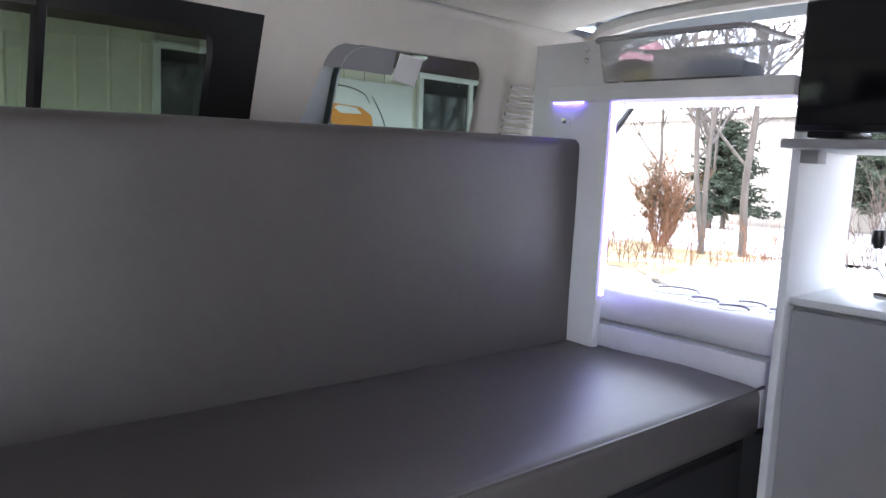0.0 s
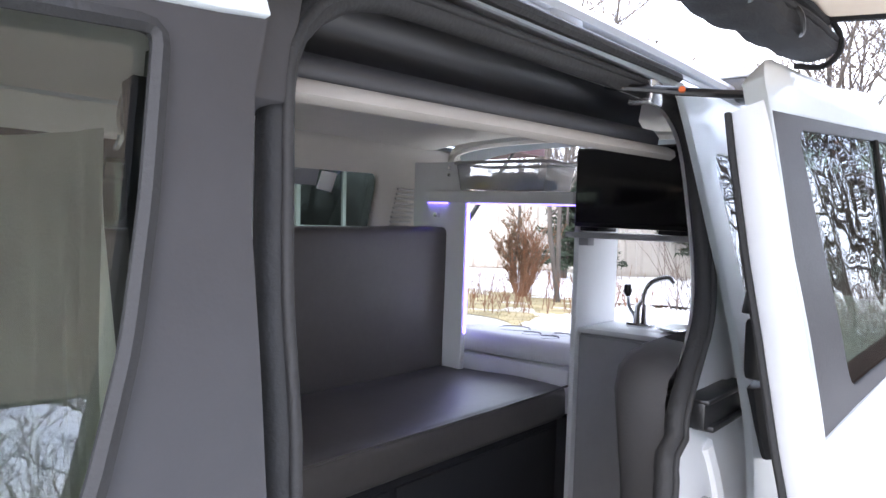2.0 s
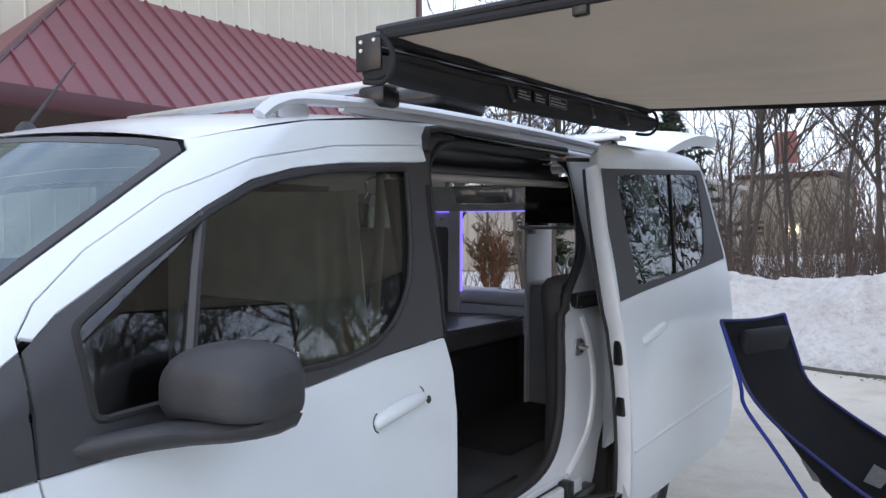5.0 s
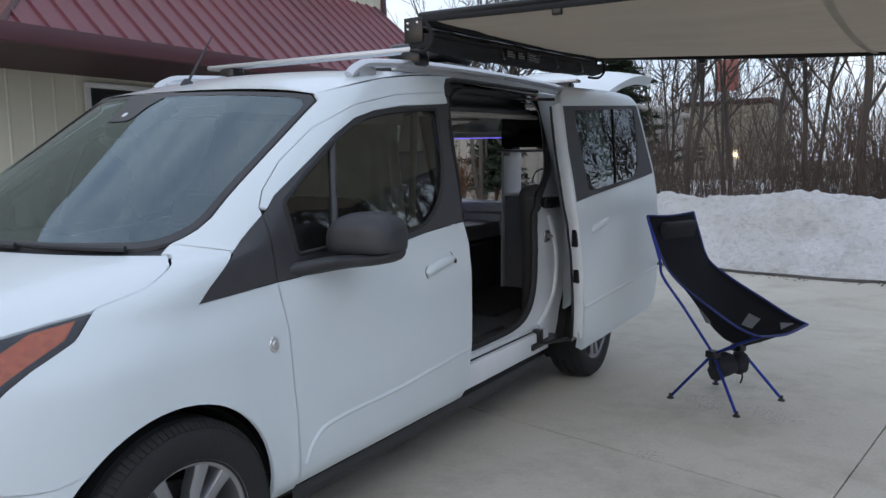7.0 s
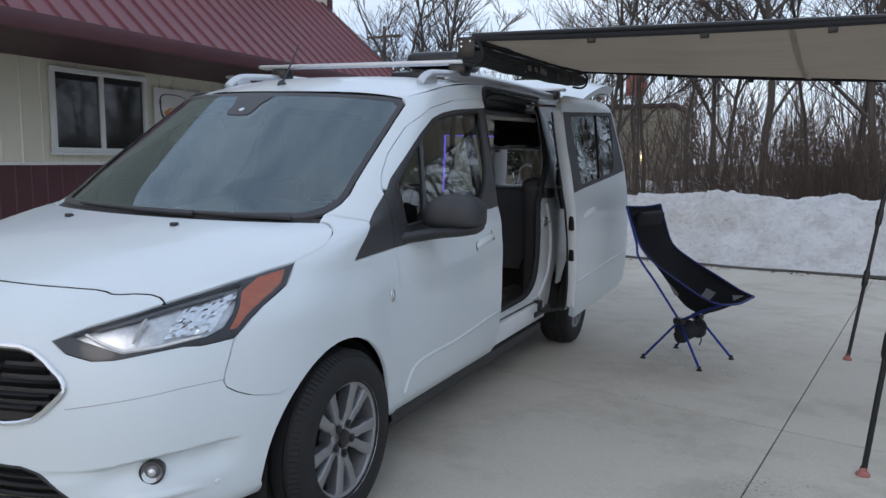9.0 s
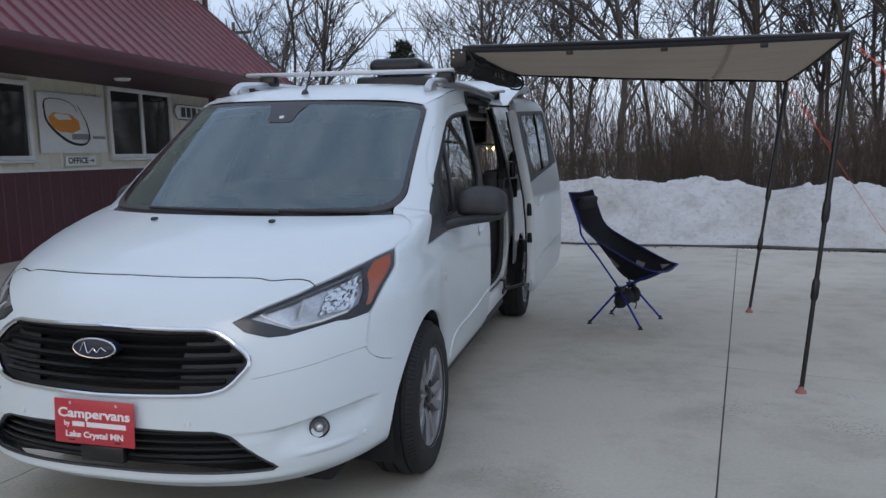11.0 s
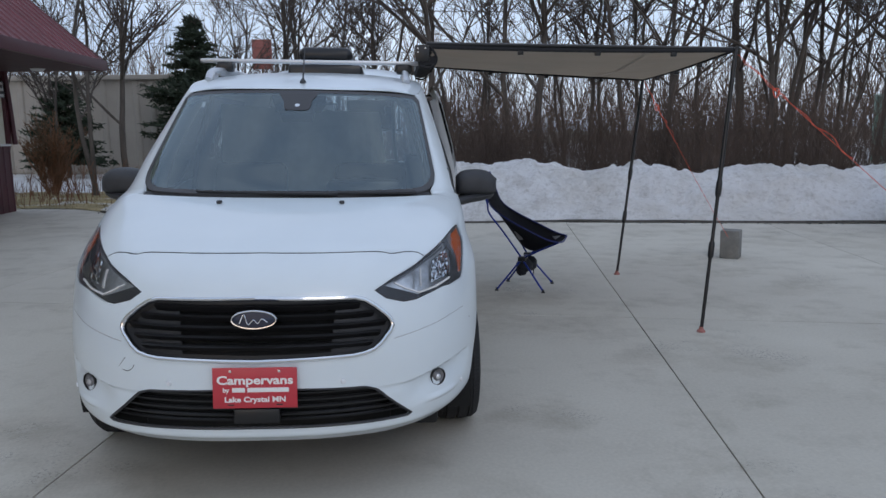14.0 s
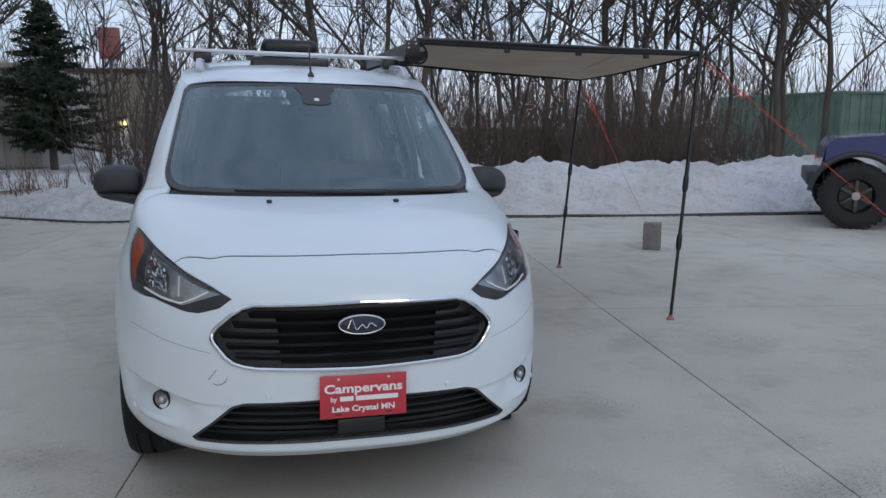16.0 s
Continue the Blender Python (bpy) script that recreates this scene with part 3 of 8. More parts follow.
HL_LOW = [F(0.436, 0.846), F(0.48, 0.814), F(0.55, 0.793), F(0.60, 0.794), F(0.683, 0.812), F(0.724, 0.820), F(0.752, 0.817), S(0.497, 0.828), S(0.5619, 0.8809), S(0.6208, 0.9169), S(0.7312, 0.9673), S(0.7937, 1.026)]
HL_TOP = [S(0.70, 1.011), S(0.57, 0.984), F(0.635, 0.936), F(0.60, 0.918), F(0.51, 0.882)]
ARCH_Y, ARCH_Z, ARCH_R = 0.962, 0.337, 0.397
GRILLE = [F(0, 0.835), F(0.3605, 0.8296), F(0.4011, 0.8193), F(0.4419, 0.7944), F(0.4901, 0.7534), F(0.5057, 0.7322), F(0.51, 0.7135), F(0.5016, 0.6936), F(0.4645, 0.65), F(0.4377, 0.6292), F(0.401, 0.6181), F(0.3606, 0.6128), F(0, 0.605)]
INTAKE = [F(0, 0.505), F(0.401, 0.4903), F(0.4419, 0.4758), F(0.5815, 0.35), F(0.5659, 0.3408), F(0.3, 0.3461), F(0, 0.348)]

# bumper with nose panel
SHUT = [F(0.637, 0.9385), F(0.629, 0.945), F(0.6153, 0.9533), F(0.5894, 0.9604), F(0.5533, 0.9628), F(0.5174, 0.9611), F(0.4972, 0.9619), F(0.4715, 0.9682), F(0.4411, 0.9717), F(0.3604, 0.9745), F(0, 0.979)]
bump_half = [F(0, 0.276), F(0.38, 0.270), F(0.45, 0.258), F(0.53, 0.250), F(0.60, 0.256), F(0.68, 0.270), S(0.45, 0.285), S(0.60, 0.305)]
bump_half += arc(ARCH_Y, ARCH_Z, ARCH_R, 178, 130, 9)
bump_half += [S(0.6235, 0.6295), S(0.5807, 0.633), S(0.5234, 0.6453), S(0.4823, 0.664), S(0.4539, 0.6845), S(0.4468, 0.7044), S(0.4558, 0.7353), ] + [S(p[1], p[2] - 0.001) if p[0] == "S" else F(p[1], p[2] - 0.001) for p in HL_LOW[7::-1]] + [F(0.51, 0.8835), F(0.60, 0.9195), F(0.626, 0.933)] + SHUT


CREASE = Curve1([(0.40, 0.478), (0.465, 0.478), (0.585, 0.483), (0.69, 0.503), (0.79, 0.518), (0.84, 0.524), (1.0, 0.526)])


def pressed(u, z, off=0.0):
    """The bumper skin with its pressed lamp pockets: a sharp edge above, a rib below, and a ledge along the lower lip."""
    p = skin(u, z)
    x = abs(p.x)
    c = CREASE(x)
    d = -0.026 * ramp(x, 0.53, 0.64) * (1 - ramp(x, 0.80, 0.845)) * ramp(c - z, -0.002, 0.007) * (1 - ramp(c - z, 0.025, 0.115))
    d -= 0.004 * ramp(x, 0.40, 0.48) * (1 - ramp(x, 0.56, 0.62)) * ramp(c - z, -0.003, 0.006) * (1 - ramp(c - z, 0.006, 0.04))
    r = z - (0.381 + 0.05 * max(0, x - 0.65))
    d += 0.009 * ramp(x, 0.62, 0.68) * (1 - ramp(x, 0.74, 0.80)) * ramp(r, -0.012, 0.0) * (1 - ramp(r, 0.003, 0.022))
    d += 0.006 * (1 - ramp(abs(z - 0.315), 0.0, 0.022)) * (1 - ramp(x, 0.55, 0.72))
    return p + skin_normal(u, z) * (d + off)


panel("front_bumper", both(bump_half), M_PAINT, van, holes=[both(GRILLE), both(INTAKE)], su=0.014, sz=0.008, surf=pressed)
HOOD_SIDE = [S(0.8077, 1.034), S(0.9465, 1.068), S(1.03, 1.104), S(1.06, 1.119), F(0.757, 1.132), F(0.738, 1.137)]
hood_half = [F(p[1], p[2] + 0.0011) for p in SHUT[::-1]] + [S(0.57, 0.9855), S(0.70, 1.0125), S(0.7937, 1.0275)] + HOOD_SIDE + [F(0.66, 1.138), F(0.4, 1.138), F(0, 1.138)]
panel("hood", both(hood_half), M_PAINT, van, gap=0.0015, su=0.05, sz=0.009)
def joint(name, line, r, off, material, parent, label=""):
    """A thin line that follows the skin."""
    dense = []
    for (u0, z0), (u1, z1) in zip(line, line[1:]):
        n = max(1, int(math.hypot(u1 - u0, z1 - z0) / 0.012))
        dense += [(u0 + (u1 - u0) * k / n, z0 + (z1 - z0) * k / n) for k in range(n)]
    bm = bmesh.new()
    tube(bm, [skin(u, z, off) for u, z in dense + line[-1:]], r, 6)
    return part(name, bm, material, parent, label)


joint("hood_gap", [uz(flip(p)) for p in SHUT] + [uz(p) for p in SHUT[::-1][1:]], 0.006, -0.0052, M_VOID, van)
panel("cowl", both([F(0, 1.139), F(0.4, 1.139), F(0.66, 1.139), F(0.715, 1.139), F(0.7, 1.16), F(0.64, 1.152), F(0.4, 1.148), F(0, 1.148)]), M_TRIM, van, off=-0.012, gap=0.0, sz=0.01)
WS = [F(0, 1.148), F(0.4, 1.148), F(0.64, 1.152), F(0.675, 1.157), F(0.7, 1.166), F(0.718, 1.181), F(0.729, 1.203), F(0.733, 1.235), F(0.672, 1.632), F(0.648, 1.654), F(0.58, 1.662), F(0.4, 1.668), F(0, 1.672)]
WSI = [F(0, 1.166), F(0.4, 1.166), F(0.62, 1.171), F(0.66, 1.178), F(0.69, 1.195), F(0.707, 1.22), F(0.711, 1.25), F(0.662, 1.6), F(0.655, 1.62), F(0.635, 1.636), F(0.6, 1.642), F(0.4, 1.652), F(0, 1.656)]
panel("windscreen_border", both(WS), M_SATIN, van, holes=[both(WSI)], sz=0.03, label="black ceramic border of the windscreen")
panel("windscreen", both(WSI), M_GLASS_W, van, off=-0.001, gap=-0.006, rim=0, sz=0.04, label="sky-reflecting windscreen glass").visible_shadow = False


def headlight(s, mir):
    lamp = new("headlight")
    lamp.parent = van
    lamp["label"] = "clear swept-back headlight with amber side reflector"
    outline = HL_LOW + HL_TOP
    bowl = [F(0.475, 0.860), F(0.505, 0.850), F(0.556, 0.832), F(0.611, 0.811), F(0.683, 0.821), F(0.755, 0.842), S(0.487, 0.868), S(0.528, 0.909), S(0.55, 0.936), S(0.57, 0.963), S(0.60, 0.985), F(0.66, 0.943), F(0.60, 0.912), F(0.515, 0.879)]
    panel("lamp_bezel", mir(outline), M_LAMPBLACK, lamp, off=-0.004, gap=0.001, rim=0.03, su=0.03, sz=0.02, holes=[mir(bowl)])
    panel("reflector", mir(pull(bowl, -0.004)), M_REFL, lamp, off=-0.034, gap=0, rim=0, su=0.03, sz=0.02)
    panel("amber_reflector", mir([S(0.757, 1.014), S(0.655, 0.996), S(0.575, 0.958), S(0.545, 0.918), S(0.490, 0.853), S(0.513, 0.855), S(0.556, 0.892), S(0.615, 0.925), S(0.715, 0.973)]), M_AMBER, lamp, off=-0.002, gap=0.002, rim=0.006, su=0.03, sz=0.02, label="amber side reflector")
    panel("upper_cover", mir([F(0.52, 0.880), F(0.60, 0.911), F(0.66, 0.940), S(0.545, 0.970), S(0.53, 0.962), F(0.66, 0.933), F(0.60, 0.904), F(0.53, 0.878)]), M_REFLGREY, lamp, off=-0.018, gap=0, rim=0.01, su=0.03, sz=0.02)
    guide = [uz(p) for p in (F(0.513, 0.863), F(0.56, 0.838), F(0.611, 0.816), F(0.68, 0.825), F(0.745, 0.844))]
    joint("light_guide", [(s * u, z) for u, z in guide], 0.0048, -0.001, M_WHITEINK, lamp)
    joint("reflector_fin", [(s * at_front(x, z), z) for x, z in ((0.624, 0.903), (0.624, 0.875), (0.625, 0.838))], 0.0045, -0.008, M_WHITEINK, lamp)
    # faceted mirror at the outer end
    rng = random.Random(4)
    bm = bmesh.new()
    grid = []
    for i in range(15):
        x = 0.683 + 0.078 * i / 14
        zs = [0.846 + (x - 0.683) * 0.12 + (0.084 + (x - 0.683) * 0.35) * j / 14 for j in range(15)]
        grid.append([bm.verts.new(skin(s * at_front(x + rng.uniform(-0.002, 0.002), z), z, -0.024 + rng.uniform(-0.002, 0.002))) for z in zs])
    for i in range(14):
        for j in range(14):
            bm.faces.new((grid[i][j], grid[i + 1][j], grid[i + 1][j + 1], grid[i][j + 1]))
    part("faceted_mirror", bm, M_CHROME, lamp, angle=1)
    panel("lens", mir(pull(HL_LOW + HL_TOP, 0.003)), M_LENS, lamp, off=0.003, gap=0, rim=0, su=0.03, sz=0.02).visible_shadow = False


each_side(headlight)

# grille: black bars in a chrome surround
grille = new("grille")
grille.parent = van
grille["label"] = "black barred grille in a chrome surround"
panel("grille_back", both([F(0, 0.84), F(0.3707, 0.8345), F(0.4419, 0.8016), F(0.5193, 0.7211), F(0.442, 0.6189), F(0.3808, 0.6069), F(0, 0.6)]), M_VOID, grille, off=-0.06, gap=0, rim=0)
inner = [F(0, 0.822), F(0.3525, 0.8169), F(0.393, 0.8064), F(0.4316, 0.7826), F(0.4757, 0.7459), F(0.4893, 0.7298), F(0.4923, 0.7144), F(0.4841, 0.6986), F(0.4512, 0.6618), F(0.4265, 0.6419), F(0.396, 0.6322), F(0.3606, 0.6269), F(0, 0.619)]
panel("grille_frame", both(GRILLE), M_GRILLE, grille, holes=[both(inner)], off=-0.008, gap=0.001, rim=0.05, su=0.03, sz=0.02)
bm = bmesh.new()
edge = trace(both([F(0, 0.835), F(0.3604, 0.8267), F(0.3991, 0.8164), F(0.4387, 0.7915), F(0.486, 0.7515), F(0.5006, 0.7313), F(0.5048, 0.7137), F(0.4964, 0.6948), F(0.4603, 0.6521), F(0.4347, 0.6324), F(0.3991, 0.6222), F(0.3604, 0.6169), F(0, 0.609)]), 0.02)
tube(bm, [skin(u, z, 0.003) for u, z in edge + edge[:1]], 0.0085, 8, False)
part("chrome_surround", bm, M_CHROME, grille)
for mirror_plate in (False, True):
    plate_line = [F(0.3001, 0.8263), F(0.4012, 0.8132), F(0.4901, 0.7534), F(0.5036, 0.7221), F(0.4625, 0.6531), F(0.4011, 0.6211), F(0.28, 0.6159)]
    panel("grille_side_plate", [flip(p) for p in plate_line] if mirror_plate else plate_line, M_TRIM, grille, off=-0.038, gap=0, rim=0)
for i, z in enumerate((0.803, 0.766, 0.728, 0.691, 0.655)):
    half = 0.485 - max(0, z - 0.735) * 1.45 - max(0, 0.715 - z) * 0.85
    bm = bmesh.new()
    rows = []
    for k in range(25):
        x = half * (k / 12 - 1)
        u = at_front(x, z)
        rows.append([bm.verts.new(skin(at_front(x, zz), zz, o)) for zz, o in ((z + 0.009, -0.045), (z + 0.012, -0.016), (z + 0.004, -0.006), (z - 0.012, -0.03))])
    for a, b in zip(rows, rows[1:]):
        for j in range(4):
            bm.faces.new((a[j], b[j], b[(j + 1) % 4], a[(j + 1) % 4]))
    bm.faces.new(rows[0][::-1])
    bm.faces.new(rows[-1])
    part("grille_bar", bm, M_GRILLE, grille)
badge = new("badge")
badge.parent = van
badge["label"] = "dark blue oval badge with a silver rim"
bm = bmesh.new()
mb = Matrix.Translation(skin(0, 0.762, 0.012)) @ pose(0, 0, 0, 84, 0, 0) @ Matrix.Diagonal((1, 0.40, 1, 1))
lathe(bm, [(0.0, 0.012), (0.07, 0.010), (0.078, 0.004), (0.078, -0.03)], mb, 40)
part("badge_face", bm, M_BADGE, badge)
bm = bmesh.new()
tube(bm, [mb @ Vector((0.08 * math.cos(a), 0.08 * math.sin(a), 0.008)) for a in np.linspace(0, 2 * math.pi, 41)], 0.0035, 6, False)
part("badge_rim", bm, M_CHROME, badge)
bm = bmesh.new()
swirl = smooth_line([(-0.05, -0.03, 0), (-0.035, 0.05, 0), (-0.02, -0.04, 0), (0.0, 0.0, 0), (0.015, -0.03, 0), (0.03, 0.01, 0), (0.05, -0.02, 0)], 5)
tube(bm, [mb @ Vector((p[0], p[1], 0.014)) for p in swirl], 0.002, 6)
part("badge_emblem", bm, M_CHROME, badge)

# lower intake
intake = new("lower_intake")
intake.parent = van
panel("intake_back", both([F(0, 0.51), F(0.4113, 0.4948), F(0.5866, 0.3496), F(0.3, 0.3388), F(0, 0.343)]), M_VOID, intake, off=-0.07, gap=0, rim=0)
for z in (0.475, 0.447, 0.419, 0.391, 0.366):
    half = 0.56 - max(0, z - 0.372) * 1.1
    bm = bmesh.new()
    tube(bm, [skin(at_front(half * (k / 10 - 1), z), z, -0.035) for k in range(21)], 0.007, 6)
    part("intake_bar", bm, M_GRILLE, intake)
bm = boxes((-0.085, 0.085, 0.022, 0.05, 0.366, 0.425), bevel=0.008)
part("radar_cover", bm, M_GRILLE, intake)
bm = bmesh.new()
edge = trace(both(INTAKE), 0.02)
tube(bm, [skin(u, z, -0.004) for u, z in edge + edge[:1]], 0.006, 6, False)
part("intake_edge", bm, M_TRIM, intake)


def fogs(s, mir):
    lamp = new("fog_light")
    lamp.parent = van
    u, z = s * at_front(0.70, 0.459), 0.459
    p, n = skin(u, z, -0.012), (skin_normal(u, z) + Vector((0, -0.5, 0))).normalized()
    m = Matrix.Translation(p) @ n.to_track_quat("Z", "Y").to_matrix().to_4x4()
    bm = bmesh.new()
    lathe(bm, [(0.036, -0.03), (0.036, 0.004), (0.033, 0.005), (0.031, -0.002)], m, 24)
    part("fog_ring", bm, M_PLASTIC, lamp)
    bm = bmesh.new()
    lathe(bm, [(0.031, -0.002), (0.022, -0.006), (0.014, 0.003), (0.0, 0.006)], m, 24)
    part("fog_reflector", bm, M_REFLGREY, lamp)
    bm = bmesh.new()
    lathe(bm, [(0.012, 0.004), (0.008, 0.008), (0.0, 0.009)], m, 16)
    part("fog_bulb", bm, M_REFL, lamp)
    joint("bumper_joint", [(s * at_front(x, zz), zz) for x, zz in ((0.803, 0.710), (0.795, 0.709), (0.743, 0.702), (0.683, 0.6885), (0.60, 0.675), (0.512, 0.662))], 0.0011, -0.0003, M_GREYINK, van)
    for x, zz in ((0.32, 0.521), (0.80, 0.394)):
        u2 = s * at_front(x, zz)
        m2 = Matrix.Translation(skin(u2, zz, 0.001)) @ skin_normal(u2, zz).to_track_quat("Z", "Y").to_matrix().to_4x4()
        bm = bmesh.new()
        lathe(bm, [(0.0, 0.004), (0.008, 0.004), (0.010, 0.001), (0.012, -0.004)], m2, 16)
        part("parking_sensor", bm, M_JAMB, van, "small grey parking sensor")


each_side(fogs)
for pts in ([(-0.521, 0.569), (-0.494, 0.605)], [(-0.504, 0.557), (-0.489, 0.554), (-0.475, 0.558), (-0.463, 0.568), (-0.457, 0.582)]):
    joint("tow_cover_joint", [(at_front(x, z), z) for x, z in pts], 0.0013, -0.0002, M_DARKMETAL, van)

# vanity plate
plate = new("front_plate")
plate.parent = van
plate["label"] = "red vanity plate with white lettering"
PM = Matrix.Translation((0.002, -0.006, 0.517)) @ pose(0, 0, 0, 88, 0.0, 0)
bm = bmesh.new()
box(bm, -0.1525, 0.1525, -0.076, 0.076, -0.002, 0.002, 0.0015, m=PM)
part("plate_sheet", bm, M_PLATE, plate)
text_mesh("Campervans", 0.044, M_WHITEINK, "plate_heading", plate, PM @ pose(0, 0.028, 0.0026), 0.0012, width=0.275)
text_mesh("by", 0.024, M_WHITEINK, "plate_small_word", plate, PM @ pose(-0.105, -0.008, 0.0026), 0.0006)
bm = boxes((-0.083, -0.036, -0.016, 0.001, 0.002, 0.0035), (-0.028, 0.122, -0.016, 0.001, 0.002, 0.0035), bevel=0.0005)
bmesh.ops.transform(bm, matrix=PM, verts=bm.verts)
part("plate_bar", bm, M_WHITEINK, plate)
text_mesh("Lake Crystal MN", 0.028, M_WHITEINK, "plate_town", plate, PM @ pose(0, -0.044, 0.0026), 0.0008, width=0.22)
for sx in (-1, 1):
    for sy in (1, -1):
        bm = bmesh.new()
        if sy > 0:
            lathe(bm, [(0, 0.006), (0.005, 0.005), (0.006, 0.001)], PM @ pose(sx * 0.088, 0.063, 0), 12)
        else:
            box(bm, sx * 0.088 - 0.012, sx * 0.088 + 0.012, -0.066, -0.061, 0.0, 0.0032, 0.001, m=PM)
        part("plate_screw" if sy > 0 else "plate_slot", bm, M_CHROME if sy > 0 else M_BLACKINK, plate)

# side panels
TRI = [S(1.086, 1.003), S(1.13, 1.048), S(1.25, 1.138), S(1.396, 1.238), S(1.402, 1.022)]
GAP = [S(1.397, 1.262), S(1.438, 1.316), S(1.55, 1.409), S(1.74, 1.528), S(1.98, 1.623), S(2.27, 1.68), S(2.53, 1.706), S(2.685, 1.719)]
FRAME = [S(1.42, 1.256), S(1.468, 1.299), S(1.57, 1.36), S(1.705, 1.438), S(1.82, 1.503), S(1.963, 1.571), S(2.106, 1.608), S(2.30, 1.636), S(2.638, 1.663), S(2.688, 1.669)]
GLASS = rounded([S(1.511, 1.10), S(1.49, 1.272), S(1.62, 1.363), S(1.82, 1.484), S(1.96, 1.55), S(2.054, 1.578), S(2.204, 1.605), S(2.45, 1.628), S(2.578, 1.636), S(2.548, 1.50), S(2.52, 1.40), S(2.482, 1.305), S(2.435, 1.24), S(2.37, 1.184), S(2.29, 1.142), S(2.16, 1.12), S(1.667, 1.108)], 0.02)
APPLIQUE = [S(2.688, 1.668), S(2.662, 1.60), S(2.637, 1.478), S(2.618, 1.304), S(2.604, 1.131)]
BELT = [S(1.4045, 1.02), S(1.52, 1.024), S(1.67, 1.044), S(2.055, 1.075), S(2.305, 1.106), S(2.602, 1.128)]


def side(s, mir):
    fender = [S(0.4985, 0.827), S(0.5627, 0.88), S(0.6217, 0.9158), S(0.7322, 0.9662), S(0.7948, 1.025)] + HOOD_SIDE + [F(0.716, 1.139), F(0.708, 1.16), F(0.7085, 1.165), S(1.248, 1.137), S(1.13, 1.046), S(1.084, 1.002), S(1.402, 1.02), S(1.436, 0.865), S(1.451, 0.675), S(1.467, 0.515), S(1.494, 0.285), S(1.368, 0.285)]
    fender += arc(ARCH_Y, ARCH_Z, ARCH_R, -6, 130, 24) + [S(0.6236, 0.63), S(0.5808, 0.6335), S(0.5243, 0.6459), S(0.4833, 0.6644), S(0.4548, 0.6851), S(0.4477, 0.705), S(0.4567, 0.7353)]
    panel("fender", mir(fender), M_PAINT, van, su=0.035, sz=0.016)
    panel("a_pillar", mir([F(0.7085, 1.165), S(1.2485, 1.1375), S(1.396, 1.239)] + GAP + [S(2.70, 1.74), S(2.735, 1.783), S(2.785, 1.80), S(2.5, 1.781), S(2.2, 1.742), S(1.95, 1.687), F(0.652, 1.658), F(0.677, 1.634), F(0.737, 1.235), F(0.733, 1.203), F(0.722, 1.181)]), M_PAINT, van, su=0.03, sz=0.015)
    panel("quarter_trim", mir(TRI), M_SATIN, van, off=-0.003)
    door = new("front_door")
    door.parent = van
    panel("door_skin", mir(BELT + [S(2.632, 1.02), S(2.638, 0.90), S(2.636, 0.56), S(2.625, 0.42), S(2.605, 0.30), S(1.4965, 0.30), S(1.469, 0.515), S(1.453, 0.675), S(1.438, 0.865)]), M_PAINT, door, su=0.05, sz=0.035)
    panel("door_frame", mir([S(1.399, 1.2615)] + [S(p[1] + 0.001, p[2] - 0.001) for p in GAP[1:]] + FRAME[::-1]), M_PAINT, door, su=0.03, sz=0.02)
    panel("window_surround", mir([S(1.405, 1.022), S(1.399, 1.2375)] + [S(p[1], p[2] - 0.001) for p in FRAME] + APPLIQUE + [S(p[1], p[2] + 0.002) for p in BELT[::-1][1:-1]]), M_SATIN, door, holes=[mir(GLASS)], off=-0.004, su=0.03, sz=0.025)
    panel("door_glass", mir(GLASS), M_GLASS_S, door, off=-0.016, gap=-0.008, rim=0, su=0.06, sz=0.06).visible_shadow = False
    bm = bmesh.new()
    tube(bm, [skin(s * at_side(y, z), z, -0.012) for y, z in ((1.705, 1.11), (1.735, 1.222), (1.77, 1.36), (1.812, 1.49))], 0.014, 6)
    part("window_divider", bm, M_SATIN, door)
    bm = bmesh.new()
    edge = trace(mir(GLASS), 0.03)
    tube(bm, [skin(u, z, -0.004) for u, z in edge + edge[:1]], 0.008, 6, False)
    part("window_seal", bm, M_RUBBER, door)
    # handle in a shallow scoop, and the lock
    handle = new("door_handle")
    handle.parent = door
    bm = bmesh.new()
    pts = [(2.268, 0.935, -0.006), (2.29, 0.947, 0.004), (2.36, 0.963, 0.009), (2.43, 0.972, 0.008), (2.475, 0.975, 0.0)]
    line = smooth_line(pts, 5)
    tube(bm, [skin(s * at_side(p.x, p.y), p.y, p.z) for p in line], [0.015 + 0.007 * math.sin(math.pi * i / (len(line) - 1)) for i in range(len(line))], 10)
    part("grip", bm, M_PAINT, handle)
    for cy, cz in ((2.28, 0.94), (2.458, 0.98)):
        bm = bmesh.new()
        a0 = 0 if cy > 2.3 else math.pi
        tube(bm, [skin(s * at_side(cy + 0.022 * math.cos(a0 + a), cz + 0.026 * math.sin(a0 + a)), cz + 0.026 * math.sin(a0 + a), 0.0005) for a in np.linspace(-1.3, 1.3, 10)], 0.0022, 5)
        part("scoop_line", bm, M_DARKMETAL, handle)
    m2 = Matrix.Translation(skin(s * at_side(2.50, 0.962), 0.962, 0.001)) @ skin_normal(s * at_side(2.50, 0.962), 0.962).to_track_quat("Z", "Y").to_matrix().to_4x4()
    bm = bmesh.new()
    lathe(bm, [(0, 0.004), (0.008, 0.004), (0.012, 0.001)], m2, 16)
    part("lock", bm, M_DARKMETAL, handle)
    # pressed crease low on the door
    bm = bmesh.new()
    line = smooth_line([(1.515, 0.375, 0), (1.555, 0.45, 0), (1.66, 0.49, 0), (2.03, 0.50, 0), (2.3, 0.518, 0), (2.625, 0.543, 0)], 6)
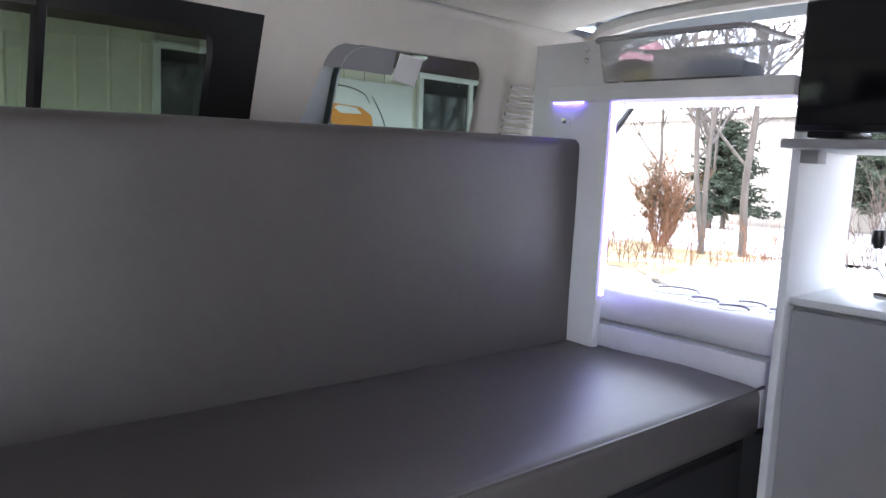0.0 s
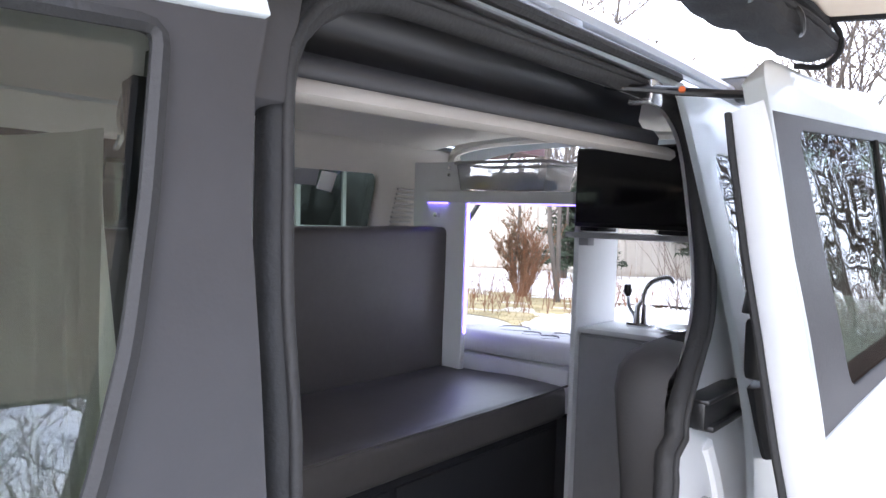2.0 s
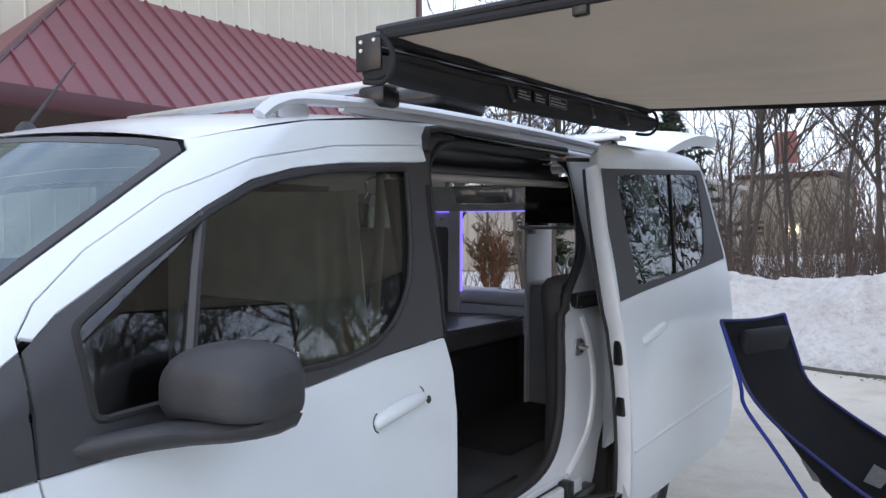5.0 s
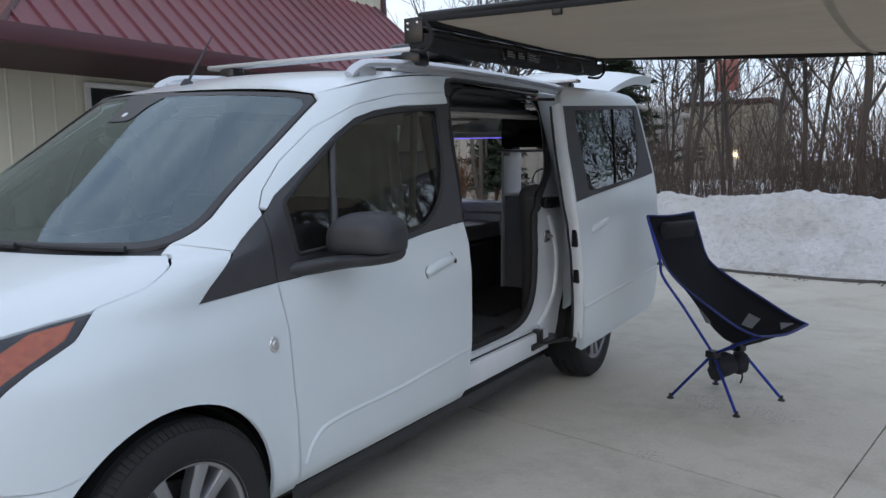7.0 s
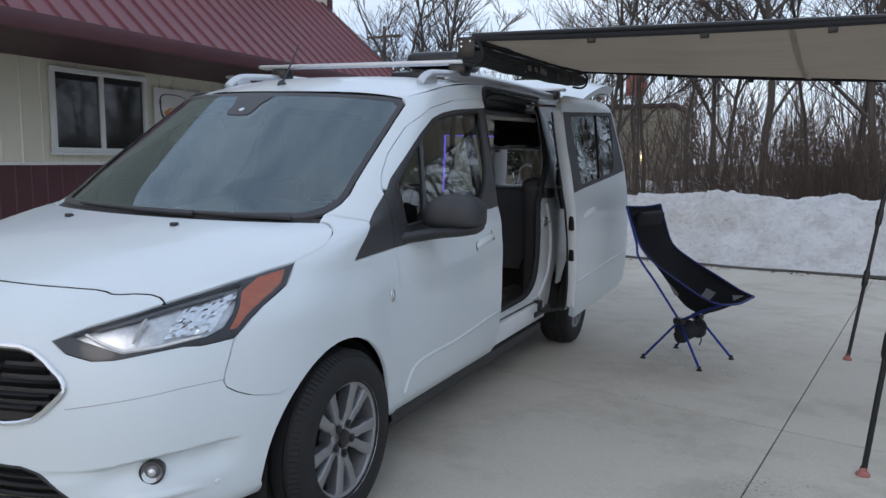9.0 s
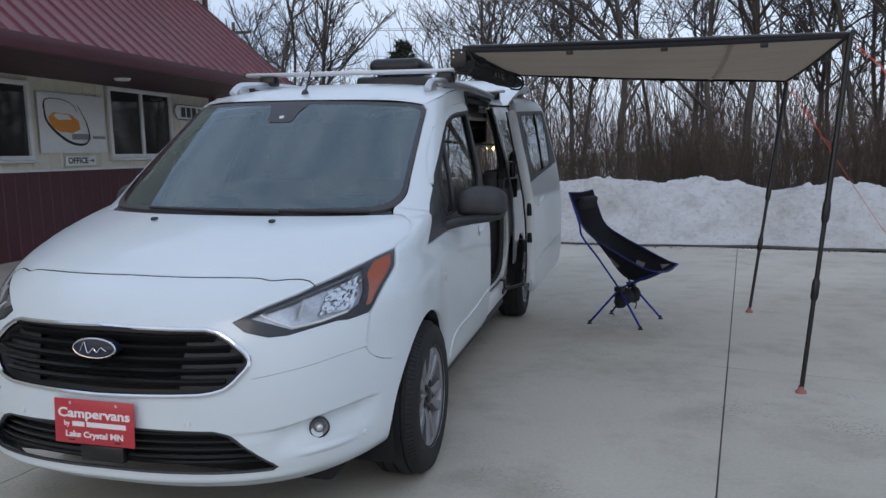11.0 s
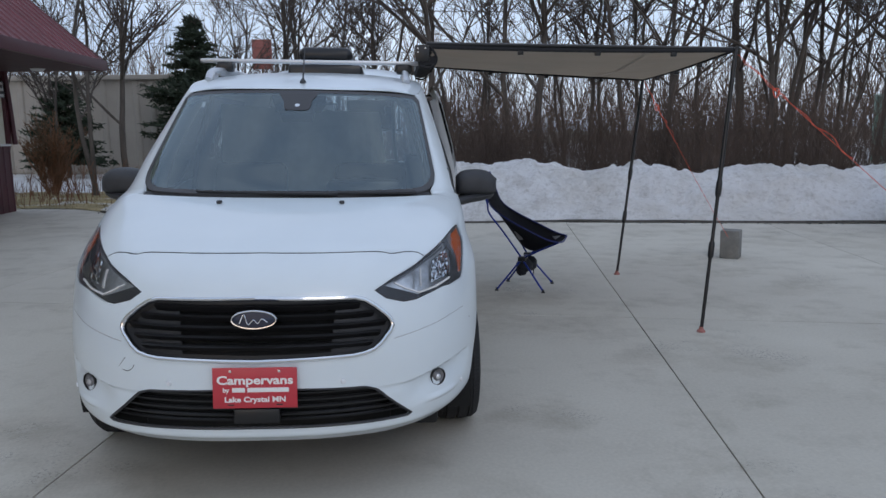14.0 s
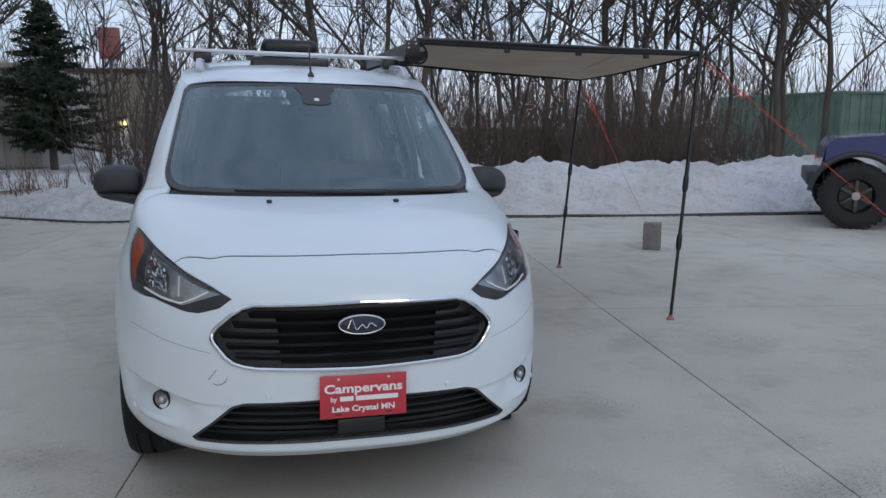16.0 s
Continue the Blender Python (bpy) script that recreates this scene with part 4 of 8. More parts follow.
    tube(bm, [skin(s * at_side(p.x, p.y), p.y, -0.006) for p in line], 0.012, 8)
    part("door_crease", bm, M_PAINT, door)
    # side marker
    m3 = Matrix.Translation(skin(s * at_side(1.365, 0.828), 0.828, 0.0)) @ skin_normal(s * at_side(1.365, 0.828), 0.828).to_track_quat("Z", "Y").to_matrix().to_4x4()
    bm = bmesh.new()
    lathe(bm, [(0, 0.010), (0.010, 0.009), (0.013, 0.005), (0.020, 0.004), (0.022, 0.0)], m3 @ Matrix.Diagonal((1, 1.2, 1, 1)), 20)
    part("side_repeater", bm, M_REFL, van)
    # sill
    bm = bmesh.new()
    rows = []
    for y in np.linspace(1.50, 3.62, 22):
        w = WIDE(0.27) - 0.01
        rows.append([bm.verts.new((s * x, y, z)) for x, z in ((w - 0.12, 0.30), (w + 0.005, 0.275), (w + 0.01, 0.245), (w - 0.03, 0.19), (w - 0.14, 0.17))])
    for a, b in zip(rows, rows[1:]):
        for j in range(4):
            bm.faces.new((a[j], b[j], b[j + 1], a[j + 1]))
    part("side_skirt", bm, M_TRIM, van)
    # arch liner
    for cy in (ARCH_Y, 4.17):
        bm = bmesh.new()
        rings = []
        for k in range(25):
            a = radians(-20 + 220 * k / 24)
            y, z = cy + 0.385 * math.cos(a), ARCH_Z + 0.385 * math.sin(a)
            rings.append([bm.verts.new((s * x, y, z)) for x in (0.862, 0.55)])
        for a, b in zip(rings, rings[1:]):
            bm.faces.new((a[0], b[0], b[1], a[1]))
        part("arch_liner", bm, M_VOID, van)
    bm = boxes((s * 0.70 - 0.10, s * 0.70 + 0.10, 1.385, 1.40, 0.17, 0.36), bevel=0.006)
    part("mud_flap", bm, M_TRIM, van)


each_side(side)


def mirror(s, mir):
    mr = new("wing_mirror")
    mr.parent = van
    mr["label"] = "large textured black wing mirror"
    bm = bmesh.new()
    rings = []
    for t in [0, 0.04, 0.12, 0.25, 0.4, 0.55, 0.7, 0.82, 0.9, 0.96, 0.99, 1.0]:
        x = 0.888 + 0.232 * t
        top = 1.138 + 0.096 * math.sqrt(max(0.0, 1 - (abs(t - 0.48) / 0.60) ** 2.6))
        low = 1.086 + 0.006 * t
        k = 1.0 if t < 0.7 else math.sqrt(max(0.02, 1 - ((t - 0.7) / 0.302) ** 2))
        k = 0.45 + 0.55 * k if t > 0.7 else min(1.0, 0.8 + 2 * t)
        zc, hz = (top + low) / 2, (top - low) / 2
        ring = []
        for a in np.linspace(0, 2 * math.pi, 25)[:-1]:
            c, sn = math.cos(a), math.sin(a)
            p = 5.0 if c > 0 or sn < 0 else 2.4
            r = (abs(c) ** p + abs(sn) ** p) ** (-1 / p)
            ring.append(bm.verts.new((s * x, 1.70 + 0.035 * t + (0.075 if c > 0 else 0.10) * k * r * c, zc + hz * (0.5 + 0.5 * k) * r * sn)))
        rings.append(ring)
    for a, b in zip(rings, rings[1:]):
        for j in range(24):
            bm.faces.new((a[j], a[(j + 1) % 24], b[(j + 1) % 24], b[j]))
    bm.faces.new(rings[0])
    bm.faces.new(rings[-1])
    part("mirror_shell", bm, M_TRIM, mr, angle=60)
    # foot that sweeps from the window corner under the shell
    bm = bmesh.new()
    rows = []
    for x, y, z, h, d in ((0.845, 1.54, 1.048, 0.026, 0.10), (0.875, 1.58, 1.053, 0.027, 0.10), (0.91, 1.635, 1.061, 0.028, 0.095), (0.97, 1.68, 1.069, 0.026, 0.092), (1.04, 1.712, 1.076, 0.024, 0.088), (1.085, 1.73, 1.083, 0.021, 0.075), (1.108, 1.735, 1.093, 0.014, 0.05)):
        rows.append([bm.verts.new((s * x, y + d * cy, z + h * cz)) for cy, cz in ((-1, 0.3), (-0.7, 0.9), (0.7, 0.9), (1, 0.3), (0.8, -0.7), (0.2, -1), (-0.5, -0.9), (-0.95, -0.3))])
    for a, b in zip(rows, rows[1:]):
        for j in range(8):
            bm.faces.new((a[j], a[(j + 1) % 8], b[(j + 1) % 8], b[j]))
    bm.faces.new(rows[0])
    bm.faces.new(rows[-1])
    part("mirror_foot", bm, M_TRIM, mr, angle=60)
    bm = bmesh.new()
    box(bm, s * 0.93 if s > 0 else -1.075, 1.075 if s > 0 else -0.93, 1.803, 1.809, 1.10, 1.21, 0.002)
    part("mirror_glass", bm, M_CHROME, mr)


each_side(mirror)

# roof
ROOF_C = Curve1([(1.63, 1.677), (1.80, 1.724), (2.1, 1.785), (2.6, 1.838), (3.2, 1.862), (4.0, 1.856), (4.78, 1.832)])
ROOF_E = Curve1([(1.846, 1.658), (1.95, 1.688), (2.2, 1.744), (2.5, 1.784), (2.8, 1.803), (3.2, 1.81), (4.78, 1.80)])


def roof_at(v, t, drop=0.0):
    y0 = 1.632 + 0.214 * abs(v) ** 2.6
    y = y0 + (4.78 - y0) * t
    e = ROOF_E(max(y, 1.846))
    zc = ROOF_C(y - 0.10 * abs(v) ** 2 * (1 - t))
    w = skin(at_side(max(y, 1.846), e), e).x
    z = zc - (zc - e) * abs(v) ** 2.8
    return Vector((v * (w - drop), y, z - drop))


def roof_sheet(name, material, drop, t0, t1=1.0, vmax=1.0, label=""):
    bm = bmesh.new()
    vs = [[bm.verts.new(roof_at(v, t, drop)) for v in np.linspace(-vmax, vmax, 41)] for t in np.linspace(t0, t1, 46)]
    for a, b in zip(vs, vs[1:]):
        for j in range(40):
            bm.faces.new((a[j], a[j + 1], b[j + 1], b[j]))
    return part(name, bm, material, van, label, angle=60)


roof_sheet("roof_skin", M_PAINT, 0.0, 0.0)
roof_sheet("headliner", M_HEADLINER, 0.038, 0.05, 0.925, label="pale grey felt headliner")
# shark antenna
ant = new("antenna")
ant.parent = van
bm = bmesh.new()
lathe(bm, [(0.026, 0.0), (0.022, 0.014), (0.010, 0.03), (0.0, 0.032)], Matrix.Translation((0.0, 1.80, 1.715)) @ Matrix.Diagonal((0.8, 1.3, 1, 1)), 16)
part("antenna_foot", bm, M_TRIM, ant)
bm = bmesh.new()
tube(bm, [(0, 1.805, 1.735), (0, 1.87, 1.83), (0, 1.94, 1.935)], [0.006, 0.0045, 0.0025], 6)
part("antenna_whip", bm, M_TRIM, ant)
# washer nozzles, wipers, camera pod
for sx in (1, -1):
    bm = bmesh.new()
    p = skin(at_front(sx * 0.277, 1.12), 1.12, 0.003)
    box(bm, p.x - 0.011, p.x + 0.011, p.y - 0.016, p.y + 0.012, p.z - 0.005, p.z + 0.009, 0.004)
    part("washer_nozzle", bm, M_TRIM, van)
for x0, x1 in ((0.25, -0.42), (0.62, 0.02)):
    wiper = new("wiper")
    wiper.parent = van
    bm = bmesh.new()
    pts = [skin(at_front(x0 + (x1 - x0) * k / 10, 1.148 + 0.008 * k / 10), 1.148 + 0.008 * k / 10, 0.006) for k in range(11)]
    tube(bm, pts, [0.011 - 0.0006 * k for k in range(11)], 6)
    part("wiper_blade", bm, M_TRIM, wiper)
panel("sensor_patch", both([F(0.0, 1.556), F(0.055, 1.558), F(0.07, 1.568), F(0.078, 1.612), F(0.11, 1.655), F(0, 1.656)]), M_SATIN, van, off=0.0015, gap=0, rim=0, su=0.04, sz=0.02)
pod = new("camera_pod")
pod.parent = van
bm = bmesh.new()
for x0, x1, z0, z1 in ((-0.10, 0.10, 1.545, 1.64), (-0.15, 0.15, 1.60, 1.648)):
    vs = []
    for x, z in ((x0, z1), (x1, z1), (x1 * 0.85, z0), (x0 * 0.85, z0)):
        vs.append((skin(at_front(x, z), z, -0.008), skin(at_front(x, z), z, -0.06)))
    f = [bm.verts.new(a) for a, b in vs]
    g = [bm.verts.new(b) for a, b in vs]
    bm.faces.new(f)
    bm.faces.new(g[::-1])
    for i in range(4):
        bm.faces.new((f[i], g[i], g[(i + 1) % 4], f[(i + 1) % 4]))
part("pod_body", bm, M_PLASTIC, pod)
# chrome dome added outside the glass to give the pod its glint
bm = bmesh.new()
tube(bm, [skin(0.0, 1.583, -0.006), skin(0.0, 1.583, 0.003), skin(0.0, 1.583, 0.006)], [0.016, 0.014, 0.006], 12)
part("pod_glint_lens", bm, M_CHROME, pod)

# roof rails and cross bars
for s in (1, -1):
    rail = new("roof_rail")
    rail.parent = van
    bm = bmesh.new()
    pts = [(s * 0.605, 2.11, 1.752), (s * 0.605, 2.17, 1.792), (s * 0.605, 2.30, 1.82), (s * 0.605, 2.8, 1.852), (s * 0.605, 3.6, 1.866), (s * 0.605, 4.4, 1.858), (s * 0.605, 4.62, 1.84), (s * 0.605, 4.70, 1.81)]
    tube(bm, smooth_line(pts, 6), 0.017, 8, flat=1.3)
    part("rail_bar", bm, M_ALU, rail)
    bm = boxes((s * 0.605 - 0.014, s * 0.605 + 0.014, 2.42, 4.55, 1.80, 1.845), bevel=0.006)
    part("rail_base", bm, M_ALU, rail)
    for y, zf in ((2.22, 1.80), (3.4, 1.86), (4.6, 1.842)):
        bm = boxes((s * 0.60 - 0.022, s * 0.60 + 0.022, y - 0.06, y + 0.06, zf - 0.05, zf), bevel=0.012)
        part("rail_foot", bm, M_ALU, rail)
for y in (2.60, 4.35):
    bar = new("cross_bar")
    bar.parent = van
    bm = bmesh.new()
    box(bm, -0.76, 0.70, y - 0.038, y + 0.038, 1.897, 1.921, 0.010)
    part("bar_profile", bm, M_ALU, bar)
    for sx in (-1, 1):
        bm = bmesh.new()
        box(bm, sx * 0.60 - 0.055, sx * 0.60 + 0.055, y - 0.045, y + 0.045, 1.835, 1.90, 0.016)
        part("bar_clamp", bm, M_PLASTIC, bar)
    bm = boxes((-0.765, -0.757, y - 0.038, y + 0.038, 1.895, 1.923), bevel=0.002)
    part("bar_cap", bm, M_PLASTIC, bar)
# roof vent fan
fan = new("roof_fan")
fan.parent = van
bm = bmesh.new()
box(bm, -0.29, 0.29, 3.40, 3.96, 1.84, 1.965, 0.03)
part("fan_base", bm, M_PLASTIC, fan)
bm = bmesh.new()
box(bm, -0.21, 0.21, 3.46, 3.88, 1.985, 2.105, 0.055, seg=4)
part("fan_lid", bm, M_PLASTIC, fan)
for x in (-0.14, 0.14):
    bm = bmesh.new()
    tube(bm, [(x, 3.7, 1.95), (x, 3.7, 2.02)], 0.02, 8)
    part("fan_stay", bm, M_PLASTIC, fan)


# wheels
def wheel_parts(parent):
    """A wheel whose axle is the local x axis, its outer face towards +x."""
    ax = pose(0, 0, 0, 0, 90, 0)
    bm = bmesh.new()
    lathe(bm, [(0.206, -0.105), (0.255, -0.11), (0.30, -0.10), (0.317, -0.075), (0.321, -0.058), (0.312, -0.056), (0.312, -0.050), (0.323, -0.048), (0.325, -0.008), (0.314, -0.006), (0.314, 0.006), (0.325, 0.008), (0.323, 0.048),
               (0.312, 0.050), (0.312, 0.056), (0.321, 0.058), (0.317, 0.075), (0.30, 0.097), (0.275, 0.108), (0.25, 0.110), (0.225, 0.106), (0.206, 0.100)], ax, 56)
    part("tyre", bm, M_TYRE, parent)
    # tread blocks along the shoulder
    for sx in (-1, 1):
        bm = bmesh.new()
        for k in range(104):
            a = 2 * math.pi * k / 104
            m = pose(0, 0, 0, math.degrees(a), 0, 0) @ Matrix.Translation((sx * 0.083, 0, 0.307)) @ pose(0, 0, 0, 0, sx * 35, 0)
            bmesh.ops.create_cube(bm, size=1.0, matrix=m @ Matrix.Diagonal((0.034, 0.0145, 0.011, 1)))
        tread = part("tread", bm, M_TYRE, parent)
        tread["kind"] = "stuff"
    rim = new("rim")
    rim.parent = parent
    bm = bmesh.new()
    lathe(bm, [(0.215, 0.104), (0.212, 0.098), (0.203, 0.096), (0.196, 0.09), (0.19, 0.05), (0.185, -0.02), (0.19, -0.09), (0.206, -0.10)], ax, 48)
    part("rim_barrel", bm, M_ALLOY, rim)
    for k in range(5):
        bm = bmesh.new()
        m = pose(0, 0, 0, k * 72 + 38, 0, 0)
        for d in (-1, 1):
            rows = []
            for r, a, c, h in ((0.03, 0.0, 0.026, 0.078), (0.07, 0.0, 0.034, 0.083), (0.10, 0.001, 0.040, 0.087), (0.115, 0.010, 0.050, 0.089), (0.16, 0.019, 0.062, 0.092), (0.204, 0.027, 0.080, 0.094)):
                rows.append([bm.verts.new(m @ Vector((x, d * y, r))) for x, y in ((h - 0.05, a + 0.002), (h - 0.008, a), (h - 0.002, a + 0.004), (h, c - 0.010), (h - 0.007, c), (h - 0.05, c - 0.004))])
            for p, q in zip(rows, rows[1:]):
                for j in range(6):
                    bm.faces.new((p[j], p[(j + 1) % 6], q[(j + 1) % 6], q[j]))
            bm.faces.new(rows[0])
            bm.faces.new(rows[-1])
        part("spoke", bm, M_ALLOY, rim)
    bm = bmesh.new()
    lathe(bm, [(0.068, 0.02), (0.066, 0.07), (0.055, 0.078), (0.03, 0.074), (0.029, 0.08), (0.0, 0.082)], ax, 32)
    part("hub", bm, M_ALLOY, rim)
    bm = bmesh.new()
    lathe(bm, [(0.033, 0.080), (0.031, 0.089), (0.026, 0.092), (0.0, 0.093)], ax, 24)
    part("hub_cap", bm, M_GRILLE, rim)
    for k in range(5):
        a = radians(k * 72 + 38 + 90)
        bm = bmesh.new()
        lathe(bm, [(0.0105, 0.06), (0.0105, 0.088), (0.007, 0.093), (0.0, 0.093)], Matrix.Translation((0, 0.054 * math.cos(a), 0.054 * math.sin(a))) @ ax, 6)
        lathe(bm, [(0.0165, 0.084), (0.0165, 0.0862), (0.0, 0.0862)], Matrix.Translation((0, 0.054 * math.cos(a), 0.054 * math.sin(a))) @ ax, 16)
        part("lug_nut", bm, M_DARKMETAL, rim)
    bm = bmesh.new()
    lathe(bm, [(0.0, 0.0), (0.14, 0.0), (0.14, 0.012), (0.05, 0.014), (0.0, 0.014)], ax, 32)
    part("brake_disc", bm, M_DARKMETAL, rim)


inv = VM.inverted()
for s in (1, -1):
    for x, y in ((0.80, 0.984), (0.80, 4.17)):
        w = new("wheel")
        w.parent = van
        w.matrix_local = inv @ pose(s * x, y, 0.333, 0, 0, 0 if s > 0 else 180) @ Matrix.Diagonal((1, 1.025, 1.025, 1))
        wheel_parts(w)

# underbody, firewall and floor pan
bm = boxes((-0.70, 0.70, 0.35, 4.70, 0.22, 0.36), (-0.50, 0.50, 0.32, 0.95, 0.24, 0.84), (-0.52, 0.52, 3.55, 4.6, 0.30, 0.50), bevel=0.02)
part("underbody", bm, M_VOID, van)
bm = boxes((-0.80, 0.80, 1.36, 2.75, 0.36, 0.47), (-0.78, 0.78, 2.75, 4.76, 0.40, 0.475), bevel=0.01)
part("cabin_floor", bm, M_FLOORV, van)

# ---- rear body, sliding doors, tailgate ----
OPEN = [S(2.722, 1.65), S(2.76, 1.715), S(2.83, 1.755), S(2.95, 1.766), S(3.3, 1.772), S(3.68, 1.78), S(3.80, 1.765), S(3.855, 1.70), S(3.82, 1.58), S(3.775, 1.45), S(3.735, 1.38), S(3.69, 1.325), S(3.61, 1.265), S(3.53, 1.20), S(3.475, 1.12), S(3.45, 1.0), S(3.44, 0.85), S(3.43, 0.72), S(3.38, 0.60), S(3.28, 0.53), S(3.15, 0.505), S(2.75, 0.50), S(2.63, 0.51), S(2.634, 1.0), S(2.674, 1.42)]
LQWIN = rounded([S(3.85, 1.20), S(3.85, 1.655), S(4.47, 1.665), S(4.47, 1.22)], 0.05, 5)
QUARTER = [S(3.735, 0.53), S(3.745, 1.775), S(4.78, 1.775), S(4.78, 0.32), S(4.57, 0.32)] + arc(4.17, ARCH_Z, ARCH_R, 4, 150, 18)
QWIN = rounded([S(3.90, 1.22), S(3.905, 1.655), S(4.47, 1.665), S(4.47, 1.22)], 0.07, 5)
DOOR = [S(2.735, 0.335), S(2.70, 0.80), S(2.668, 1.05), S(2.650, 1.18), S(2.668, 1.40), S(2.715, 1.62), S(2.75, 1.76), S(2.80, 1.80), S(2.90, 1.822), S(3.60, 1.84), S(3.74, 1.82), S(3.79, 1.74), S(3.80, 1.32), S(3.77, 1.09), S(3.735, 0.60), S(3.70, 0.47), S(3.60, 0.43), S(3.10, 0.375)]
DBLACK = [S(2.668, 1.173), S(2.69, 1.45), S(2.748, 1.703), S(3.775, 1.757), S(3.785, 1.312), S(3.52, 1.277), S(2.85, 1.198)]
DGLASS = rounded([S(2.84, 1.228), S(2.85, 1.45), S(2.868, 1.682), S(3.715, 1.732), S(3.64, 1.50), S(3.55, 1.333), S(3.46, 1.29)], 0.04, 4)


def flipped(pts):
    return [flip(p) for p in pts]


panel("rear_quarter", QUARTER, M_PAINT, van, holes=[LQWIN], su=0.06, sz=0.05)
panel("quarter_glass", LQWIN, M_GLASS_D, van, off=-0.006, gap=-0.01, rim=0, su=0.08, sz=0.08)
panel("rear_quarter", flipped(QUARTER), M_PAINT, van, holes=[flipped(QWIN)], su=0.05, sz=0.04)
panel("quarter_glass", flipped(QWIN), M_GLASS_Q, van, off=-0.006, gap=-0.01, rim=0, su=0.08, sz=0.08).visible_shadow = False
# recessed door jamb round the opening
edge = trace(OPEN, 0.04)
for _ in range(3):
    edge = [((edge[i - 1][0] + 2 * edge[i][0] + edge[(i + 1) % len(edge)][0]) / 4, (edge[i - 1][1] + 2 * edge[i][1] + edge[(i + 1) % len(edge)][1]) / 4) for i in range(len(edge))]
panel("door_jamb", [S(2.58, 0.33), S(2.59, 1.0), S(2.64, 1.50), S(2.68, 1.66), S(2.75, 1.755), S(2.85, 1.785), S(4.0, 1.80), S(4.0, 0.78), S(3.93, 0.73), S(3.855, 0.64), S(3.80, 0.52), S(3.775, 0.335)], M_JAMB, van, holes=[[("U", u, z, 1) for u, z in edge]], off=-0.06, gap=0, rim=0.008, su=0.05, sz=0.04, label="white door jamb with rubber seal")
panel("b_pillar", [S(2.668, 1.60), S(2.692, 1.70), S(2.715, 1.755), S(2.745, 1.786), S(2.92, 1.789), S(2.92, 1.77), S(2.82, 1.758), S(2.75, 1.71), S(2.705, 1.60)], M_SATIN, van, off=-0.02, gap=0, rim=0.05, su=0.04, sz=0.04)
panel("door_header", [S(2.70, 1.745), S(2.76, 1.79), S(3.90, 1.80), S(3.90, 1.782), S(2.82, 1.768)], M_TRIM, van, off=-0.03, gap=0, rim=0.03, su=0.04, sz=0.02)
panel("cant_rail", [S(2.786, 1.80), S(3.2, 1.807), S(4.78, 1.797), S(4.78, 1.776), S(3.80, 1.776), S(3.78, 1.79), S(2.786, 1.786)], M_PAINT, van, off=0.0, gap=0, su=0.04, sz=0.02)
panel("cant_rail", flipped([S(2.786, 1.80), S(3.2, 1.807), S(4.78, 1.797), S(4.78, 1.776), S(3.742, 1.776), S(3.742, 1.717), S(2.786, 1.702)]), M_PAINT, van, off=0.0, gap=0, su=0.04, sz=0.02)


def seal_off(z):
    return -0.056 + 0.021 * min(1, max(0, (z - 1.1) / 0.2))


bm = bmesh.new()
tube(bm, [skin(u, z, seal_off(z) - 0.006) for u, z in edge + edge[:1]], 0.018, 10, False)
part("door_seal", bm, M_RUBBER, van, angle=80)
bm = bmesh.new()
tube(bm, [skin(u, z, seal_off(z) + 0.013) for u, z in edge + edge[:1]], 0.006, 6, False)
part("seal_lip", bm, M_RUBBER, van, angle=80)
# black drip moulding over the opening
bm = bmesh.new()
tube(bm, [skin(at_side(y, z), z, 0.001) for y, z in ((2.693, 1.70), (2.705, 1.745), (2.735, 1.775), (2.80, 1.787), (2.966, 1.79), (3.3, 1.794), (3.6, 1.798), (3.76, 1.80))], 0.016, 8, flat=0.7)
part("drip_moulding", bm, M_RUBBER, van)
# dark recess over the opening that holds the track, with a pale edge trim below it


def header(name, profile, material, y0, y1):
    bm = bmesh.new()
    rows = [[bm.verts.new((x, y, z + 0.042 + 0.024 * (y - 3.0))) for x, z in profile] for y in np.linspace(y0, y1, 10)]
    for a, b in zip(rows, rows[1:]):
        for j in range(len(profile) - 1):
            bm.faces.new((a[j], a[j + 1], b[j + 1], b[j]))
    return part(name, bm, material, van, angle=60)


header("track_recess", ((0.665, 1.708), (0.62, 1.722), (0.585, 1.705), (0.578, 1.66), (0.60, 1.625), (0.625, 1.602)), M_PLASTIC, 2.70, 3.80)
header("header_roll", ((0.59, 1.64), (0.612, 1.638), (0.626, 1.622), (0.624, 1.608), (0.61, 1.60)), M_SATIN, 2.70, 3.80)
header("header_trim", ((0.622, 1.606), (0.638, 1.598), (0.641, 1.586), (0.63, 1.577), (0.60, 1.585), (0.572, 1.62), (0.545, 1.67), (0.50, 1.71)), mat("beige_edge_trim", (0.40, 0.37, 0.34), 0.8, var=0.06, bump=0.1, bscale=300), 2.66, 3.86)
# inner trim beside the opening, over the wheel housing
bm = bmesh.new()
line = [(3.80, 1.255), (3.70, 1.252), (3.62, 1.242), (3.575, 1.22), (3.552, 1.18), (3.548, 1.0), (3.546, 0.80), (3.54, 0.48)]
rows = []
for y, z in line:
    w = WIDE(min(z, 1.2)) - 0.078
    rows.append([bm.verts.new(v) for v in ((w, y - 0.02, z), (w - 0.05, y - 0.02, z + 0.002), (w - 0.10, y + 0.0, z + 0.002), (w - 0.125, y + 0.04, z), (w - 0.13, 4.42, z))])
for a, b in zip(rows, rows[1:]):
    for j in range(4):
        bm.faces.new((a[j], a[j + 1], b[j + 1], b[j]))
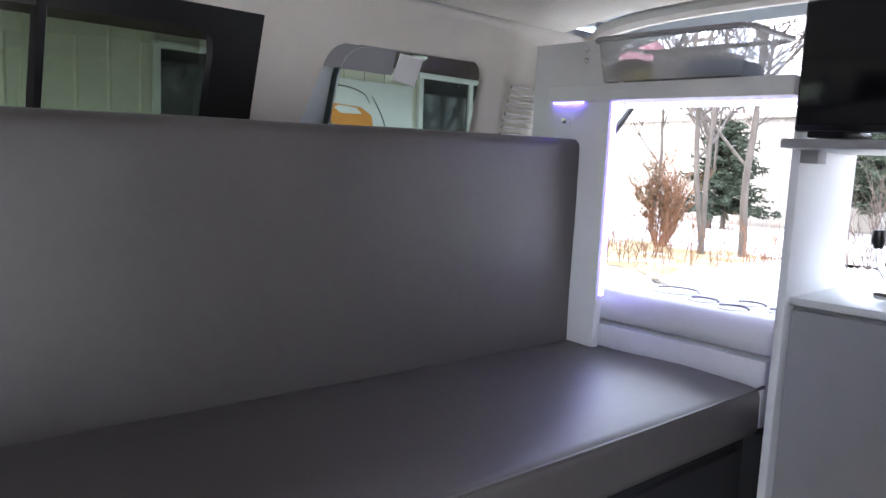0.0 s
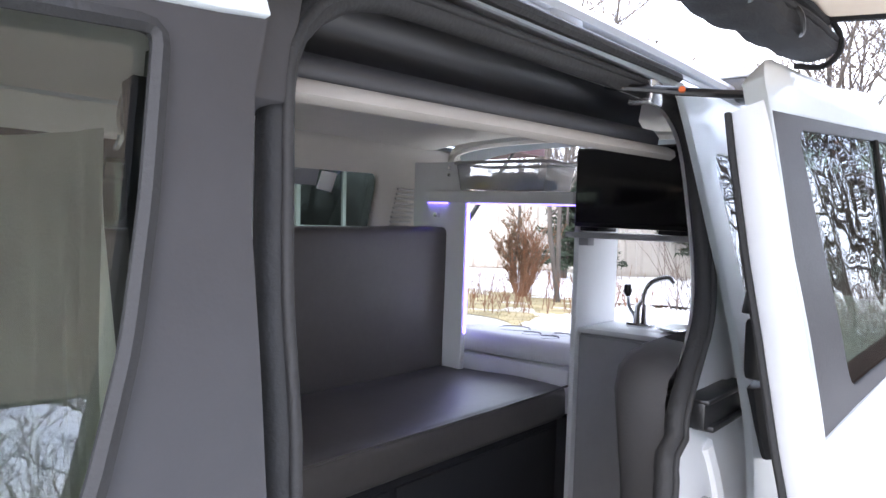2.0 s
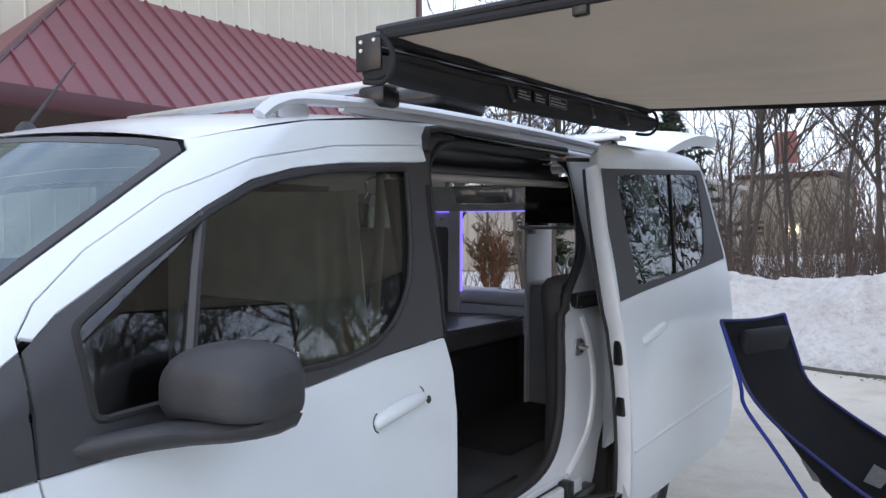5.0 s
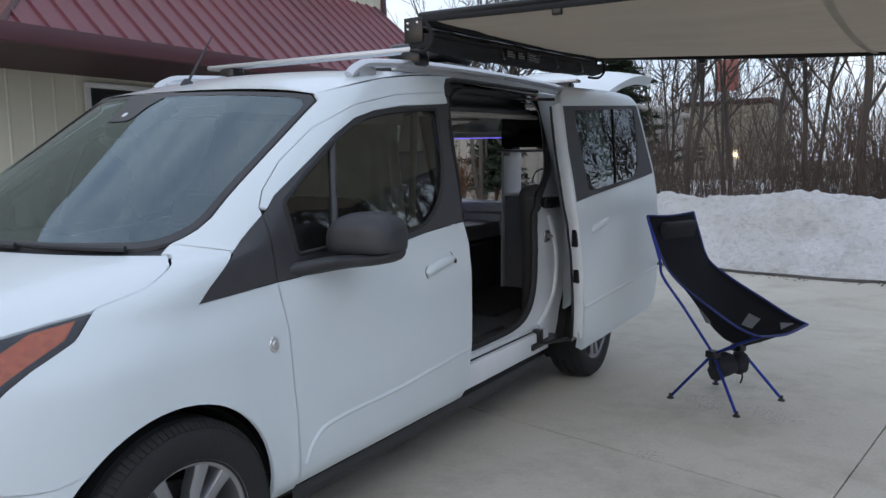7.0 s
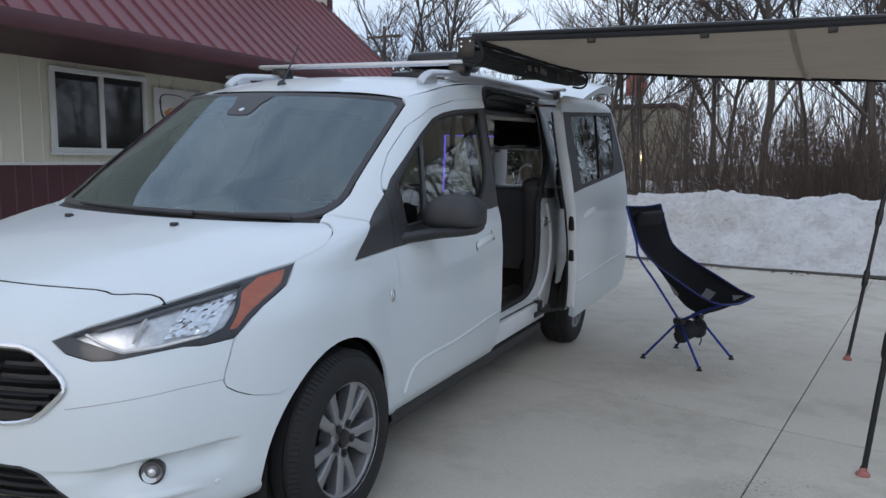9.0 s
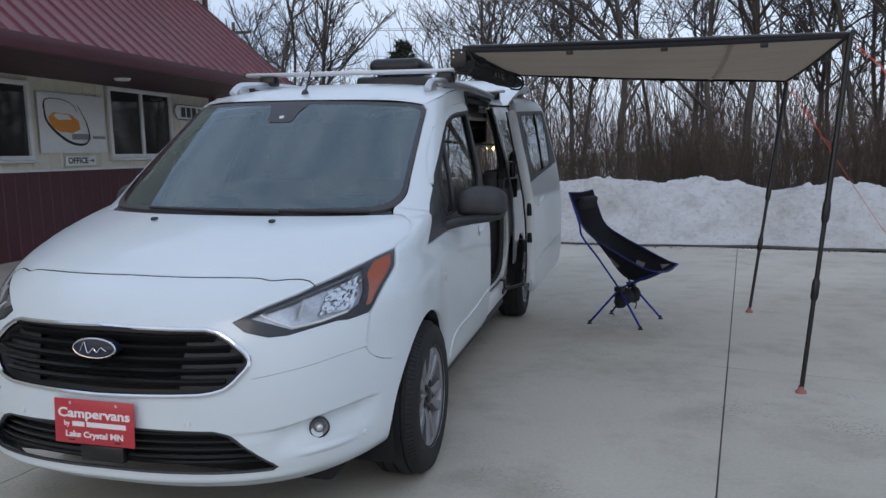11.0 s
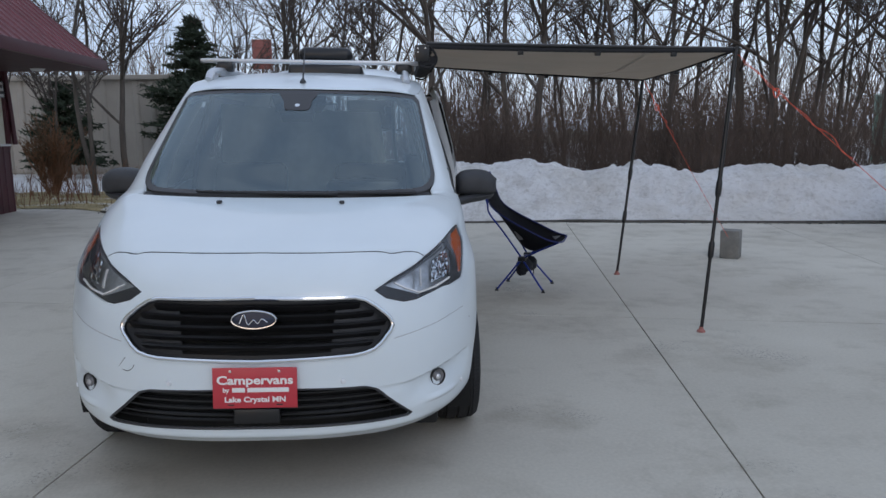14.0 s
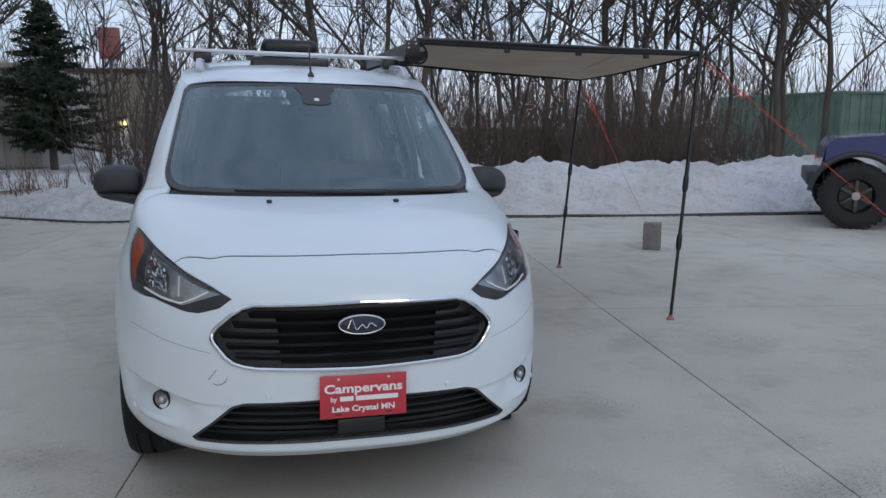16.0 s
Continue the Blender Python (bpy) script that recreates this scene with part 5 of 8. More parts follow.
part("housing_trim", bm, mat("grey_brown_trim", (0.06, 0.058, 0.06), 0.6, var=0.08, bump=0.1, bscale=200), van, angle=70)
# striker on the jamb
bm = boxes((0.812, 0.822, 3.575, 3.63, 0.935, 1.005), bevel=0.004)
lathe(bm, [(0.031, 0), (0.031, 0.006), (0.0, 0.006)], Matrix.Translation((0.815, 3.63, 0.97)) @ pose(0, 0, 0, 0, 90, 0), 20)
part("striker_plate", bm, M_STEEL, van)
bm = bmesh.new()
tube(bm, [(0.83, 3.59, 0.97), (0.85, 3.595, 0.97), (0.85, 3.62, 0.97), (0.83, 3.625, 0.97)], 0.006, 6)
part("striker_loop", bm, M_STEEL, van)
for z in (0.95, 0.99):
    bm = bmesh.new()
    lathe(bm, [(0.0, 0.006), (0.005, 0.005), (0.006, 0)], Matrix.Translation((0.821, 3.625, z)) @ pose(0, 0, 0, 0, 90, 0), 10)
    part("screw", bm, M_DARKMETAL, van)
# door track on the quarter
bm = boxes((0.742, 0.825, 3.58, 3.86, 1.135, 1.185), (0.742, 0.835, 3.60, 3.84, 1.128, 1.14), (0.742, 0.832, 3.58, 3.80, 1.18, 1.19), bevel=0.004)
part("door_track", bm, M_PLASTIC, van)
# centre hinge between body and door
bm = bmesh.new()
box(bm, 0.835, 0.88, 3.745, 3.80, 1.205, 1.325, 0.012)
part("hinge_body", bm, M_PLASTIC, van)
bm = bmesh.new()
lathe(bm, [(0.0, 0.075), (0.015, 0.07), (0.032, 0.04), (0.038, 0.0), (0.0, 0.0)], Matrix.Translation((0.86, 3.775, 1.333)), 14)
part("hinge_cap", bm, M_PLASTIC, van)
bm = bmesh.new()
tube(bm, [(0.86, 3.775, 1.195), (0.868, 3.785, 1.12), (0.878, 3.80, 1.05)], [0.034, 0.026, 0.012], 8)
part("hinge_bracket", bm, M_PLASTIC, van)
# upper roller and its arm
bm = bmesh.new()
tube(bm, smooth_line([(0.645, 3.55, 1.75), (0.70, 3.588, 1.747), (0.75, 3.618, 1.743), (0.85, 3.73, 1.745)], 5), 0.011, 8, flat=0.6)
part("roller_arm", bm, M_PLASTIC, van)
bm = bmesh.new()
lathe(bm, [(0.0, 0.004), (0.006, 0.003), (0.007, 0.0)], Matrix.Translation((0.747, 3.604, 1.745)) @ pose(0, 0, 0, 70, 0, 20), 10)
part("arm_mark", bm, M_AMBER, van, "red mark on the roller arm")
bm = bmesh.new()
lathe(bm, [(0.0, 0.02), (0.016, 0.02), (0.018, 0.0), (0.0, 0.0)], Matrix.Translation((0.642, 3.545, 1.745)), 14)
box(bm, 0.655, 0.70, 3.575, 3.59, 1.72, 1.73, 0.002)
box(bm, 0.69, 0.70, 3.58, 3.63, 1.72, 1.765, 0.002)
part("roller", bm, M_STEEL, van)
bm = boxes((0.61, 0.625, 2.80, 3.56, 1.755, 1.767), bevel=0.003)
part("upper_track", bm, M_STEEL, van)
bm = boxes((0.80, 0.862, 3.43, 3.49, 0.385, 0.455), (0.80, 0.858, 3.36, 3.70, 0.352, 0.388), bevel=0.008)
part("arm_bracket", bm, M_PLASTIC, van)
bm = bmesh.new()
tube(bm, smooth_line([(0.83, 3.42, 0.372), (0.87, 3.50, 0.374), (0.92, 3.58, 0.378), (0.97, 3.64, 0.385)], 5), 0.016, 8, flat=0.6)
part("lower_arm", bm, M_PLASTIC, van)
# pressed channel down the jamb
bm = bmesh.new()
tube(bm, smooth_line([skin(at_side(y, z), z, -0.066) for y, z in ((3.655, 1.10), (3.70, 1.0), (3.735, 0.86), (3.735, 0.74), (3.69, 0.62), (3.60, 0.53), (3.50, 0.46))], 5), 0.021, 8)
part("jamb_fold", bm, M_JAMB, van)
# step sill in the opening
bm = boxes((0.60, 0.845, 2.62, 3.60, 0.32, 0.44), bevel=0.012)
part("step_sill", bm, M_JAMB, van)
for x in (0.70, 0.745, 0.79):
    bm = boxes((x, x + 0.012, 2.65, 3.40, 0.438, 0.448), bevel=0.003)
    part("sill_rib", bm, M_PLASTIC, van)
bm = boxes((0.40, 0.69, 2.64, 3.34, 0.43, 0.49), bevel=0.01)
part("step_well", bm, M_FLOORV, van)

for z, h in ((1.432, 0.006), (1.388, 0.014), (1.345, 0.006)):
    u = at_side(2.632, z)
    m2 = Matrix.Translation(skin(u, z, -0.056)) @ skin_normal(u, z).to_track_quat("Z", "Y").to_matrix().to_4x4()
    bm = bmesh.new()
    lathe(bm, [(0.0, 0.008), (0.004, 0.008), (0.006, 0.005), (0.008, 0.0)], m2 @ Matrix.Diagonal((1, h / 0.006, 1, 1)), 12)
    part("jamb_bolt", bm, M_PLASTIC, van)
# pressed ribs of the sill, and the dark trim inside the pillar
for z, r, mm in ((0.47, 0.006, M_JAMB), (0.44, 0.004, M_RUBBER), (0.41, 0.007, M_JAMB), (0.375, 0.004, M_RUBBER), (0.345, 0.007, M_JAMB)):
    bm = bmesh.new()
    tube(bm, [skin(at_side(y, z), z, -0.056) for y in np.linspace(2.66, 3.46, 12)], r, 6)
    part("sill_rib", bm, mm, van)
panel("pillar_trim", [S(2.55, 0.55), S(2.56, 1.05), S(2.61, 1.64), S(2.69, 1.64), S(2.648, 1.05), S(2.638, 0.55)], M_SATIN, van, off=-0.105, gap=0, rim=0.02, su=0.05, sz=0.05)

# the open sliding door
DM = Matrix.Translation((1.048, 3.52, 0)) @ pose(0, 0, 0, 0, 0, -6.0) @ Matrix.Translation((-0.868, -2.665, 0))
sdoor = new("sliding_door")
sdoor.parent = van
sdoor.matrix_local = DM
sdoor["label"] = "open white sliding door with dark privacy glass"
panel("door_skin", DOOR, M_PAINT, sdoor, holes=[DBLACK], gap=0.001, rim=0.04, su=0.05, sz=0.04)
panel("window_surround", DBLACK, M_SATIN, sdoor, holes=[DGLASS], off=-0.004, su=0.035, sz=0.03)
panel("door_glass", DGLASS, M_GLASS_D, sdoor, off=-0.008, gap=-0.01, rim=0, su=0.07, sz=0.07)
panel("door_inner", [S(2.745, 0.36), S(2.685, 1.10), S(2.70, 1.45), S(2.765, 1.70), S(3.76, 1.74), S(3.72, 0.50)], M_LINING, sdoor, off=-0.075, gap=0, rim=0, su=0.08, sz=0.08, holes=[DGLASS])
bm = bmesh.new()
tube(bm, [skin(at_side(y, z), z, -0.004) for y, z in ((3.20, 1.262), (3.29, 1.48), (3.39, 1.712))], 0.007, 6)
part("window_divider", bm, M_PLASTIC, sdoor)
bm = bmesh.new()
line = smooth_line([(2.825, 1.0, -0.008), (2.845, 1.017, 0.0), (2.92, 1.035, 0.003), (2.99, 1.05, 0.001), (3.03, 1.057, -0.006)], 5)
tube(bm, [skin(at_side(p.x, p.y), p.y, p.z) for p in line], [0.014 + 0.007 * math.sin(math.pi * i / (len(line) - 1)) for i in range(len(line))], 10)
part("door_handle", bm, M_PAINT, sdoor)
bm = bmesh.new()
line = smooth_line([(2.725, 0.585, 0), (3.0, 0.618, 0), (3.4, 0.662, 0), (3.73, 0.70, 0)], 6)
tube(bm, [skin(at_side(p.x, p.y), p.y, -0.008) for p in line], 0.014, 8)
part("door_crease", bm, M_PAINT, sdoor)
for z0, z1, y in ((0.925, 1.035, 2.684), (0.72, 0.80, 2.71)):
    bm = boxes((0.818, 0.858, y - 0.016, y + 0.008, z0, z1), bevel=0.009)
    part("latch", bm, M_PLASTIC, sdoor)
bm = bmesh.new()
front_edge = smooth_line([(2.735, 0.40, 0), (2.70, 0.80, 0), (2.668, 1.05, 0), (2.650, 1.18, 0), (2.668, 1.40, 0), (2.715, 1.62, 0), (2.745, 1.72, 0)], 6)
rows = [[bm.verts.new(skin(at_side(p.x, p.y), p.y, o) + Vector((0, dy, 0))) for o, dy in ((-0.001, 0.003), (-0.008, -0.004), (-0.062, -0.003), (-0.070, 0.004))] for p in front_edge]
for a, b in zip(rows, rows[1:]):
    for j in range(3):
        bm.faces.new((a[j], a[j + 1], b[j + 1], b[j]))
part("edge_flange", bm, M_JAMB, sdoor, angle=60)
bm = bmesh.new()
tube(bm, [skin(at_side(p.x, p.y), p.y, -0.074) for p in front_edge], 0.007, 8)
part("edge_seal", bm, M_RUBBER, sdoor)

# right-hand sliding door, shut
rdoor = new("sliding_door")
rdoor.parent = van
RGLASS = flipped(rounded([S(2.84, 1.185), S(2.845, 1.67), S(3.665, 1.685), S(3.665, 1.20)], 0.05, 4))
panel("door_skin", flipped([S(2.665, 0.31), S(2.665, 1.10), S(2.72, 1.45), S(2.775, 1.70), S(3.74, 1.715), S(3.74, 0.33)]), M_PAINT, rdoor, holes=[RGLASS], su=0.06, sz=0.05)
panel("door_glass", RGLASS, M_GLASS_D, rdoor, off=-0.008, gap=-0.01, rim=0, su=0.08, sz=0.08).visible_shadow = False

# tailgate, raised
gate = new("tailgate")
gate.parent = van
gate["label"] = "raised white tailgate"
bm = bmesh.new()
rows = []
for t in np.linspace(0, 1, 17):
    y = 4.74 + 1.22 * t
    zc = 1.83 + 0.30 * t + 0.09 * math.sin(math.pi * t)
    w = 0.62 + 0.10 * math.sin(math.pi * min(1, t * 1.1) * 0.6)
    top = [(v * w, y - 0.06 * abs(v) ** 3 * t, zc - 0.07 * abs(v) ** 3) for v in np.linspace(-1, 1, 15)]
    bot = [(x * 0.96, yy, z - 0.05 - 0.02 * t) for x, yy, z in top[::-1]]
    rows.append([bm.verts.new(p) for p in top + bot])
n = len(rows[0])
for a, b in zip(rows, rows[1:]):
    for j in range(n):
        bm.faces.new((a[j], a[(j + 1) % n], b[(j + 1) % n], b[j]))
bm.faces.new(rows[0])
bm.faces.new(rows[-1])
part("gate_shell", bm, M_PAINT, gate, angle=50)
bm = boxes((0.60, 0.66, 5.70, 5.80, 1.98, 2.05), bevel=0.01)
part("gate_buffer", bm, M_PLASTIC, gate)
for sx in (-1, 1):
    bm = bmesh.new()
    tube(bm, [(sx * 0.60, 4.74, 1.45), (sx * 0.60, 5.15, 1.84)], [0.011, 0.007], 8)
    part("gas_strut", bm, M_PLASTIC, gate)
# rear frame
bm = bmesh.new()
frame_pts = [(-0.72, 4.75, 0.50), (-0.76, 4.75, 1.0), (-0.70, 4.73, 1.45), (-0.63, 4.70, 1.72), (-0.49, 4.66, 1.79), (0, 4.64, 1.808), (0.49, 4.66, 1.79), (0.63, 4.70, 1.72), (0.70, 4.73, 1.45), (0.76, 4.75, 1.0), (0.72, 4.75, 0.50)]
tube(bm, smooth_line(frame_pts, 5), 0.022, 8)
part("tailgate_frame", bm, M_HEADLINER, van)
bm = bmesh.new()
tube(bm, [(p[0] * 1.03, p[1] + 0.03, p[2] * 1.003) for p in smooth_line(frame_pts, 5)], 0.014, 6)
part("tailgate_seal", bm, M_RUBBER, van)
bm = boxes((-0.80, 0.80, 4.70, 4.86, 0.30, 0.52), bevel=0.03)
part("rear_bumper", bm, M_PAINT, van)

# ---- lining of the load space ----
RWIN1 = flipped(rounded([S(2.86, 1.24), S(2.86, 1.63), S(3.582, 1.645), S(3.582, 1.24)], 0.04, 3))
RWIN2 = flipped(rounded([S(3.745, 1.26), S(3.85, 1.662), S(4.322, 1.668), S(4.345, 1.26)], 0.05, 5))
panel("side_lining", flipped([S(3.682, 0.48), S(3.682, 1.785), S(4.76, 1.785), S(4.76, 0.48)]), M_HEADLINER, van, holes=[RWIN2], off=-0.045, gap=0, rim=-0.02, su=0.06, sz=0.05, label="pale moulded side lining")
panel("door_lining", flipped([S(2.60, 0.48), S(2.60, 1.68), S(3.682, 1.688), S(3.682, 0.48)]), M_PLASTIC, van, holes=[RWIN1], off=-0.04, gap=0, rim=-0.03, su=0.06, sz=0.05, label="black trim round the side door window")
panel("door_cap_lining", flipped([S(2.60, 1.6885), S(2.60, 1.785), S(3.681, 1.785), S(3.681, 1.689)]), M_HEADLINER, van, off=-0.045, gap=0, rim=0, su=0.06, sz=0.05)
for y in (3.266,):
    bm = bmesh.new()
    tube(bm, [skin(-at_side(y, z), z, -0.03) for z in (1.24, 1.45, 1.66)], 0.014, 6)
    part("window_post", bm, M_PLASTIC, van)
panel("side_lining", [S(3.88, 0.48), S(3.88, 1.78), S(4.76, 1.78), S(4.76, 0.48)], M_LINING, van, off=-0.07, gap=0, rim=0, su=0.1, sz=0.1)
# vent grille in the lining
vent = new("vent_grille")
vent.parent = van
for k in range(11):
    z = 1.44 + 0.018 * k
    bm = bmesh.new()
    tube(bm, [skin(-at_side(y, z), z, -0.055) for y in (4.42, 4.535)], 0.005, 6)
    part("vent_slat", bm, M_LINING, vent)
bm = bmesh.new()
lathe(bm, [(0.0, -0.012), (0.035, -0.010), (0.045, 0.0)], Matrix.Translation((0.25, 3.93, 1.813)), 20)
part("dome_light", bm, M_WINFRAME, van)
bm = bmesh.new()
lathe(bm, [(0.0, -0.008), (0.02, -0.006), (0.025, 0.0)], Matrix.Translation((-0.08, 3.49, 1.822)), 16)
part("dome_light", bm, M_WINFRAME, van)
panel("sticker_or_reflection", flipped([S(3.856, 1.602), S(3.864, 1.657), S(4.05, 1.66), S(4.05, 1.602)]), M_GREYLAM, van, off=-0.012, gap=0, rim=0.002, su=0.05, sz=0.05, label="grey stickers on the side window")
# white patch painted for the bright reflection on the pane
panel("sticker_or_reflection", flipped([S(4.053, 1.592), S(4.062, 1.655), S(4.135, 1.65), S(4.125, 1.582)]), M_PAPER, van, off=-0.014, gap=0, rim=0.002, su=0.05, sz=0.05)

# ---- cab ----
dash = new("dashboard")
dash.parent = van
bm = bmesh.new()
rows = []
for y, z, w in ((0.98, 1.10, 0.60), (1.15, 1.125, 0.72), (1.32, 1.13, 0.77), (1.42, 1.09, 0.79), (1.45, 0.95, 0.79), (1.38, 0.70, 0.76)):
    rows.append([bm.verts.new((v * w, y + 0.08 * v * v, z - 0.02 * v * v)) for v in np.linspace(-1, 1, 13)])
for a, b in zip(rows, rows[1:]):
    for j in range(12):
        bm.faces.new((a[j], a[j + 1], b[j + 1], b[j]))
part("dash_top", bm, M_SATIN, dash)
bm = boxes((0.16, 0.56, 1.36, 1.46, 1.08, 1.19), bevel=0.03)
part("binnacle", bm, M_PLASTIC, dash)
wheel_s = new("steering_wheel")
wheel_s.parent = van
SWM = Matrix.Translation((0.36, 1.60, 1.02)) @ pose(0, 0, 0, 65, 0, 0)
bm = bmesh.new()
tube(bm, [SWM @ Vector((0.185 * math.cos(a), 0.185 * math.sin(a), 0)) for a in np.linspace(0, 2 * math.pi, 33)], 0.016, 8, False)
part("rim_grip", bm, M_PLASTIC, wheel_s)
bm = bmesh.new()
box(bm, -0.07, 0.07, -0.06, 0.06, -0.02, 0.02, 0.02, m=SWM)
part("airbag_cover", bm, M_PLASTIC, wheel_s)
for ang in (0, 180, 270):
    bm = bmesh.new()
    a = radians(ang)
    tube(bm, [SWM @ Vector((0.05 * math.cos(a), 0.05 * math.sin(a), 0)), SWM @ Vector((0.18 * math.cos(a), 0.18 * math.sin(a), 0))], 0.014, 6)
    part("wheel_spoke", bm, M_PLASTIC, wheel_s)
for sx in (1, -1):
    seat = new("front_seat")
    seat.parent = van
    bm = boxes((sx * 0.38 - 0.24, sx * 0.38 + 0.24, 1.62, 2.12, 0.60, 0.76), bevel=0.05)
    part("seat_cushion", bm, M_BLACKFAB, seat)
    bm = bmesh.new()
    box(bm, -0.23, 0.23, -0.06, 0.06, 0.0, 0.54, 0.05, m=Matrix.Translation((sx * 0.38, 2.10, 0.72)) @ pose(0, 0, 0, -14, 0, 0))
    part("backrest", bm, M_BLACKFAB, seat)
    bm = boxes((sx * 0.38 - 0.20, sx * 0.38 + 0.20, 1.70, 2.10, 0.46, 0.61), bevel=0.02)
    part("seat_base", bm, M_PLASTIC, seat)
# curtain hung across behind the seats
bm = bmesh.new()
rows = []
for i in range(81):
    f = i / 80
    x = -0.66 + 1.15 * f
    gather = max(0.0, (f - 0.72) / 0.28)
    rows.append([bm.verts.new((x + (0.05 * t - 0.06 * gather * (1 - t)) * gather, 2.69 + (0.008 * math.sin(i * 0.55) + 0.012 * math.sin(i * 0.21)) * (0.3 + t) + 0.022 * gather * math.sin(i * 1.15) * min(1, t * 3), 1.628 - 0.045 * f - 0.012 * math.sin(math.pi * f) * (1 - t) - 0.80 * t)) for t in np.linspace(0, 1, 17)])
for a, b in zip(rows, rows[1:]):
    for j in range(16):
        bm.faces.new((a[j], b[j], b[j + 1], a[j + 1]))
bmesh.ops.solidify(bm, geom=bm.faces[:], thickness=0.004)
curtain = part("curtain", bm, M_CURTAIN)
curtain.matrix_basis = VM
tagged(curtain, "grey-green cloth curtain hooked up behind the front seats", "curtain")
bm = bmesh.new()
tube(bm, smooth_line([(0.535, 2.70, 1.625), (0.505, 2.695, 1.628), (0.47, 2.69, 1.618), (0.468, 2.685, 1.593), (0.476, 2.683, 1.573), (0.465, 2.683, 1.558)], 4), 0.004, 6)
part("curtain_hook", bm, M_STEEL, van)
bm = bmesh.new()
tube(bm, [(0.525, 2.70, 1.66), (0.53, 2.68, 1.40), (0.55, 2.64, 1.23), (0.58, 2.60, 1.05)], 0.017, 6, flat=0.3)
part("seat_belt", bm, mat("belt_web", (0.30, 0.31, 0.28), 0.8), van)

# ---- camper fittings ----
bench = thing("bench_seat", "black vinyl bench seat with a tall padded backrest", "bench", m=VM)


def cushion(bm, x0, x1, y0, y1, z0, z1, r=0.03, puff=0.012):
    vs = box(bm, x0, x1, y0, y1, z0, z1, r, seg=3)
    bmesh.ops.subdivide_edges(bm, edges=[e for e in bm.edges if e.calc_length() > 0.12], cuts=7, use_grid_fill=True)
    for v in bm.verts:
        q = noise.noise(Vector((v.co.x * 5, v.co.y * 3.2, v.co.z * 5))) * puff * 0.6
        v.co += Vector((0.5, 0.1, 1)) * q * (1 if r < v.co.z - z0 else 0.2)


bm = bmesh.new()
cushion(bm, -0.42, 0.085, 2.78, 4.452, 0.855, 0.965, 0.022)
part("seat_cushion", bm, M_VINYL, bench, angle=50)
bm = bmesh.new()
cushion(bm, -0.52, -0.405, 2.78, 4.465, 0.935, 1.468, 0.022, 0.008)
for v in bm.verts:
    v.co.z -= 0.022 * (4.465 - v.co.y) / 1.3 * (v.co.z - 0.962) / 0.5
part("backrest", bm, M_VINYL, bench, angle=50)
bm = boxes((-0.70, 0.055, 2.80, 4.44, 0.475, 0.853), bevel=0.006)
part("bench_base", bm, M_BLACKFAB, bench)
bm = boxes((-0.70, 0.11, 4.44, 4.70, 0.475, 0.858), bevel=0.004)
part("rear_box", bm, M_BLACKFAB, bench)
for y0, y1 in ((2.84, 3.60), (3.63, 4.40)):
    bm = boxes((0.053, 0.068, y0, y1, 0.50, 0.83), bevel=0.004)
    part("drawer_front", bm, M_BLACKFAB, bench)
bm = bmesh.new()
tube(bm, smooth_line([(0.085, 2.8, 0.960), (0.087, 3.4, 0.962), (0.087, 4.0, 0.960), (0.085, 4.44, 0.962)], 8), 0.004, 6)
part("piping", bm, M_VINYL, bench)
bm = boxes((-0.72, -0.53, 2.80, 4.30, 0.86, 1.20), bevel=0.02)
part("backrest_box", bm, M_BLACKFAB, bench)

pan = thing("corner_panel", "white laminate corner panel with a blue-lit recess", "panel", m=VM)
bm = boxes((-0.565, -0.325, 4.395, 4.42, 0.86, 1.702), bevel=0.003)
part("panel_board", bm, M_SHELFWHITE, pan)
bm = boxes((-0.565, -0.545, 4.421, 4.70, 0.86, 1.702), bevel=0.003)
part("return_board", bm, M_SHELFWHITE, pan)
bm = boxes((-0.453, -0.437, 4.375, 4.40, 1.503, 1.519), bevel=0.004)
part("push_catch", bm, M_CHROME, pan)
for x, z in ((-0.40, 1.655), (-0.40, 1.68)):
    bm = bmesh.new()
    lathe(bm, [(0, 0.004), (0.006, 0.003), (0.007, 0)], Matrix.Translation((x, 4.394, z)) @ pose(0, 0, 0, 90, 0, 0), 12)
    part("screw", bm, M_CHROME, pan)
bm = boxes((-0.3245, -0.3185, 4.405, 4.418, 1.09, 1.556), bevel=0.001)
part("led_strip", bm, M_LED, pan, "glowing blue strip light")
bm = boxes((-0.318, 0.105, 4.448, 4.456, 1.5525, 1.5565), bevel=0)
part("led_strip", bm, M_LED, pan, "glowing blue strip light")
bm = boxes((-0.49, -0.40, 4.386, 4.392, 1.5525, 1.5565), bevel=0)
part("led_strip", bm, M_LED, pan, "glowing blue strip light")

shelf = thing("overhead_shelf", "grey-white shelf board across the rear opening", "shelf", m=VM)
bm = boxes((-0.495, 0.113, 4.375, 4.60, 1.557, 1.596), bevel=0.003)
part("shelf_board", bm, M_SHELFWHITE, shelf)


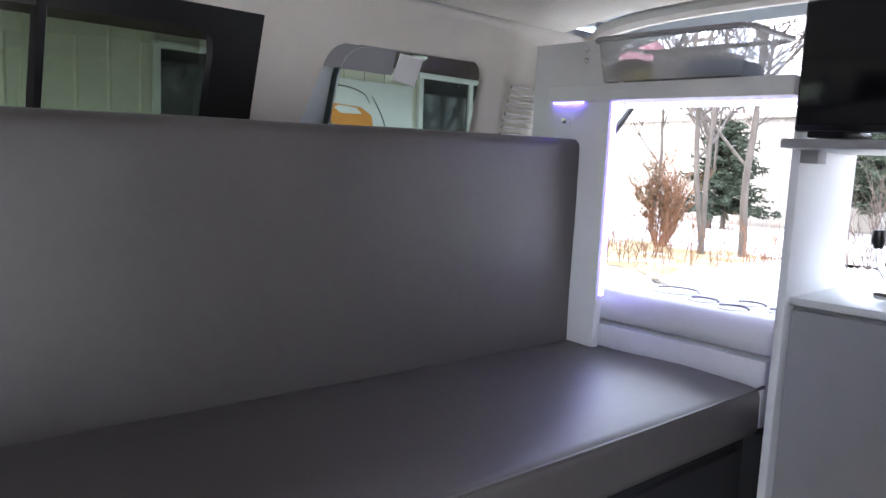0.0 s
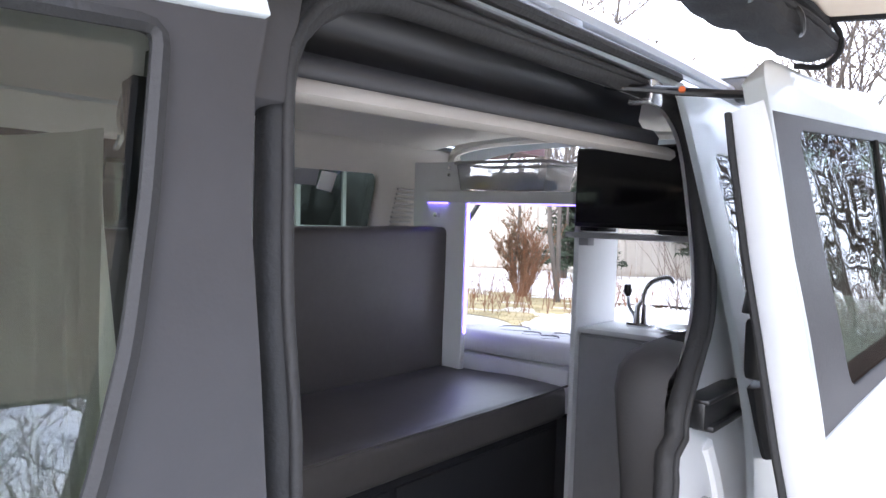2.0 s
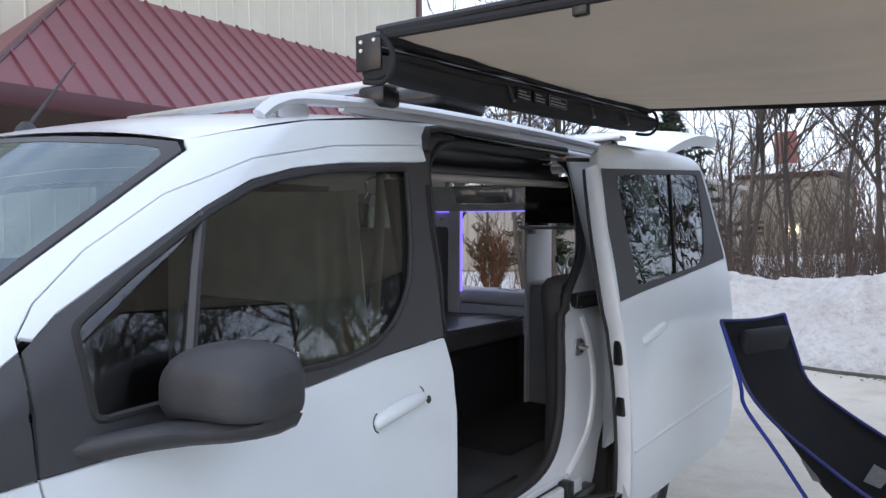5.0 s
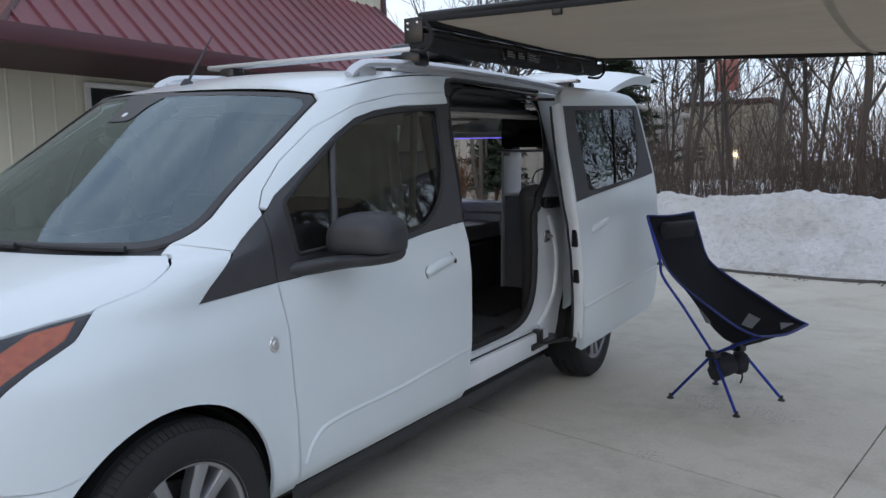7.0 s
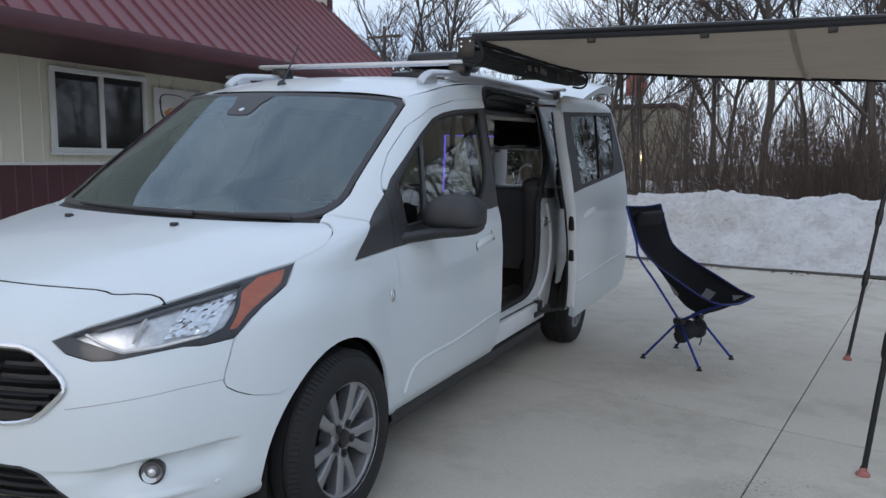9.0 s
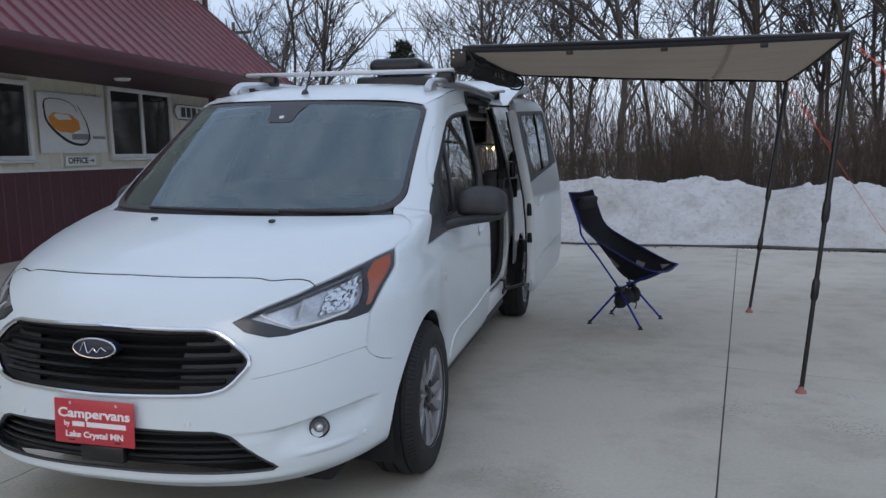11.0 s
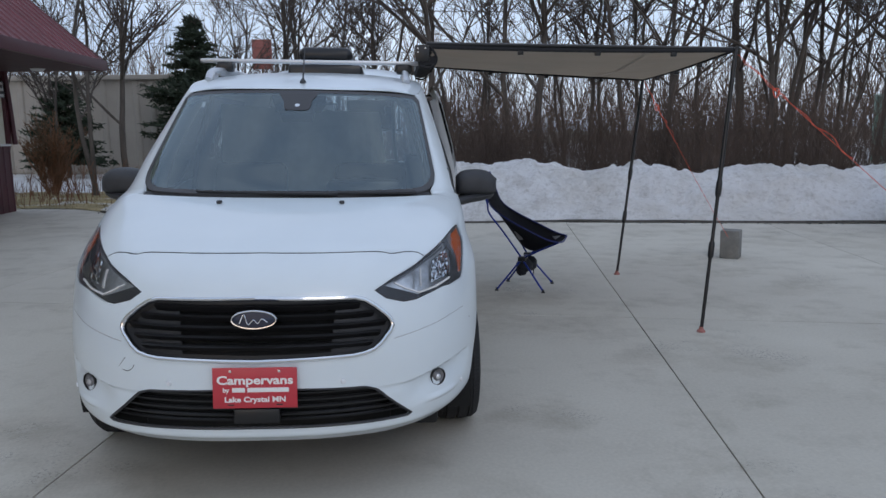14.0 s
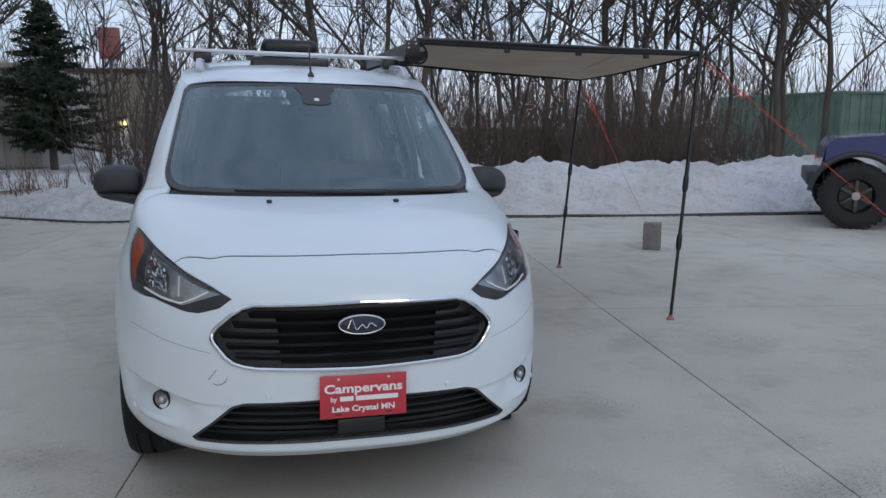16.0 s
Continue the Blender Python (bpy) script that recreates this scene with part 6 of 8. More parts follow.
binbox = thing("storage_bin", "milky clear open plastic storage bin with cloths and paper inside", "storage bin", m=VM)
bm = bmesh.new()
rows = []
for z, k in ((1.599, 0.90), (1.605, 0.92), (1.692, 1.0)):
    rows.append([bm.verts.new((-0.17 + 0.185 * k * cx, 4.47 + 0.11 * k * cy, z)) for cx, cy in ((-1, -0.85), (-0.9, -1), (0.9, -1), (1, -0.85), (1, 0.85), (0.9, 1), (-0.9, 1), (-1, 0.85))])
for a, b in zip(rows, rows[1:]):
    for j in range(8):
        bm.faces.new((a[j], a[(j + 1) % 8], b[(j + 1) % 8], b[j]))
bm.faces.new(rows[0])
part("bin_body", bm, M_BIN, binbox).visible_shadow = False
bm = bmesh.new()
ring = [(-0.17 + 0.188 * cx, 4.47 + 0.113 * cy, 1.695) for cx, cy in ((-1, -0.85), (-0.9, -1), (0.9, -1), (1, -0.85), (1, 0.85), (0.9, 1), (-0.9, 1), (-1, 0.85), (-1, -0.85))]
tube(bm, ring, 0.006, 8, False)
part("bin_rim", bm, M_BINLID, binbox)
for name, m0, b0 in (("folded_cloth", M_BROWNCLOTH, (-0.32, -0.26, 4.40, 4.52, 1.605, 1.654)), ("folded_cloth", M_YELLOW, (-0.30, -0.23, 4.385, 4.45, 1.605, 1.625)), ("paper_roll", M_PAPER, (-0.24, -0.07, 4.42, 4.54, 1.605, 1.664)), ("folded_cloth", M_BLUECLOTH, (-0.14, -0.01, 4.385, 4.50, 1.605, 1.637)), ("folded_cloth", M_GREYLAM, (-0.27, -0.08, 4.47, 4.55, 1.605, 1.667))):
    bm = bmesh.new()
    box(bm, *b0, 0.012, seg=3)
    part(name, bm, m0, binbox)

cooler = thing("cooler_box", "white lidded cooler box with round cup recesses", "cooler", m=VM)
bm = bmesh.new()
cushion(bm, -0.44, 0.092, 4.46, 4.72, 1.016, 1.096, 0.03, 0.0)
part("cooler_lid", bm, M_COOLER, cooler, angle=60)
for cx, cy, r in ((-0.25, 4.63, 0.06), (-0.14, 4.57, 0.036), (-0.05, 4.54, 0.036), (-0.05, 4.63, 0.034), (0.04, 4.60, 0.034)):
    bm = bmesh.new()
    lathe(bm, [(r, 1.0975), (r * 0.96, 1.0965), (r * 0.9, 1.092), (0.0, 1.092)], Matrix.Translation((cx, cy, 0)), 24)
    part("cup_recess", bm, M_GREYLAM if r > 0.05 else M_COOLER, cooler)
    bm = bmesh.new()
    tube(bm, [(cx + r * math.cos(a), cy + r * math.sin(a), 1.0972) for a in np.linspace(0.2, 2.9, 12)], 0.003, 6)
    part("recess_edge", bm, M_GREYLAM, cooler)
bm = boxes((-0.44, 0.078, 4.46, 4.72, 0.86, 1.012), bevel=0.012)
part("cooler_body", bm, M_COOLER, cooler)

cab = thing("galley_cabinet", "white galley cabinet with a grey door", "cabinet", m=VM)
bm = boxes((0.112, 0.13, 4.395, 4.68, 0.476, 1.735), bevel=0.003)
part("side_board", bm, M_SHELFWHITE, cab)
bm = boxes((0.131, 0.70, 4.43, 4.70, 0.476, 1.148), bevel=0.003)
part("carcass", bm, M_GREYLAM, cab)
bm = boxes((0.135, 0.56, 4.412, 4.429, 0.50, 1.14), bevel=0.003)
part("cabinet_door", bm, M_GREYLAM, cab)
bm = boxes((0.131, 0.62, 4.30, 4.62, 1.453, 1.47), bevel=0.002)
part("tv_ledge", bm, M_GREYLAM, cab)
bm = boxes((0.131, 0.165, 4.39, 4.43, 1.428, 1.452), bevel=0.002)
part("ledge_bracket", bm, M_GREYLAM, cab)
bm = boxes((0.52, 0.54, 4.40, 4.412, 1.04, 1.07), bevel=0.003)
part("door_catch", bm, M_PLASTIC, cab)
top = thing("worktop", "grey-white laminate worktop with an inset sink", "worktop", m=VM)
bm = boxes((0.131, 0.70, 4.41, 4.70, 1.149, 1.165), bevel=0.003)
part("worktop_board", bm, M_SHELFWHITE, top)
bm = bmesh.new()
lathe(bm, [(0.132, 0.004), (0.128, 0.010), (0.118, 0.006), (0.112, -0.002), (0.104, -0.005), (0.0, -0.0055)], Matrix.Translation((0.462, 4.575, 1.171)) @ Matrix.Diagonal((1, 0.8, 1, 1)), 32)
part("sink_bowl", bm, M_STEEL, top)
fau = thing("hand_pump_faucet", "chrome hand-pump faucet with a black lever knob", "faucet", m=VM)
bm = bmesh.new()
box(bm, 0.245, 0.325, 4.515, 4.565, 1.171, 1.186, 0.004)
tube(bm, [(0.285, 4.54, 1.18), (0.285, 4.54, 1.235), (0.292, 4.54, 1.25)], [0.024, 0.021, 0.015], 12)
part("pump_body", bm, M_CHROME, fau)
bm = bmesh.new()
tube(bm, smooth_line([(0.29, 4.54, 1.235), (0.293, 4.54, 1.275), (0.307, 4.545, 1.31), (0.335, 4.55, 1.328), (0.368, 4.55, 1.335), (0.388, 4.55, 1.318)], 5), 0.008, 10)
part("spout", bm, M_CHROME, fau)
bm = bmesh.new()
tube(bm, [(0.265, 4.54, 1.20), (0.243, 4.54, 1.235), (0.238, 4.54, 1.272)], 0.006, 8)
part("lever", bm, M_CHROME, fau)
bm = bmesh.new()
tube(bm, [(0.238, 4.54, 1.268), (0.237, 4.54, 1.282), (0.236, 4.54, 1.305)], [0.008, 0.014, 0.011], 10)
part("lever_knob", bm, M_PLASTIC, fau)

tv = thing("television", "small black flat television on a ledge", "television", m=VM)
tdir = Vector((0.979, -0.204, -0.01)).normalized()
tn = Vector((-0.204, -0.979, 0)).normalized()
TVM = Matrix.Translation((0.115, 4.385, 1.732)) @ Matrix(((tdir.x, -tn.x, 0, 0), (tdir.y, -tn.y, 0, 0), (tdir.z, 0, 1, 0), (0, 0, 0, 1)))
bm = bmesh.new()
box(bm, 0, 0.44, 0.0, 0.035, -0.245, 0, 0.006, m=TVM)
part("casing", bm, M_PLASTIC, tv)
bm = bmesh.new()
box(bm, 0.008, 0.432, -0.004, 0.001, -0.232, -0.008, 0.0015, m=TVM)
part("screen", bm, M_SCREEN, tv)
for x in (0.05, 0.33):
    bm = bmesh.new()
    box(bm, x, x + 0.07, -0.03, 0.06, -0.257, -0.244, 0.003, m=TVM)
    part("foot", bm, M_PLASTIC, tv)

# ---- ground ----
# the slabs lie askew to the van, and their cross joints are not quite square to the long ones
GX, GY = Vector((0.972, -0.234, 0)), Vector((0.1455, 0.9894, 0))
GM = Matrix(((GX.x, GY.x, 0, 2.345), (GX.y, GY.y, 0, 2.79), (0, 0, 1, 0), (0, 0, 0, 1)))


def ground_sheet():
    bm = bmesh.new()
    n = 60
    def ax(i):
        t = i / n * 2 - 1
        return math.copysign(abs(t) ** 2.4 * 400, t)
    vs = [[bm.verts.new((ax(i), ax(j) + 8, -0.03)) for j in range(n + 1)] for i in range(n + 1)]
    for i in range(n):
        for j in range(n):
            bm.faces.new((vs[i][j], vs[i + 1][j], vs[i + 1][j + 1], vs[i][j + 1]))
    return part("ground", bm, M_EARTH)


tagged(ground_sheet(), "patchy dead grass and old snow", "ground", kind="structure")

pavement = thing("pavement", "pale concrete parking pad with tooled joints", "pavement", kind="structure")
bm = boxes((-14.6, 14.6, -18.0, 6.04, -0.10, -0.012), (-14.6, -5.84, 6.0, 12.0, -0.10, -0.013), bevel=0)
bmesh.ops.transform(bm, matrix=GM, verts=bm.verts)
part("joint_bed", bm, M_JOINT, pavement)
slabs = {}
for i in range(-5, 5):
    for j in range(-3, 1):
        w, l = 2.92, 6.0
        key = "slab"
        if key not in slabs:
            b2 = bmesh.new()
            box(b2, 0.0036, w - 0.0036, 0.006, l - 0.006, -0.09, 0.0, 0.0015, seg=1)
            bmesh.ops.transform(b2, matrix=GM.to_3x3().to_4x4(), verts=b2.verts)
            finish(b2)
            me = bpy.data.meshes.new("slab")
            b2.to_mesh(me)
            b2.free()
            me.materials.append(M_CONCRETE)
            slabs[key] = me
        piece("slab", slabs[key], pavement, Matrix.Translation(GM @ Vector((i * w, j * l, random.uniform(-0.0015, 0.0015)))))


for i in (-5, -4, -3):
    piece("slab", slabs["slab"], pavement, Matrix.Translation(GM @ Vector((i * 2.92, 6.0, -0.001))))
EDGE = Curve1([(-14, 14.5), (-8, 13.2), (-6, 12.8), (-4, 10.95), (-2.5, 9.95), (0, 9.4), (1.3, 8.97), (3.7, 8.69), (6, 8.05), (7.1, 7.85), (8.4, 7.66), (10, 7.45), (16, 7.0)])


def edge_y(x):
    return EDGE(x)


# ---- snow bank along the back of the pad ----
def snow_bank():
    bm = bmesh.new()
    nx, ny = 420, 56
    grid = []
    for i in range(nx + 1):
        x = -5.1 + 21.1 * i / nx
        row = []
        for j in range(ny + 1):
            t = j / ny
            y = edge_y(x) + 0.12 + t * 4.6
            ridge = 0.62 + 0.30 * noise.noise(Vector((x * 0.30, 3.1, 0))) + 0.16 * noise.noise(Vector((x * 0.9, 7.7, 0)))
            if x < -1:
                ridge *= max(0.06, min(0.75, 0.75 + (x + 1.6) * 0.2))
            prof = math.sin(min(1, t / 0.36) * math.pi / 2) ** 1.15 if t < 0.36 else 0.35 + 0.65 * math.cos((t - 0.36) / 0.64 * math.pi / 2) ** 1.5
            z = ridge * prof * 1.25
            z += (0.10 * noise.noise(Vector((x * 1.7, y * 1.7, 1))) + 0.085 * noise.noise(Vector((x * 3.6, y * 4.2, 4))) + 0.05 * abs(noise.noise(Vector((x * 8, y * 8, 2)))) + 0.035 * noise.noise(Vector((x * 15, y * 15, 9)))) * min(1, t * 9)
            row.append(bm.verts.new((x, y + 0.10 * noise.noise(Vector((x * 1.3, 0, 5))), max(z, -0.05) if j else -0.05)))
        grid.append(row)
    for a, b in zip(grid, grid[1:]):
        for j in range(ny):
            bm.faces.new((a[j], b[j], b[j + 1], a[j + 1]))
    return part("snow_bank", bm, M_SNOW, angle=80)


def debris_strip():
    """Wet grit and dead leaves along the foot of the bank."""
    rnd = random.Random(31)
    bm = bmesh.new()
    last = None
    for i in range(261):
        x = -5.0 + 21.0 * i / 260
        y = edge_y(x) + 0.10 * noise.noise(Vector((x * 1.3, 0, 5)))
        w = 0.05 + 0.05 * noise.noise(Vector((x * 2.2, 3, 0))) + 0.03 * rnd.random()
        row = [bm.verts.new((x, y + 0.10 - w, 0.003)), bm.verts.new((x, y + 0.06, 0.03)), bm.verts.new((x, y + 0.24, 0.012))]
        if last:
            bm.faces.new((last[0], row[0], row[1], last[1]))
            bm.faces.new((last[1], row[1], row[2], last[2]))
        last = row
    for _ in range(900):
        x = rnd.uniform(-5, 16)
        y = edge_y(x) + rnd.gauss(0.0, 0.10)
        r = rnd.uniform(0.006, 0.02)
        a = rnd.uniform(0, 6.28)
        vs = [bm.verts.new((x + r * math.cos(a + k * 2.1), y + r * math.sin(a + k * 2.1), 0.004)) for k in range(3)] + [bm.verts.new((x, y, 0.004 + r * 0.7))]
        for k in range(3):
            bm.faces.new((vs[k], vs[(k + 1) % 3], vs[3]))
    return part("debris_strip", bm, mat("wet_grit", (0.075, 0.066, 0.056), 0.9, var=0.4, scale=5, bump=0.6, bscale=60, fine=0.2), recalc=False, angle=40)


tagged(debris_strip(), "dark wet grit along the foot of the snow bank", "debris", kind="stuff")
tagged(snow_bank(), "ploughed bank of old dirty snow along the pad", "snow bank", kind="stuff")

# ---- office building ----
WX, WY0, WY1 = -6.85, -6.0, 12.62
office = thing("office_building", "cream and burgundy steel office building with a deep porch roof", "building", m=None)


def ribbed(bm, y0, y1, z0, z1, x, pitch=0.23, depth=0.018, rib=0.03):
    ys = []
    y = y0
    while y < y1:
        for dy, d in ((0, 0), (pitch - rib * 2, 0), (pitch - rib * 1.5, depth), (pitch - rib * 0.5, depth)):
            if y + dy < y1:
                ys.append((y + dy, d))
        y += pitch
    ys.append((y1, 0))
    lo = [bm.verts.new((x + d, yy, z0)) for yy, d in ys]
    hi = [bm.verts.new((x + d, yy, z1)) for yy, d in ys]
    for i in range(len(ys) - 1):
        bm.faces.new((lo[i], lo[i + 1], hi[i + 1], hi[i]))


bm = bmesh.new()
ribbed(bm, WY0, WY1, 1.30, 7.0, WX, 0.30, 0.012, 0.02)
part("upper_siding", bm, M_CREAM, office, angle=20)
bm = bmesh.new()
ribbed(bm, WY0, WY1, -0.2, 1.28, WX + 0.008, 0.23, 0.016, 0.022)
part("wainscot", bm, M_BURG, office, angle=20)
bm = boxes((WX - 9.0, WX - 0.02, WY0, WY1 - 0.001, -0.2, 6.98), bevel=0)
part("wall_core", bm, M_CREAM, office)
bm = boxes((WX, WX + 0.05, WY0, WY1, 1.27, 1.31), bevel=0.004)
part("wainscot_ledge", bm, M_WINFRAME, office)
bm = boxes((WX - 0.08, WX + 0.055, WY1 - 0.10, WY1 + 0.03, 1.31, 7.0), bevel=0.006)
part("corner_trim", bm, M_BURG, office)
bm = bmesh.new()
tube(bm, smooth_line([(WX + 0.09, WY1 - 0.05, 2.86), (WX + 0.09, WY1 - 0.05, 2.6), (WX + 0.09, WY1 + 0.02, 2.0), (WX + 0.09, WY1 + 0.08, 1.3)], 4), 0.05, 6)
part("downspout", bm, M_BURG, office)
# porch roof
EX, EZ, TZ = -4.9, 2.84, 4.62
RY0, RY1, HIP = 3.72, 12.55, 2.0
roof = new("porch_roof")
roof.parent = office
bm = bmesh.new()
c = [bm.verts.new(v) for v in ((EX, RY0, EZ), (EX, RY1, EZ), (WX, RY1 - 0.25, TZ), (WX, RY0 + HIP, TZ), (WX, RY0, EZ), (WX, RY1, EZ))]
bm.faces.new((c[0], c[1], c[2], c[3]))
bm.faces.new((c[0], c[3], c[4]))
bm.faces.new((c[1], c[5], c[2]))
part("roof_deck", bm, M_BURGROOF, roof)
slope = Vector((WX - EX, 0, TZ - EZ))
nrm = Vector((TZ - EZ, 0, EX - WX)).normalized()
y = RY0 + 0.2
while y < RY1 - 0.05:
    t0, t1 = 0.0, 1.0
    if y < RY0 + HIP:
        t1 = (y - RY0) / HIP
    if y > RY1 - 0.25:
        t1 = (RY1 - y) / 0.25
    if t1 > 0.06:
        bm = bmesh.new()
        a, b = Vector((EX, y, EZ)), Vector((EX, y, EZ)) + slope * t1
        q = []
        for p in (a, b):
            q.append([bm.verts.new(p + nrm * h + Vector((0, d, 0))) for d, h in ((-0.02, 0.0), (-0.01, 0.03), (0.01, 0.03), (0.02, 0.0))])
        for j in range(3):
            bm.faces.new((q[0][j], q[1][j], q[1][j + 1], q[0][j + 1]))
        bm.faces.new(q[0])
        part("roof_rib", bm, M_BURGROOF, roof)
    y += 0.3
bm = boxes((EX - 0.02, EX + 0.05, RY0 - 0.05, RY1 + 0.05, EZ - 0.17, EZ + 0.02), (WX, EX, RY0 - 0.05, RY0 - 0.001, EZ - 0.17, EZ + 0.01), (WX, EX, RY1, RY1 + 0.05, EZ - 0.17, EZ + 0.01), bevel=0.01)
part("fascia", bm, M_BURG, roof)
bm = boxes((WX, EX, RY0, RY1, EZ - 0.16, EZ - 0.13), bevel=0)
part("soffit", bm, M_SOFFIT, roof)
for a, b in (((EX, RY0, EZ), (WX, RY0 + HIP, TZ)), ((EX, RY1, EZ), (WX, RY1 - 0.25, TZ))):
    bm = bmesh.new()
    tube(bm, [a, b], 0.035, 6)
    part("hip_cap", bm, M_BURG, roof)
for y in (8.4, 12.0):
    bm = bmesh.new()
    lathe(bm, [(0.0, -0.04), (0.10, -0.035), (0.13, 0.0)], Matrix.Translation((-5.9, y, EZ - 0.165)), 20)
    part("soffit_light", bm, M_WINFRAME, roof)


def office_window(y0, y1, z0, z1):
    w = new("window")
    w.parent = office
    t = 0.07
    x = WX + 0.012
    bm = boxes((x, x + 0.06, y0, y1, z0, z0 + t), (x, x + 0.06, y0, y1, z1 - t, z1), (x, x + 0.06, y0, y0 + t, z0 + t, z1 - t), (x, x + 0.06, y1 - t, y1, z0 + t, z1 - t), (x, x + 0.05, (y0 + y1) / 2 - 0.035, (y0 + y1) / 2 + 0.035, z0 + t, z1 - t), bevel=0.006)
    part("frame", bm, M_WINFRAME, w)
    bm = boxes((x, x + 0.10, y0 - 0.03, y1 + 0.03, z0 - 0.035, z0), bevel=0.006)
    part("sill", bm, M_WINFRAME, w)
    for a, b in ((y0 + t, (y0 + y1) / 2 - 0.03), ((y0 + y1) / 2 + 0.03, y1 - t)):
        bm = boxes((x + 0.005, x + 0.015, a, b, z0 + t, z1 - t), bevel=0)
        part("pane", bm, M_WINGLASS, w)


office_window(5.78, 7.45, 1.44, 2.60)
office_window(9.19, 11.05, 1.455, 2.67)

# ---- signs on the office ----
sign = thing("logo_sign", "white signboard with an orange van emblem in a black arc", "sign")
SX = WX + 0.03
bm = boxes((SX, SX + 0.02, 7.60, 9.10, 1.55, 2.47), bevel=0.004)
part("board", bm, M_SIGN, sign)


def flat(name, pts, material, parent, x, d=0.004):
    """A thin flat shape on a wall that faces +x, from (y, z) points."""
    bm = bmesh.new()
    f = bm.faces.new([bm.verts.new((x, y, z)) for y, z in pts])
    r = bmesh.ops.extrude_face_region(bm, geom=[f])
    bmesh.ops.translate(bm, vec=(d, 0, 0), verts=[v for v in r["geom"] if isinstance(v, bmesh.types.BMVert)])
    return part(name, bm, material, parent)


FX = SX + 0.021
bm = bmesh.new()
tube(bm, smooth_line([(FX, 7.72, 2.30), (FX, 7.74, 2.05), (FX, 7.95, 1.85), (FX, 8.25, 1.70), (FX, 8.55, 1.68), (FX, 8.68, 1.80), (FX, 8.62, 2.05), (FX, 8.45, 2.30)], 6), [0.012 + 0.02 * math.sin(math.pi * i / 42) for i in range(43)], 6, flat=0.3)
part("arc", bm, M_BLACKINK, sign)
bm = bmesh.new()
tube(bm, smooth_line([(FX, 7.70, 2.22), (FX, 7.76, 2.36), (FX, 8.05, 2.38), (FX, 8.32, 2.32), (FX, 8.42, 2.20)], 5), 0.014, 6, flat=0.3)
part("roof_line", bm, M_BLACKINK, sign)
flat("emblem_body", [(7.80, 2.10), (7.92, 2.17), (8.28, 2.15), (8.45, 2.06), (8.48, 1.92), (8.30, 1.86), (8.00, 1.88), (7.84, 1.96)], M_ORANGEINK, sign, FX)
flat("emblem_glass", [(7.90, 2.12), (7.97, 2.155), (8.22, 2.14), (8.30, 2.07), (8.0, 2.06)], M_SIGN, sign, FX + 0.004)
flat("wordmark_bar", [(8.28, 1.76), (8.28, 1.85), (8.70, 1.85), (8.70, 1.76)], M_GREYINK, sign, FX)
flat("wordmark_bar", [(8.76, 1.775), (8.76, 1.82), (9.06, 1.82), (9.06, 1.775)], M_GREYINK, sign, FX)
office_sign = thing("office_sign", "small white sign reading office with an arrow", "sign")
bm = boxes((SX, SX + 0.015, 8.10, 8.80, 1.345, 1.50), bevel=0.003)
part("board", bm, M_SIGN, office_sign)
OM = Matrix.Translation((SX + 0.017, 8.38, 1.422)) @ pose(0, 0, 0, 90, 0, 90)
text_mesh("OFFICE", 0.13, M_BLACKINK, "lettering", office_sign, OM, 0.004, width=0.46)
flat("arrow", [(8.64, 1.416), (8.64, 1.430), (8.71, 1.430), (8.71, 1.452), (8.76, 1.423), (8.71, 1.394), (8.71, 1.416)], M_BLACKINK, office_sign, SX + 0.016, 0.003)
num = thing("address_sign", "white rounded address sign with black bars", "sign")
bm = bmesh.new()
rows = []
for x in (SX, SX + 0.025):
    ring = []
    for k in range(24):
        a = 2 * math.pi * k / 24
        cy = 11.92 + (0.62 if math.cos(a) > 0 else -0.62)
        ring.append(bm.verts.new((x, cy + 0.16 * math.cos(a), 2.335 + 0.16 * math.sin(a))))
    rows.append(ring)
for k in range(24):
    bm.faces.new((rows[0][k], rows[0][(k + 1) % 24], rows[1][(k + 1) % 24], rows[1][k]))
bm.faces.new(rows[1])
part("board", bm, M_SIGN, num, angle=30)
bm = bmesh.new()
tube(bm, [v for v in [(SX + 0.026, 11.92 + (0.62 if math.cos(a) > 0 else -0.62) + 0.145 * math.cos(a), 2.335 + 0.145 * math.sin(a)) for a in np.linspace(0, 2 * math.pi, 41)]], 0.008, 6, False)
part("border", bm, M_BLACKINK, num)
for y0, y1, z0, z1 in ((11.38, 11.52, 2.24, 2.43), (11.57, 11.71, 2.24, 2.43), (11.76, 11.90, 2.24, 2.43), (12.0, 12.48, 2.36, 2.42), (12.0, 12.52, 2.25, 2.31)):
    flat("writing_bar", [(y0, z0), (y0, z1), (y1, z1), (y1, z0)], M_BLACKINK, num, SX + 0.026)

